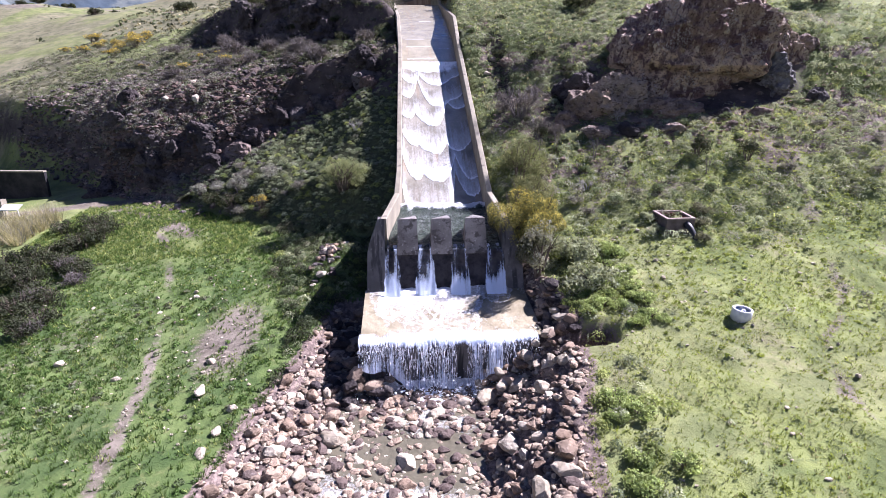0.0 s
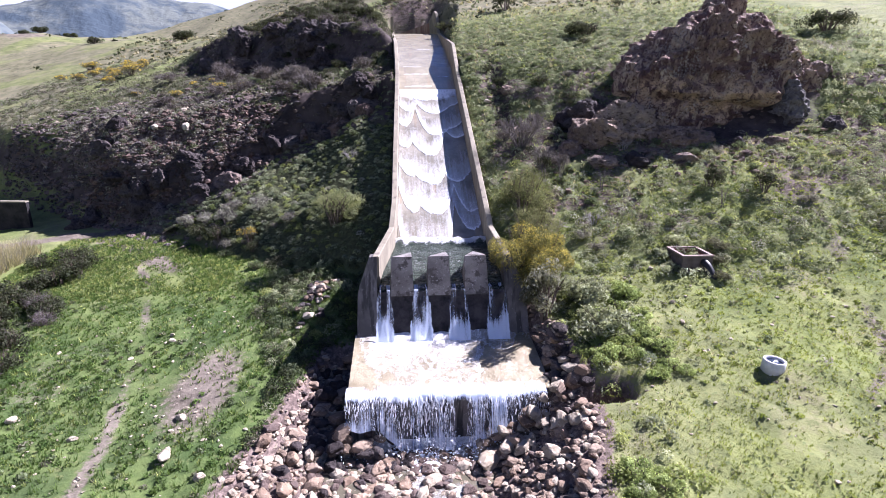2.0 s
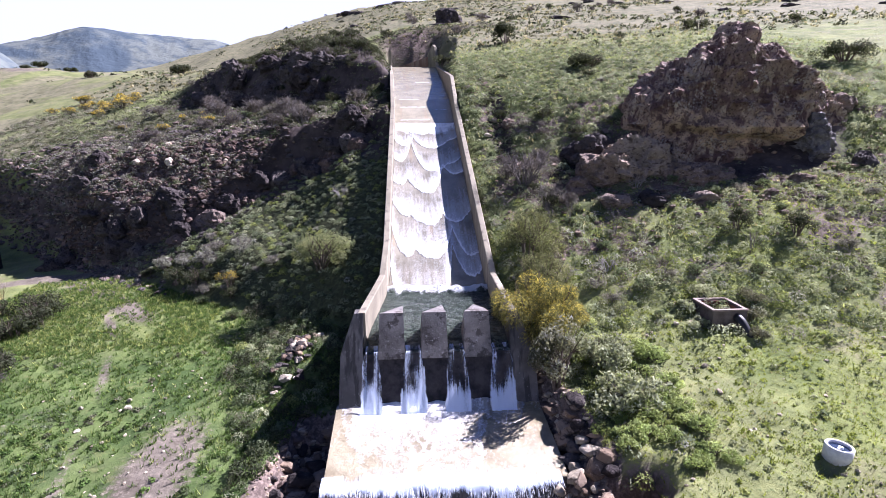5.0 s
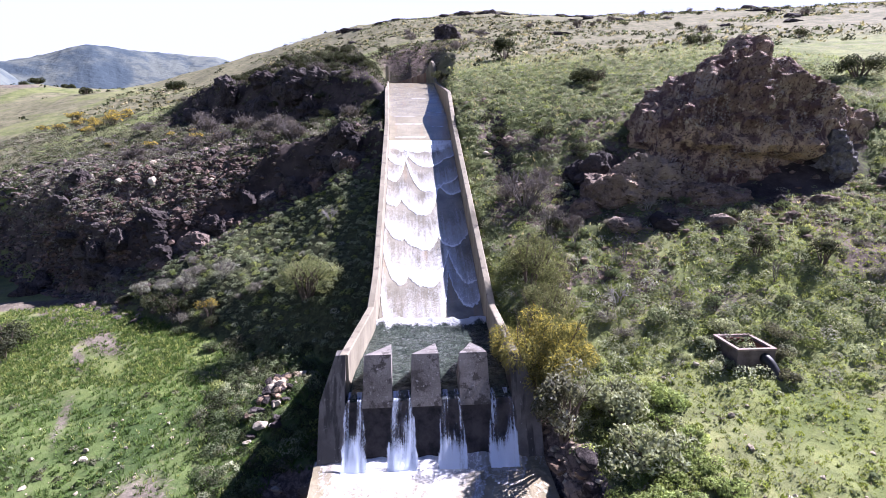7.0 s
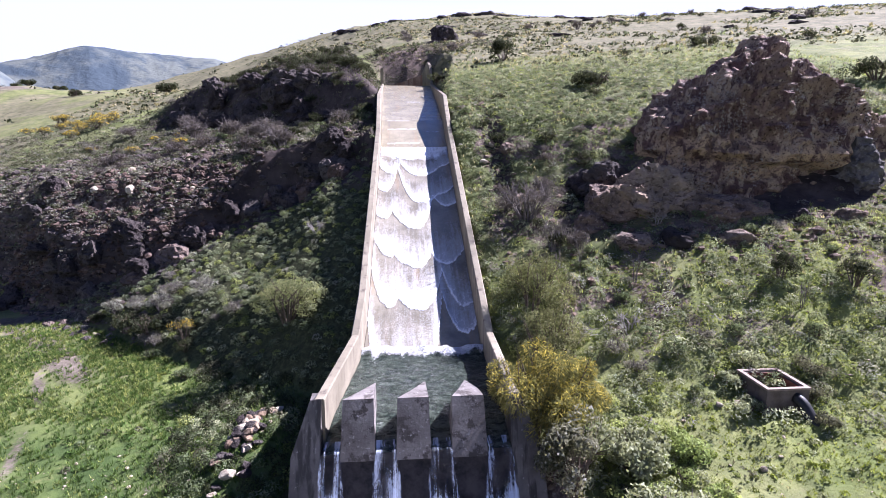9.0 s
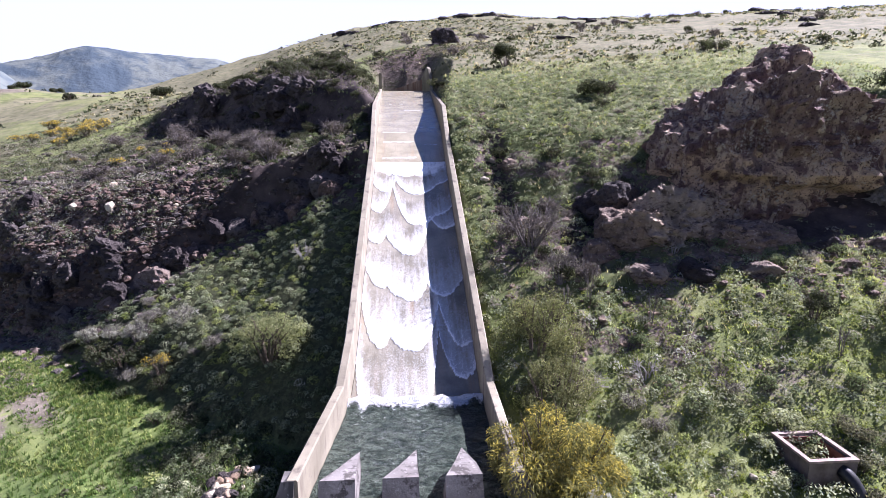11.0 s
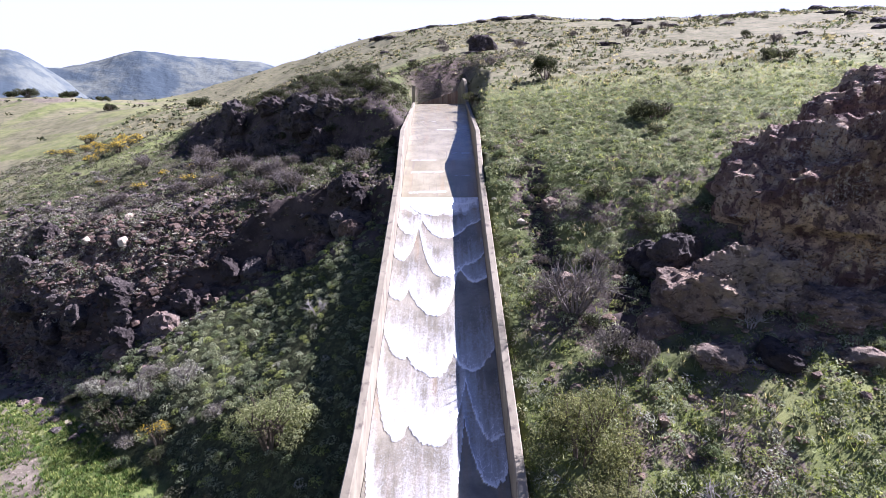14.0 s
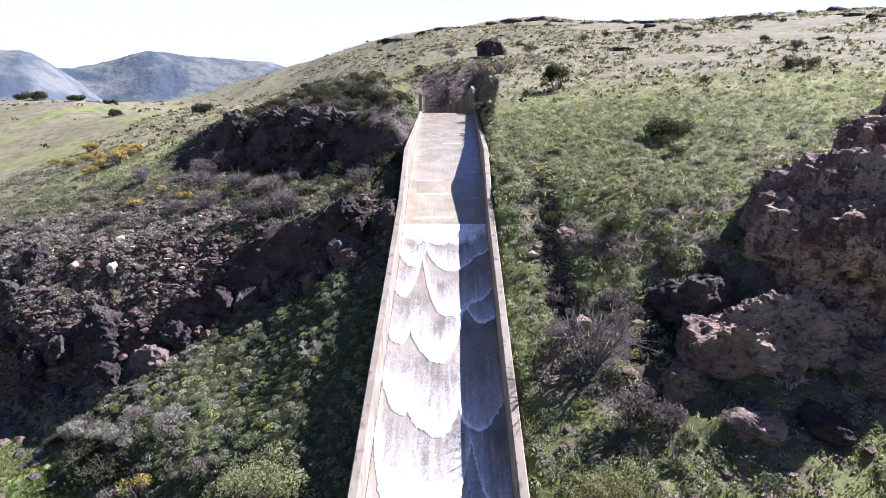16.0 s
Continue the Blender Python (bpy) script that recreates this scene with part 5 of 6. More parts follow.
    extra = spread(20000, -30, -9, 46, 66, lambda x, y: 0.55 * sstep(19, 21, toe(x, y)[1]) * (1 - sstep(33, 38, toe(x, y)[1])) * (toe(x, y)[0] > cliff_line(toe(x, y)[1]) - 0.5) * (toe(x, y)[0] < cliff_line(toe(x, y)[1]) + 7.5))
    scatter_stones("rubble_slope", extra, rng.lognormal(-1.95, 0.5, len(extra)), M_RUBBLE, "reddish brown rubble covering the west slope", 14, 0.85, 1)
    half = len(p) // 2
    scatter_stones("scree", p[:half], rng.lognormal(-1.75, 0.5, half), M_BASALT, "dark brown scree on the west bank", 3)
    scatter_stones("red_scree", p[half:], rng.lognormal(-1.85, 0.5, len(p) - half), M_RUBBLE, "reddish brown scree on the west bank", 13)
    p = spread(5000, -45, -1, 40, 72, lambda x, y: clear(x, y) * 0.18 * sstep(15, 24, toe(x, y)[1]) * (toe(x, y)[0] > 1) * (1 - sstep(12, 18, toe(x, y)[0])))
    scatter_stones("pale_scree", p, rng.lognormal(-2.0, 0.5, len(p)), M_PALE, "pale stones among the scree", 4)
    p = spread(14000, 7, 40, 30, 60, lambda x, y: clear(x, y) * (0.42 * np.exp(-(((x - 20) / 11) ** 2 + ((y - 39.5) / 3.6) ** 2)) + 0.25 * np.exp(-((x - 8.4) / 0.8) ** 2) * (y > 44)))
    scatter_stones("slope_debris", p, rng.lognormal(-2.05, 0.5, len(p)), M_LEDGE, "brown rock debris below the outcrop", 5)
    p = spread(2600, -26, 26, 8, 33, lambda x, y: clear(x, y) * (0.3 + 0.7 * np.exp(-((x + 9.5) / 1.8) ** 2)))
    scatter_stones("small_stones", p, rng.lognormal(-2.9, 0.4, len(p)), M_PALE, "small pale stones strewn in the grass", 6)


build_outcrops()
build_stones()


# ---- plants ----
def quick_mesh(name, verts, faces, mat, colors):
    """A mesh of many equal polygons."""
    me = bpy.data.meshes.new(name)
    n, k = faces.shape
    me.vertices.add(len(verts)), me.loops.add(n * k), me.polygons.add(n)
    me.vertices.foreach_set("co", np.asarray(verts, np.float32).ravel())
    me.loops.foreach_set("vertex_index", faces.astype(np.int32).ravel())
    me.polygons.foreach_set("loop_start", np.arange(0, n * k, k, dtype=np.int32))
    full = np.ones((len(verts), 4), np.float32)
    full[:, :3] = colors
    me.attributes.new("tint", "FLOAT_COLOR", "POINT").data.foreach_set("color", full.ravel())
    me.materials.append(mat)
    me.update(calc_edges=True)
    return me


def leaf_quads(centres, outward, length, width, rng, up=0.5, lay=True):
    """Pointed four-cornered leaves at the centres, laid over the outside of the form or growing out of it."""
    n = len(centres)
    if lay:
        a = unit(unit(np.cross(outward, rng.normal(size=(n, 3)))) + outward * rng.uniform(0.05, 0.8, (n, 1)) + np.array([0, 0, 0.4 * up]))
        b = unit(np.cross(a, outward + rng.normal(0, 0.35, (n, 3))))
    else:
        a = unit(outward + rng.normal(0, 0.55, (n, 3)) + np.array([0, 0, up]))
        b = unit(np.cross(a, rng.normal(size=(n, 3))))
    l, w = (length * rng.uniform(0.7, 1.3, n))[:, None], (width * rng.uniform(0.7, 1.3, n))[:, None]
    bend = np.cross(a, b) * l * 0.15
    v = np.stack([centres - a * l * 0.5, centres + b * w * 0.5 + bend, centres + a * l * 0.5, centres - b * w * 0.5 + bend], 1)
    return v.reshape(-1, 3), np.arange(4 * n).reshape(n, 4)


def tints(n, low, high, rng, per=1):
    k = rng.uniform(0, 1, (n, 1))
    c = np.array(low) * (1 - k) + np.array(high) * k
    c = c * rng.uniform(0.75, 1.25, (n, 1))
    return np.repeat(c, per, 0)


GREEN = ((0.085, 0.112, 0.056), (0.19, 0.225, 0.128))
SAGE = ((0.20, 0.225, 0.130), (0.37, 0.395, 0.255))
LIME = ((0.165, 0.210, 0.062), (0.32, 0.358, 0.128))
OLIVE = ((0.088, 0.090, 0.058), (0.17, 0.168, 0.115))
GREY = ((0.14, 0.135, 0.11), (0.26, 0.25, 0.215))
DARK = ((0.028, 0.034, 0.020), (0.058, 0.064, 0.038))
MAUVE = ((0.085, 0.072, 0.072), (0.16, 0.14, 0.14))
YELLOW = ((0.48, 0.34, 0.03), (0.66, 0.50, 0.07))
SILVER = ((0.20, 0.205, 0.165), (0.33, 0.335, 0.285))
MEADOW = ((0.048, 0.092, 0.025), (0.108, 0.166, 0.044))
SLOPE = ((0.155, 0.188, 0.112), (0.30, 0.332, 0.220))
FIELD = ((0.122, 0.158, 0.026), (0.240, 0.285, 0.060))
STRAW = ((0.26, 0.24, 0.13), (0.40, 0.36, 0.22))


def shrub(name, radius, height, palette, leaves, length, width, seed, label, category="shrub", stems=9, bloom=None, wood=None, lumps=9, droop=0.0):
    """A bush: forking stems under a crown of small leaves in uneven lumps."""
    rng = np.random.default_rng(seed)
    root = tagged(new(name), label, category)
    v, f = [], []
    tips = []

    def limb(p, q, r0, r1):
        d = unit(np.array(q) - p)
        s = unit(np.cross(d, (0.3, 0.5, 0.81)))
        t = np.cross(d, s)
        n = len(v)
        for c, r in ((p, r0), (q, r1)):
            for k in range(5):
                a = k * 2 * math.pi / 5
                v.append(tuple(c + r * (math.cos(a) * s + math.sin(a) * t)))
        for k in range(5):
            f.append((n + k, n + (k + 1) % 5, n + 5 + (k + 1) % 5, n + 5 + k))

    for k in range(stems):
        a = 2 * math.pi * k / stems + rng.uniform(-0.4, 0.4)
        e = rng.uniform(0.25, 0.85)
        base = np.array([0.12 * radius * math.cos(a), 0.12 * radius * math.sin(a), -0.15])
        mid = np.array([radius * e * 0.55 * math.cos(a), radius * e * 0.55 * math.sin(a), height * rng.uniform(0.35, 0.55)])
        limb(base, mid, 0.035 * radius + 0.012, 0.02 * radius + 0.008)
        for j in range(3):
            b = a + rng.uniform(-0.8, 0.8)
            tip = np.array([radius * e * 0.95 * math.cos(b), radius * e * 0.95 * math.sin(b), height * rng.uniform(0.6, 0.98)])
            limb(mid, tip, 0.018 * radius + 0.006, 0.004)
            tips.append(tip)
            if wood is not None:
                for _ in range(4):
                    limb((mid + tip) / 2, tip + rng.normal(0, 0.22 * radius, 3), 0.008 * radius + 0.003, 0.003)
    child("branchwork", mesh_of("branchwork", v, f, wood or M_BARK), root, "bare branching wood")
    if leaves:
        th, ph = rng.uniform(0, 2 * math.pi, lumps), np.arccos(rng.uniform(-0.1, 1, lumps))
        far = rng.uniform(0.42, 0.86, lumps)
        cen = np.stack([np.sin(ph) * np.cos(th) * radius * far, np.sin(ph) * np.sin(th) * radius * far, height * (0.40 + 0.42 * np.cos(ph) * far / 0.7)], 1)
        rad = rng.uniform(0.26, 0.54, lumps) * radius * (10 / lumps) ** 0.3
        pick = rng.integers(0, lumps, leaves)
        d = unit(rng.normal(size=(leaves, 3)))
        rr = rng.uniform(0.3, 1, leaves) ** 0.45
        p = cen[pick] + d * (rad[pick] * rr)[:, None] * np.array([1, 1, 0.55 + 0.4 * height / (radius * 2)])
        p[:, 2] = np.maximum(p[:, 2], 0.03)
        vv, ff = leaf_quads(p, d, length, width, rng, 0.5 - droop, droop == 0.0)
        shade = tints(lumps, *palette, rng)
        col = shade[pick] * rng.uniform(0.75, 1.3, (leaves, 1))
        if bloom is not None:
            m = (rng.random(leaves) < bloom[1]) & (d[:, 2] > -0.2)
            col[m] = tints(int(m.sum()), *bloom[0], rng)
        child("crown", quick_mesh("crown", vv, ff, M_LEAF, np.repeat(col, 4, 0)), root, "crown of small leaves")
    return root


def stand(ob, x, y, scale=1.0, turn=0.0, lift=0.0):
    ob.matrix_world = Matrix.LocRotScale((x, y, gz(x, y) + lift), Euler((0, 0, turn)), (scale, scale, scale))
    return ob


def build_shrubs():
    rng = np.random.default_rng(33)
    # the yellow-flowering bush beside the drop, and its neighbours
    stand(shrub("flowering_bush", 2.1, 3.6, ((0.115, 0.115, 0.045), (0.24, 0.228, 0.085)), 30000, 0.15, 0.026, 1, "weeping yellow-flowering acacia bush beside the concrete drop", "bush", 14, (((0.34, 0.29, 0.055), (0.50, 0.42, 0.10)), 0.32), None, 38, 1.3), 6.75, 28.7, 1.12, 0, -0.7)
    stand(shrub("leafy_bush", 1.3, 2.6, OLIVE, 3000, 0.16, 0.07, 2, "grey-green leafy bush hanging beside the apron", "bush", 10, (SILVER, 0.3), None, 14), 6.9, 25.9, 1.0, 1, -0.1)
    stand(shrub("leafy_bush", 1.2, 1.5, SAGE, 2400, 0.16, 0.09, 3, "dense green bush on the bank beside the drop", "bush", 9, None, None, 12), 9.0, 26.6, 1.0, 1)
    stand(shrub("leafy_bush", 1.5, 1.2, SAGE, 2600, 0.16, 0.09, 31, "low dense green bush on the stream bank", "bush", 9, None, None, 14), 9.2, 24.2, 1.0, 1)
    stand(shrub("olive_bush", 2.1, 3.6, ((0.095, 0.105, 0.048), (0.215, 0.220, 0.105)), 9000, 0.10, 0.042, 4, "rounded olive-green bush against the chute wall", "bush", 12, (LIME, 0.08), None, 44), 7.95, 35.6, 1.0, 0, -1.15)
    stand(shrub("olive_bush", 1.9, 2.8, ((0.11, 0.118, 0.055), (0.235, 0.240, 0.125)), 6500, 0.10, 0.042, 41, "olive-green bush above the basin wall", "bush", 10, None, None, 30), 8.1, 32.9, 1.0, 0, -0.9)
    stand(shrub("bare_bush", 2.2, 2.1, MAUVE, 2600, 0.09, 0.032, 5, "grey half-bare twiggy bush beside the chute", "bush", 16, None, M_TWIG, 14), 9.0, 42.2)
    stand(shrub("bare_bush", 1.2, 1.5, GREY, 500, 0.12, 0.04, 51, "grey half-bare twiggy bush on the slope", "bush", 12, None, M_TWIG, 10), 9.8, 39.0)
    stand(shrub("dark_bush", 2.1, 2.4, ((0.120, 0.140, 0.065), (0.25, 0.270, 0.135)), 6000, 0.10, 0.05, 6, "large grey-green bush at the foot of the west bank", "bush", 12, None, None, 18), -4.2, 38.9)
    for x, y, sc in ((-13.6, 46.0, 0.95), (-10.9, 45.7, 0.9), (-15.8, 47.4, 0.75), (-17.6, 48.2, 0.8)):
        stand(shrub("silver_bush", 1.1, 1.2, SILVER, 1500, 0.12, 0.05, int(-x * 10), "silvery grey bush on the west bank", "bush", 12, None, M_TWIG, 10), x, y, sc)
    stand(shrub("broom_bush", 0.7, 1.3, OLIVE, 700, 0.10, 0.05, 8, "small bush with bright yellow flowers", "bush", 8, (YELLOW, 0.55), None, 6), -11.1, 42.9)
    for x, y, r in ((19.2, 34.3, 0.75), (22.0, 33.3, 0.85)):
        stand(shrub("round_bush", 1.0, 1.5, DARK, 1500, 0.12, 0.06, int(x), "round dark bush on the grassy slope", "bush", 8, None, None, 9), x, y, r)
    stand(shrub("hill_bush", 2.0, 2.8, DARK, 2200, 0.25, 0.12, 9, "dark round bush on the far hillside", "bush", 8, None, None, 12), 15.3, 84)
    stand(shrub("hill_bush", 1.9, 1.7, DARK, 2200, 0.2, 0.10, 10, "dark spreading bush beside grey rocks", "bush", 8, None, None, 12), 19.2, 60.5)
    stand(shrub("hill_bush", 2.2, 1.9, DARK, 2000, 0.2, 0.10, 101, "dark spreading bush on the upper slope", "bush", 8, None, None, 12), 39, 52.5)
    for x, y, sc in ((-166, 252, 3.0), (-150, 250, 1.6), (-112, 196, 1.5), (-113, 214, 1.5), (-72, 147, 1.2), (-47.5, 136.5, 1.6), (-180, 262, 2.0)):
        stand(shrub("field_bush", 1.6, 1.3, DARK, 1200, 0.25, 0.14, int(-x), "dark rounded bush on the rim of the far field", "bush", 8, None, None, 10), x, y, sc)["group"] = "bushes of the far field"
    for x, y, r in ((9.3, 33.2, 1.0), (11.7, 33.4, 0.8), (15.8, 39.8, 0.8), (-3.6, 45.6, 0.9), (-9.2, 54.4, 1.0)):
        stand(shrub("dead_branches", r, 0.7 * r, GREY, 0, 0.1, 0.04, int(x * 10) % 97 + 300, "fallen dead branches, bleached pale grey", "branches", 7, None, M_DEAD), x, y)["group"] = "dead branches on the slopes"
    for x, y, h in ((12.8, 35.5, 1.5), (10.7, 37.5, 1.3), (9.6, 37.3, 1.1), (19.0, 32.5, 1.2)):
        stand(shrub("sapling", 0.45, h, OLIVE, 60, 0.09, 0.04, int(x * 10) + 400, "thin almost leafless sapling on the slope", "sapling", 3, None, M_TWIG, 6), x, y)["group"] = "saplings on the east slope"
    for k, (x, y, r) in enumerate(((14.2, 28.4, 0.55), (16.7, 28.6, 0.6), (15.4, 30.5, 0.7), (16.4, 27.4, 0.5), (14.3, 29.9, 0.5), (17.3, 29.6, 0.7))):
        stand(shrub("weed_clump", r, 0.8 * r, OLIVE if k % 2 else SAGE, 900, 0.09, 0.05, 600 + k, "grey-green weeds growing round the concrete box", "weeds", 6, None, None, 8), x, y)["group"] = "weeds round the box"
    # shrubs in groups, each kind built in a few forms and then copied
    kinds = {
        "dark_shrub": [shrub("dark_shrub", 1.0, 1.1, DARK, 800, 0.15, 0.07, 200 + k, "dark green scrub bush on the rocky bank") for k in range(4)],
        "mauve_shrub": [shrub("mauve_shrub", 1.0, 1.0, MAUVE, 700, 0.13, 0.05, 220 + k, "leafless grey-mauve thorn bush", "shrub", 12, None, M_TWIG) for k in range(3)],
        "green_shrub": [shrub("green_shrub", 0.8, 0.8, GREEN, 700, 0.13, 0.07, 240 + k, "leafy green shrub on the slope") for k in range(4)],
        "leafy_shrub": [shrub("leafy_shrub", 0.8, 0.75, ((0.18, 0.240, 0.080), (0.35, 0.415, 0.16)), 900, 0.13, 0.075, 270 + k, "bright leafy green bush on the stream bank") for k in range(4)],
        "grey_shrub": [shrub("grey_shrub", 0.8, 0.7, GREY, 600, 0.12, 0.05, 260 + k, "grey-green spiny shrub on the slope", "shrub", 9, None, M_TWIG) for k in range(3)],
        "gorse_shrub": [shrub("gorse_shrub", 1.0, 1.0, OLIVE, 700, 0.15, 0.07, 280 + k, "gorse shrub covered with yellow flowers", "shrub", 8, (YELLOW, 0.5)) for k in range(2)],
    }
    used = set()

    def put(kind, x, y, sc):
        proto = kinds[kind][rng.integers(0, len(kinds[kind]))]
        z = gz(x, y) - 0.05
        m = Matrix.LocRotScale((x, y, z), Euler((0, 0, rng.uniform(0, 6.3))), None)
        proto.scale = (sc, sc, sc)
        if proto.name not in used:
            used.add(proto.name)
            proto["group"] = kind.replace("_", " ") + "s"
            proto.matrix_world = m @ Matrix.Diagonal((sc, sc, sc, 1))
        else:
            copy_thing(proto, m)

    def strew(kind, n, where, lo, hi):
        done = tries = 0
        while done < n and tries < 400 * n:
            tries += 1
            x, y = where()
            if not clear(np.array([x]), np.array([y]))[0]:
                continue
            put(kind, x, y, rng.uniform(lo, hi))
            done += 1

    def bank(s0, s1, u0, u1):
        def f():
            s, u = rng.uniform(s0, s1), rng.uniform(u0, u1)
            return -4 + 0.637 * s - 0.77 * u, 33 + 0.77 * s + 0.637 * u
        return f

    def box(x0, x1, y0, y1):
        return lambda: (rng.uniform(x0, x1), rng.uniform(y0, y1))

    strew("dark_shrub", 5, bank(2.2, 3.0, 6, 26), 0.35, 0.6)
    strew("dark_shrub", 60, bank(30.5, 44, 19, 52), 0.45, 1.1)
    strew("dark_shrub", 26, box(-12, -1.4, 60, 98), 0.6, 1.2)
    strew("mauve_shrub", 8, box(-12, -1.0, 58, 80), 0.8, 1.6)
    strew("dark_shrub", 9, bank(24, 29, 17, 60), 0.5, 1.0)
    strew("dark_shrub", 12, box(-28, -22.5, 34, 44), 0.9, 1.5)
    strew("dark_shrub", 12, box(-26, -19.5, 26, 36), 0.8, 1.4)
    strew("mauve_shrub", 5, box(-24, -18, 26, 36), 0.7, 1.2)
    strew("mauve_shrub", 10, bank(16, 30, 24, 62), 1.0, 2.0)
    strew("mauve_shrub", 10, bank(8, 20, 30, 48), 0.7, 1.3)
    strew("green_shrub", 20, bank(1, 13, 1, 20), 0.4, 0.8)
    strew("grey_shrub", 14, bank(2.2, 6, 8, 34), 0.5, 0.9)
    strew("grey_shrub", 24, bank(12, 30, 20, 60), 0.6, 1.2)
    strew("gorse_shrub", 16, bank(20, 29, 66, 90), 0.9, 1.7)
    strew("gorse_shrub", 6, bank(14, 24, 28, 50), 0.5, 0.9)
    strew("green_shrub", 20, bank(17, 28, 8, 34), 0.4, 0.8)
    strew("green_shrub", 36, box(7, 30, 28, 56), 0.35, 0.7)
    strew("leafy_shrub", 26, box(8.2, 11.2, 21.8, 28), 0.45, 0.85)
    strew("leafy_shrub", 16, box(9.6, 11.6, 20.6, 25), 0.4, 0.75)
    strew("leafy_shrub", 9, box(6.6, 8.6, 12.5, 16.5), 0.4, 0.75)
    strew("dark_shrub", 9, box(8, 18, 38, 52), 0.4, 0.8)
    strew("grey_shrub", 40, box(7, 34, 30, 60), 0.4, 0.8)
    strew("dark_shrub", 12, box(8, 34, 40, 62), 0.4, 0.7)
    strew("mauve_shrub", 8, box(7, 14, 37, 50), 0.5, 1.1)
    strew("dark_shrub", 30, lambda: (rng.uniform(-30, 120), rng.uniform(75, 200)), 0.6, 1.4)
    strew("mauve_shrub", 16, lambda: (rng.uniform(0, 90), rng.uniform(80, 170)), 0.8, 1.6)
    for forms in kinds.values():
        for ob in forms:
            if ob.name not in used:
                used.add(ob.name)
                stand(ob, -8 - len(used) * 0.4, 41 + len(used) * 0.2, 0.6)


def clumps(name, pts, radius, leaves, length, width, cols, mat, label, seed, flat=0.75, category="plants"):
    """Many low leafy cushions in one mesh. cols: a colour for each cushion."""
    rng = np.random.default_rng(seed)
    n = len(pts)
    d = unit(rng.normal(size=(n, leaves, 3)))
    d[..., 2] = np.abs(d[..., 2])
    p = pts[:, None, :] + d * (radius[:, None] * rng.uniform(0.5, 1, (n, leaves)) ** 0.5)[..., None] * np.array([1, 1, flat])
    v, f = leaf_quads(p.reshape(-1, 3), d.reshape(-1, 3), length, width, rng, 0.4)
    k = (np.repeat(radius, leaves) / radius.mean())[:, None, None]
    q = v.reshape(-1, 4, 3)
    q = p.reshape(-1, 1, 3) + (q - p.reshape(-1, 1, 3)) * np.clip(k, 0.6, 1.6)
    c = np.repeat(cols, leaves, 0) * rng.uniform(0.7, 1.3, (n * leaves, 1))
    tagged(new(name, quick_mesh(name, q.reshape(-1, 3), f, mat, np.repeat(c, 4, 0))), label, category, kind="stuff")


def spots(n, x0, x1, y0, y1, density, seed):
    rng = np.random.default_rng(seed)
    x, y = rng.uniform(x0, x1, n), rng.uniform(y0, y1, n)
    m = (density(x, y) > rng.uniform(0, 1, n)) & clear(x, y)
    x, y = x[m], y[m]
    return np.stack([x, y, ground_z(x, y)], 1)


def mixed(n, rng, *parts_):
    """Colours out of several palettes by weight."""
    w = np.array([p[1] for p in parts_], float)
    pick = rng.choice(len(parts_), n, p=w / w.sum())
    out = np.zeros((n, 3))
    for k, (pal, _) in enumerate(parts_):
        m = pick == k
        out[m] = tints(int(m.sum()), *pal, rng)
    return out


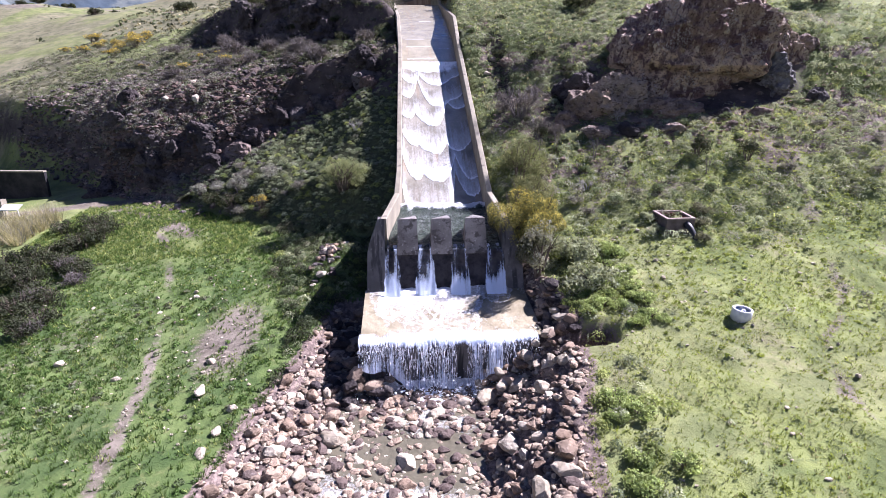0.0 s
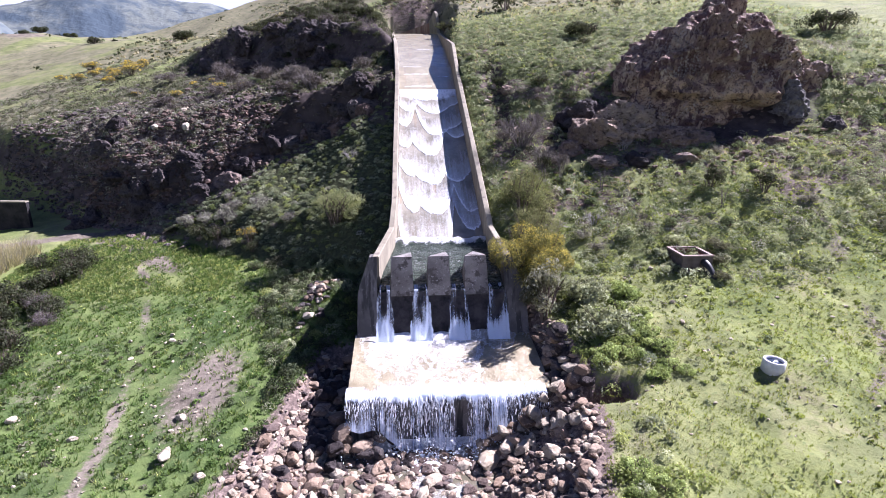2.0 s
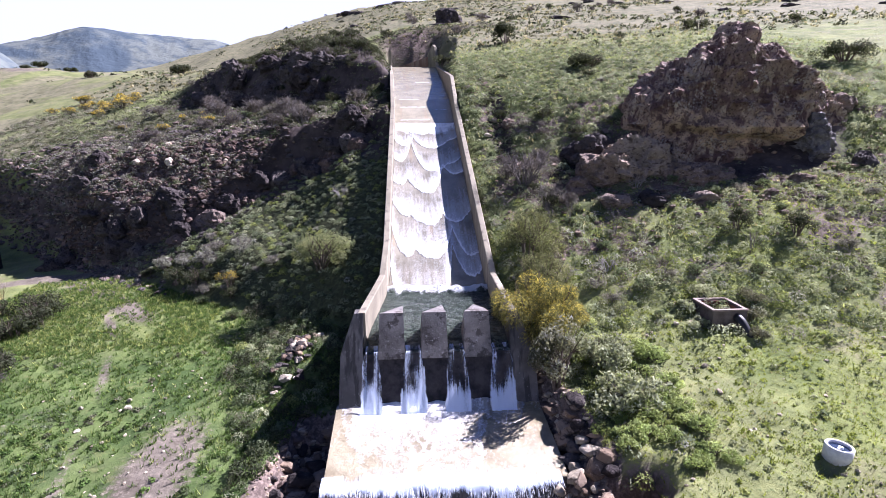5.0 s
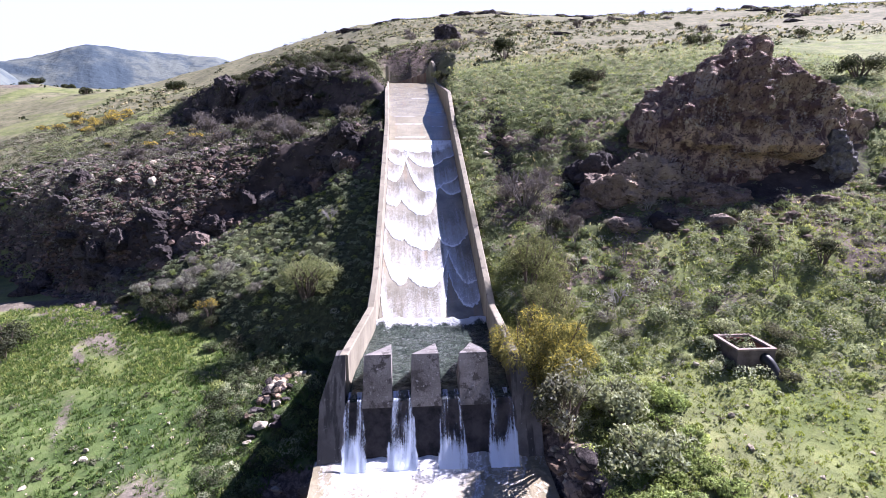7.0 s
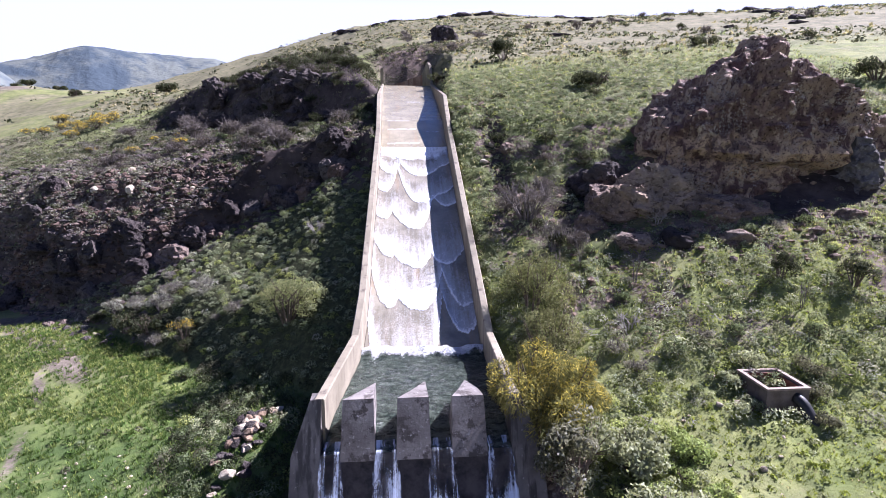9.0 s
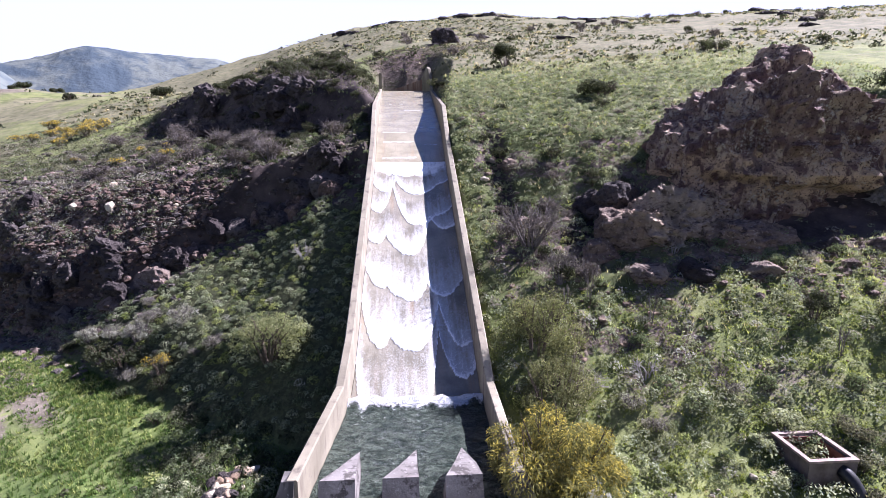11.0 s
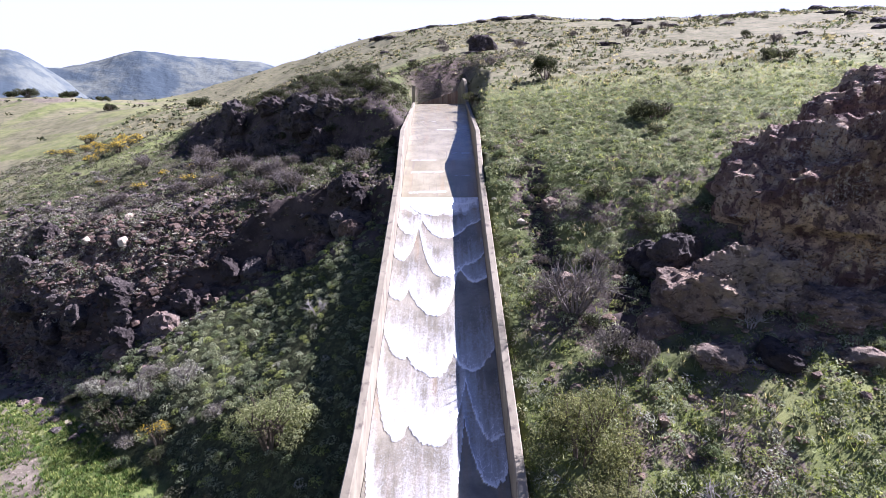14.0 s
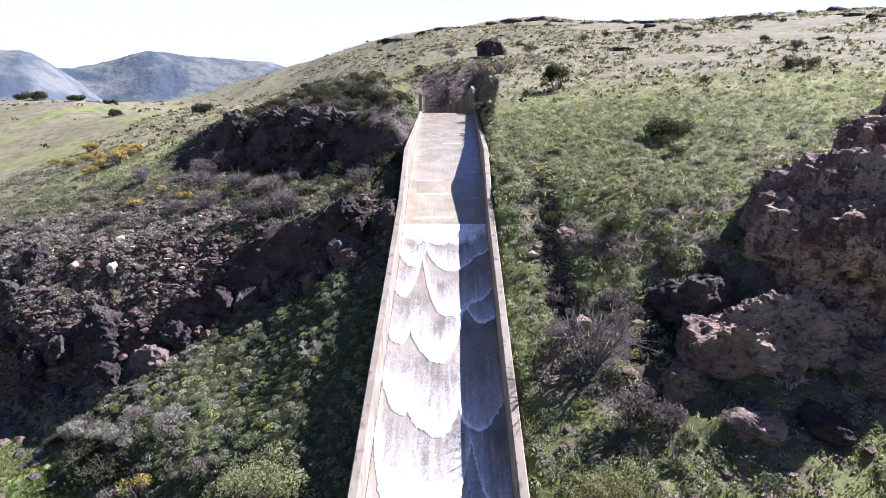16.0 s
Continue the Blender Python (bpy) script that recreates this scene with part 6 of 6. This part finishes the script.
def build_cover():
    rng = np.random.default_rng(55)

    def west_green(x, y):
        s, u = toe(x, y)
        return (s > 2.5) * (s < cliff_line(u) - 0.5) * (1 - sstep(30, 38, u)) * (x < 0) * (0.75 + 0.22 * (vnoise(x * 0.5, y * 0.5, 61) > 0.3))

    def bumps(name, x0, x1, y0, y1, step, density, lo, hi, leaves, length, width, palettes, label, seed, flat=0.85):
        """Rounded tufts side by side, each leafy on its outside."""
        g = np.random.default_rng(seed)
        gx, gy = np.meshgrid(np.arange(x0, x1, step), np.arange(y0, y1, step))
        x, y = gx.ravel() + g.uniform(-0.45, 0.45, gx.size) * step, gy.ravel() + g.uniform(-0.45, 0.45, gx.size) * step
        m = (density(x, y) > g.uniform(0, 1, len(x))) & clear(x, y)
        x, y = x[m], y[m]
        clumps(name, np.stack([x, y, ground_z(x, y)], 1), g.uniform(lo, hi, len(x)), leaves, length, width, mixed(len(x), g, *palettes), M_LEAF, label, seed + 1, flat)

    bumps("leafy_undergrowth", -30, 0, 29, 60, 0.43, west_green, 0.17, 0.33, 100, 0.068, 0.044, ((GREEN, 1.5), (SLOPE, 5), (SAGE, 2), (LIME, 2.5), (SILVER, 0.4)), "dense tufted green undergrowth on the west bank", 2, 0.9)
    bumps("meadow_weeds", -27, -3, 6, 46, 0.5, lambda x, y: (toe(x, y)[0] < 1) * (x < -3.4) * 0.7 * (vnoise(x * 0.35, y * 0.35, 91) + 0.35 * vnoise(x * 1.5, y * 1.5, 92) > 0.66 + 0.3 * sstep(24, 34, y)), 0.10, 0.26, 30, 0.11, 0.06, ((MEADOW, 5), (GREEN, 2), (OLIVE, 1)), "low dark green weeds in the west meadow", 42, 0.7)
    bumps("field_weeds", 8, 34, 8, 34, 0.42, lambda x, y: 0.55 * (vnoise(x * 0.45, y * 0.3, 99) + 0.45 * vnoise(x * 1.8, y * 1.4, 100) > 0.86 - 0.25 * sstep(20, 30, 0.35 * x + 0.94 * y)) * (bed_out(x, y) > 1.5), 0.07, 0.18, 22, 0.09, 0.05, ((FIELD, 4), (GREEN, 2.5), (LIME, 2), (SAGE, 2)), "low green weeds in the east field", 84, 0.6)
    bumps("bank_bushes", 5.2, 11.2, 12, 30, 0.55, lambda x, y: (0.10 + 0.75 * sstep(20.5, 22.5, y)) * (bed_out(x, y) > 0.1) * (1 - sstep(9.4, 11, x - 0.12 * (y - 22))) + 0.30 * (y < 17) * (x < 8.0), 0.2, 0.42, 130, 0.09, 0.055, ((SAGE, 4), (LIME, 6), (SLOPE, 2)), "bright leafy bushes covering the stream bank", 64, 1.1)
    bumps("basin_scrub", -12, -1, 21, 40, 0.48, lambda x, y: 0.95 * (x > np.interp(y, [22, 27.4, 34, 39], [-6.2, -7.6, -9.2, -9.6]) + 1.6 * vnoise(y * 0.5, x * 0.4, 95)) * (toe(x, y)[0] < 2.6) * ((bed_out(x, y) > 0.3) | (y > 27)) * (1 - np.exp(-(((x + 4.45) / 1.0) ** 4 + ((y - 31.3) / 2.1) ** 4))), 0.2, 0.48, 130, 0.085, 0.05, ((GREEN, 4), (DARK, 4), (SAGE, 1), (OLIVE, 1.5), (LIME, 0.3)), "dark green scrub on the ground beside the basin", 66, 1.1)
    patchy = lambda x, y: vnoise(x * 0.4, y * 0.4, 93) > 0.5
    bumps("slope_tufts", 6, 36, 29, 42, 0.5, lambda x, y: 0.25 + 0.55 * patchy(x, y), 0.16, 0.34, 70, 0.075, 0.046, ((GREEN, 0.4), (SAGE, 6), (SLOPE, 3), (LIME, 4), (OLIVE, 0.5), (SILVER, 1)), "tufted green undergrowth low on the east slope", 44)
    bumps("slope_cushions", 9, 37, 27, 50, 1.05, lambda x, y: 0.9 * (vnoise(x * 0.25, y * 0.25, 94) > 0.34) * (0.35 * x + 0.94 * y > 31), 0.28, 0.58, 150, 0.085, 0.052, ((GREEN, 2), (SAGE, 4), (SLOPE, 4), (LIME, 2), (SILVER, 1)), "rounded green cushion shrubs on the east slope", 74, 0.95)
    bumps("upper_tufts", 6, 40, 42, 74, 0.5, lambda x, y: np.clip(0.3 + 0.6 * sstep(44, 48, y) * (x < 24) + 0.4 * patchy(x, y), 0, 0.95) * (1 - 0.5 * sstep(62, 74, y)), 0.15, 0.33, 58, 0.088, 0.055, ((SLOPE, 4), (GREEN, 9), (SAGE, 1.5), (OLIVE, 1.5), (LIME, 0.6), (SILVER, 0.5)), "dark green undergrowth high on the east slope", 54)
    # dark and mauve weights also carry the terrace's cloud shade
    bumps("bank_tufts", -30, 0, 46, 76, 0.6, lambda x, y: 0.55 * (toe(x, y)[0] > cliff_line(toe(x, y)[1]) + 1.5) * (toe(x, y)[0] < 27), 0.18, 0.38, 45, 0.14, 0.07, ((GREEN, 1.5), (OLIVE, 3.5), (GREY, 1.5), (MAUVE, 3), (DARK, 3.5)), "tufted green and grey scrub above the west cliff", 46)

    def west_scrub(x, y):
        s, u = toe(x, y)
        a = 0.10 * (s > 1) * sstep(16, 24, u) * (s < 16) + 0.5 * (s > cliff_line(u) + 1) * (s < 30) * (0.4 + 0.6 * (vnoise(x * 0.3, y * 0.3, 62) > 0.45))
        a = a + (0.5 - 0.38 * (u > 19)) * np.exp(-((s - cliff_line(u)) / 3.0) ** 2) * (s > 1)
        return a * (x < 0)

    p = spots(30000, -62, 0, 36, 110, west_scrub, 3)
    clumps("low_scrub", p, rng.uniform(0.2, 0.5, len(p)), 16, 0.18, 0.07, mixed(len(p), rng, (OLIVE, 3), (GREY, 3), (DARK, 2), (GREEN, 2), (MAUVE, 1)), M_LEAF, "low grey-green spiny scrub on the west bank", 4)

    p = spots(9000, -46, -12, 42, 70, lambda x, y: 0.75 * sstep(19, 25, toe(x, y)[1]) * (1 - sstep(40, 50, toe(x, y)[1])) * sstep(0.5, 3, toe(x, y)[0]) * (1 - sstep(9, 16, toe(x, y)[0])) * (vnoise(x * 0.4, y * 0.4, 81) > 0.45 - 0.4 * sstep(26, 32, toe(x, y)[1])), 31)
    clumps("spiny_carpet", p, rng.uniform(0.2, 0.45, len(p)), 18, 0.15, 0.06, mixed(len(p), rng, (GREY, 4), (SILVER, 5), (MAUVE, 1.5)), M_LEAF, "grey spiny cushion scrub on the rubble slope", 32)
    p = spots(9000, -50, -0.5, 58, 112, lambda x, y: (0.20 + 0.50 * sstep(29.5, 31, toe(x, y)[0])) * sstep(23, 27, toe(x, y)[0]) * (1 - sstep(44, 52, toe(x, y)[0])) * sstep(2, 8, toe(x, y)[1]) * (1 - sstep(54, 64, toe(x, y)[1])), 33)
    clumps("dark_scrub", p, rng.uniform(0.25, 0.7, len(p)), 16, 0.2, 0.08, mixed(len(p), rng, (DARK, 5), (MAUVE, 3), (OLIVE, 1)), M_LEAF, "dark scrub over the upper rock band", 34)

    def east_scrub(x, y):
        r = 0.35 * x + 0.94 * y
        n = vnoise(x * 0.35, y * 0.35, 63) + 0.5 * vnoise(x * 1.1, y * 1.1, 64)
        a = sstep(29, 37, r) * (0.15 + 0.75 * (n > 0.72)) * (1 - 0.4 * sstep(58, 75, r))
        a = a + 0.6 * sstep(46, 49, r) * (1 - sstep(56, 60, r)) * (x < 17)
        a = a + 0.9 * np.exp(-(((x - 9) / 1.8) ** 2 + ((y - 26) / 3) ** 2)) + 0.15 * (n > 0.95) * (r > 22)
        return np.clip(a, 0, 1) * (x > 4)

    p = spots(8000, 5.5, 42, 20, 76, east_scrub, 5)
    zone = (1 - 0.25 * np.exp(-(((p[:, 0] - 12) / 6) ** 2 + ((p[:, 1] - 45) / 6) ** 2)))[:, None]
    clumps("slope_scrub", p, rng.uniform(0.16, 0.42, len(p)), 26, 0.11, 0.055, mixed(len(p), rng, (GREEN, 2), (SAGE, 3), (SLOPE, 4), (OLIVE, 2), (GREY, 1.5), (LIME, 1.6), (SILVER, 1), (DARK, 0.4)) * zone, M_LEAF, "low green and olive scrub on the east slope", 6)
    p = spots(3500, -8, 20, 105, 128, lambda x, y: 0.9 * np.exp(-(((x - 5) / 9) ** 2 + ((y - 113) / 8) ** 2)), 35)
    clumps("crest_scrub", p, rng.uniform(0.2, 0.5, len(p)), 14, 0.2, 0.08, mixed(len(p), rng, (MAUVE, 5), (DARK, 2), (OLIVE, 1.5)), M_LEAF, "purplish brown scrub on the bank behind the crest", 36)
    p = spots(34000, -60, 150, 74, 235, lambda x, y: 0.55 * (vnoise(x * 0.06, y * 0.06, 65) > 0.42) * (toe(x, y)[0] > 30), 7)
    clumps("hill_scrub", p, rng.uniform(0.2, 0.6, len(p)) * (1 + 0.6 * (rng.random(len(p)) > 0.93)), 6, 0.40, 0.22, mixed(len(p), rng, (OLIVE, 3), (DARK, 3), (GREEN, 2), (STRAW, 2)), M_LEAF, "scattered scrub on the far hillside", 8)
    p = spots(2600, -190, -30, 80, 330, lambda x, y: 0.25 * (vnoise(x * 0.03, y * 0.03, 66) > 0.5) + 0.02, 9)
    clumps("field_scrub", p, rng.uniform(0.3, 1.1, len(p)), 12, 0.5, 0.25, mixed(len(p), rng, (OLIVE, 2), (DARK, 3), (GREEN, 1)), M_LEAF, "dark scrub dotted over the far field", 10)

    # grass
    def tufts(name, p, h, cols, label, seed, blades=7):
        g = np.random.default_rng(seed)
        n = len(p)
        a = g.uniform(0, 6.3, (n, blades))
        out = np.stack([np.cos(a), np.sin(a), np.zeros_like(a)], 2)
        side = np.stack([-np.sin(a), np.cos(a), np.zeros_like(a)], 2)
        root = p[:, None, :] + out * g.uniform(0, 0.09, (n, blades, 1))
        hh = (h[:, None] * g.uniform(0.6, 1.2, (n, blades)))[..., None]
        w = g.uniform(0.010, 0.026, (n, blades, 1))
        tip = root + out * hh * g.uniform(0.2, 0.9, (n, blades, 1)) + np.array([0, 0, 1]) * hh
        v = np.stack([root - side * w, root + side * w, tip], 2).reshape(-1, 3)
        c = np.repeat(np.repeat(cols, blades, 0) * g.uniform(0.75, 1.25, (n * blades, 1)), 3, 0)
        tagged(new(name, quick_mesh(name, v, np.arange(len(v)).reshape(-1, 3), M_GRASS, c)), label, "grass", kind="stuff")

    def bare(x, y):
        track = np.interp(y, [5, 14, 22, 30, 38, 46, 52], [-8.5, -9.2, -10.5, -12.5, -15.5, -20.5, -27.5])
        return 1 - 0.85 * np.exp(-((np.abs(x - track) - 1.0) / 0.42) ** 2) * (x < 0) - 0.8 * np.exp(-(((x + 8.7) / 1.5) ** 2 + ((y - 25.5) / 3.0) ** 2))

    p = spots(9000, -28, -11, 36, 50, lambda x, y: 0.9 * (toe(x, y)[0] < 1.9) * (vnoise(x * 0.4, y * 0.4, 98) > 0.3), 49)
    tufts("lane_grass", p, rng.uniform(0.10, 0.24, len(p)), mixed(len(p), rng, (LIME, 4), (MEADOW, 5)), "bright green grass beside the lane", 50, 9)
    p = spots(38000, -28, -2, -4, 48, lambda x, y: (toe(x, y)[0] < 2) * bare(x, y) * (0.35 + 0.65 * (vnoise(x * 0.8, y * 0.8, 67) > 0.35)), 11)
    tufts("meadow_grass", p, rng.uniform(0.08, 0.24, len(p)), mixed(len(p), rng, (MEADOW, 7), (LIME, 1)), "fresh green grass of the west meadow", 12)
    p = spots(44000, 3, 30, 8, 38, lambda x, y: (0.35 + 0.65 * (vnoise(x * 0.6, y * 0.6, 68) > 0.35)), 13)
    tufts("field_grass", p, rng.uniform(0.03, 0.11, len(p)), mixed(len(p), rng, (FIELD, 6), (LIME, 3), (OLIVE, 1.2), (STRAW, 0.7)), "yellow-green grass of the east field", 14, 5)
    p = spots(700, -33, -28.5, 41, 47, lambda x, y: 0.8 + 0 * x, 47)
    tufts("dry_reeds", p, rng.uniform(0.9, 1.7, len(p)), mixed(len(p), rng, (STRAW, 3), (GREY, 1)), "tall dry straw-coloured reeds", 48, 6)
    p = spots(24000, 5.5, 45, 34, 85, lambda x, y: 0.3 + 0.45 * (vnoise(x * 0.5, y * 0.5, 97) > 0.5), 15)
    tufts("slope_grass", p, rng.uniform(0.12, 0.34, len(p)), mixed(len(p), rng, (LIME, 1.5), (SLOPE, 4), (OLIVE, 1), (STRAW, 1.2)), "grass of the east slope", 16)
    p = spots(12000, -50, -1, 50, 100, lambda x, y: 0.6 * (toe(x, y)[0] > cliff_line(toe(x, y)[1]) + 2), 17)
    tufts("bank_grass", p, rng.uniform(0.12, 0.32, len(p)), mixed(len(p), rng, (GREEN, 1.5), (OLIVE, 4), (DARK, 3)), "sparse grass above the west cliff", 18)


build_shrubs()
build_cover()


# ---- small built things ----
def build_trough():
    root = tagged(new("valve_box"), "open concrete box with a reddish inside and black pipe", "trough")
    x0, x1, y0, y1, top, low = 14.62, 16.22, 28.2, 29.95, 4.98, 3.6
    def shell(a, b, c, d, t, z0, z1, name, mat, label):
        bm = bmesh.new()
        o = [(a, c), (b, c), (b, d), (a, d)]
        i = [(a + t, c + t), (b - t, c + t), (b - t, d - t), (a + t, d - t)]
        r = [[bm.verts.new((x, y, z)) for x, y in q] for z, q in ((z0, o), (z1, o), (z1, i), (z0, i))]
        for k in range(4):
            for j in range(4):
                bm.faces.new((r[k][j], r[k][(j + 1) % 4], r[(k + 1) % 4][(j + 1) % 4], r[(k + 1) % 4][j]))
        bevel(bm, 0.012)
        return part(name, bm, mat, root, label)
    shell(x0, x1, y0, y1, 0.16, low, top - 0.06, "box_wall", M_TROUGH_SHADE, "weathered concrete walls darkened for shade")
    shell(x0 - 0.03, x1 + 0.03, y0 - 0.03, y1 + 0.03, 0.15, top - 0.056, top + 0.02, "rim", M_RIM, "pale reddish rim in a sunlit tone")
    shell(x0 + 0.164, x1 - 0.164, y0 + 0.164, y1 - 0.164, 0.03, low, top - 0.07, "lining", M_RUSTY, "red-brown inner faces")
    part("bottom", prism([(x0 + 0.2, y0 + 0.2), (x1 - 0.2, y0 + 0.2), (x1 - 0.2, y1 - 0.2), (x0 + 0.2, y1 - 0.2)], low, low + 0.2), M_RUSTY, root, "dark bottom")
    bm = bmesh.new()
    ring = []
    for k in range(9):
        t = k / 8
        c = Vector((15.75 + 0.28 * t, y0 + 0.05 - 0.75 * t, 4.62 - 0.15 * t - 0.75 * t * t))
        d = Vector((0.28, -0.75, -0.15 - 1.5 * t)).normalized()
        s = d.cross(Vector((1, 0, 0))).normalized()
        q = d.cross(s)
        ring.append([bm.verts.new(c + 0.21 * (math.cos(a) * s + math.sin(a) * q)) for a in (2 * math.pi * j / 16 for j in range(16))])
    for p, q in zip(ring, ring[1:]):
        for j in range(16):
            bm.faces.new((p[j], p[(j + 1) % 16], q[(j + 1) % 16], q[j]))
    bm.faces.new(ring[0]), bm.faces.new(ring[-1][::-1])
    part("pipe", bm, M_PIPE, root, "thick black pipe bending to the ground", True)
    plant = shrub("box_weeds", 0.45, 1.3, DARK, 700, 0.09, 0.05, 640, "dark weeds growing up inside the concrete box", "weeds", 6, None, None, 7)
    plant.matrix_world = Matrix.Translation((15.3, 29.45, low + 0.2))


def build_ring():
    root = tagged(new("well_ring"), "short whitish concrete well ring standing in the grass", "well ring")
    def tube(r0, r1, z0, z1, name, mat, label):
        bm = bmesh.new()
        n = 40
        rr = [[bm.verts.new((r * math.cos(2 * math.pi * k / n), r * math.sin(2 * math.pi * k / n), z)) for k in range(n)] for r, z in ((r1, z0), (r1, z1 - 0.02), (r1 - 0.02, z1), (r0 + 0.02, z1), (r0, z1 - 0.02), (r0, z0))]
        for a in range(6):
            for k in range(n):
                bm.faces.new((rr[a][k], rr[a][(k + 1) % n], rr[(a + 1) % 6][(k + 1) % n], rr[(a + 1) % 6][k]))
        part(name, bm, mat, root, label, True)
    tube(0.42, 0.53, -0.2, 0.55, "ring_wall", M_RING, "whitish concrete ring")
    bm = bmesh.new()
    bmesh.ops.create_circle(bm, cap_ends=True, radius=0.43, segments=40)
    bmesh.ops.translate(bm, vec=(0, 0, 0.42), verts=bm.verts)
    pool = part("water_surface", bm, M_BLUE, root, "dark blue water inside")
    bm = bmesh.new()
    bmesh.ops.create_cone(bm, cap_ends=True, radius1=0.11, radius2=0.09, depth=0.08, segments=20)
    bmesh.ops.translate(bm, vec=(0.05, -0.02, 0.47), verts=bm.verts)
    part("valve_cap", bm, M_STEEL, pool, "pale round cap")
    bm = bmesh.new()
    bmesh.ops.create_cone(bm, cap_ends=True, radius1=0.05, radius2=0.05, depth=0.06, segments=14)
    bmesh.ops.translate(bm, vec=(-0.09, -0.08, 0.45), verts=bm.verts)
    part("valve_knob", bm, M_STEEL, pool, "small pale knob")
    root.matrix_world = Matrix.LocRotScale((14.55, 20.55, gz(14.55, 20.55) + 0.0), Euler((radians(1), radians(4), 0)), (0.78, 0.78, 0.78))


def build_west_edge():
    root = tagged(new("retaining_wall"), "long dark concrete retaining wall with a pale coping", "wall")
    pts = [(-34.4, 55.0), (-40, 55.6), (-47, 56.4), (-56, 57.5)]
    poly = pts + [(x, y + 0.4) for x, y in reversed(pts)]
    part("wall_body", prism(poly, -0.5, 3.3), M_WALL_SHADE, root, "wall face darkened for its shade")
    poly = [(x, y - 0.05) for x, y in pts] + [(x, y + 0.45) for x, y in reversed(pts)]
    part("coping", prism(poly, 3.304, 3.42), M_CONC, root, "pale coping")
    cab = tagged(new("meter_cabinet"), "small concrete post cabinet with a slanted pale panel", "cabinet")
    bm = prism([(-35.6, 49.2), (-34.9, 49.2), (-34.9, 49.9), (-35.6, 49.9)], 0.0, 1.9)
    bevel(bm, 0.03)
    part("post", bm, M_CONC, cab, "grey concrete post")
    bm = prism([(-34.85, 48.6), (-33.3, 48.6), (-33.3, 49.4), (-34.85, 49.4)], lambda i: 1.15 if i < 2 else 1.45, lambda i: 1.21 if i < 2 else 1.51)
    part("panel", bm, M_STEEL, cab, "slanted pale blue panel")
    for x in (-34.6, -33.55):
        part("leg", prism([(x - 0.04, 48.96), (x + 0.04, 48.96), (x + 0.04, 49.04), (x - 0.04, 49.04)], 0.0, 1.27), M_STEEL, cab, "thin steel leg")


build_trough()
build_ring()
build_west_edge()
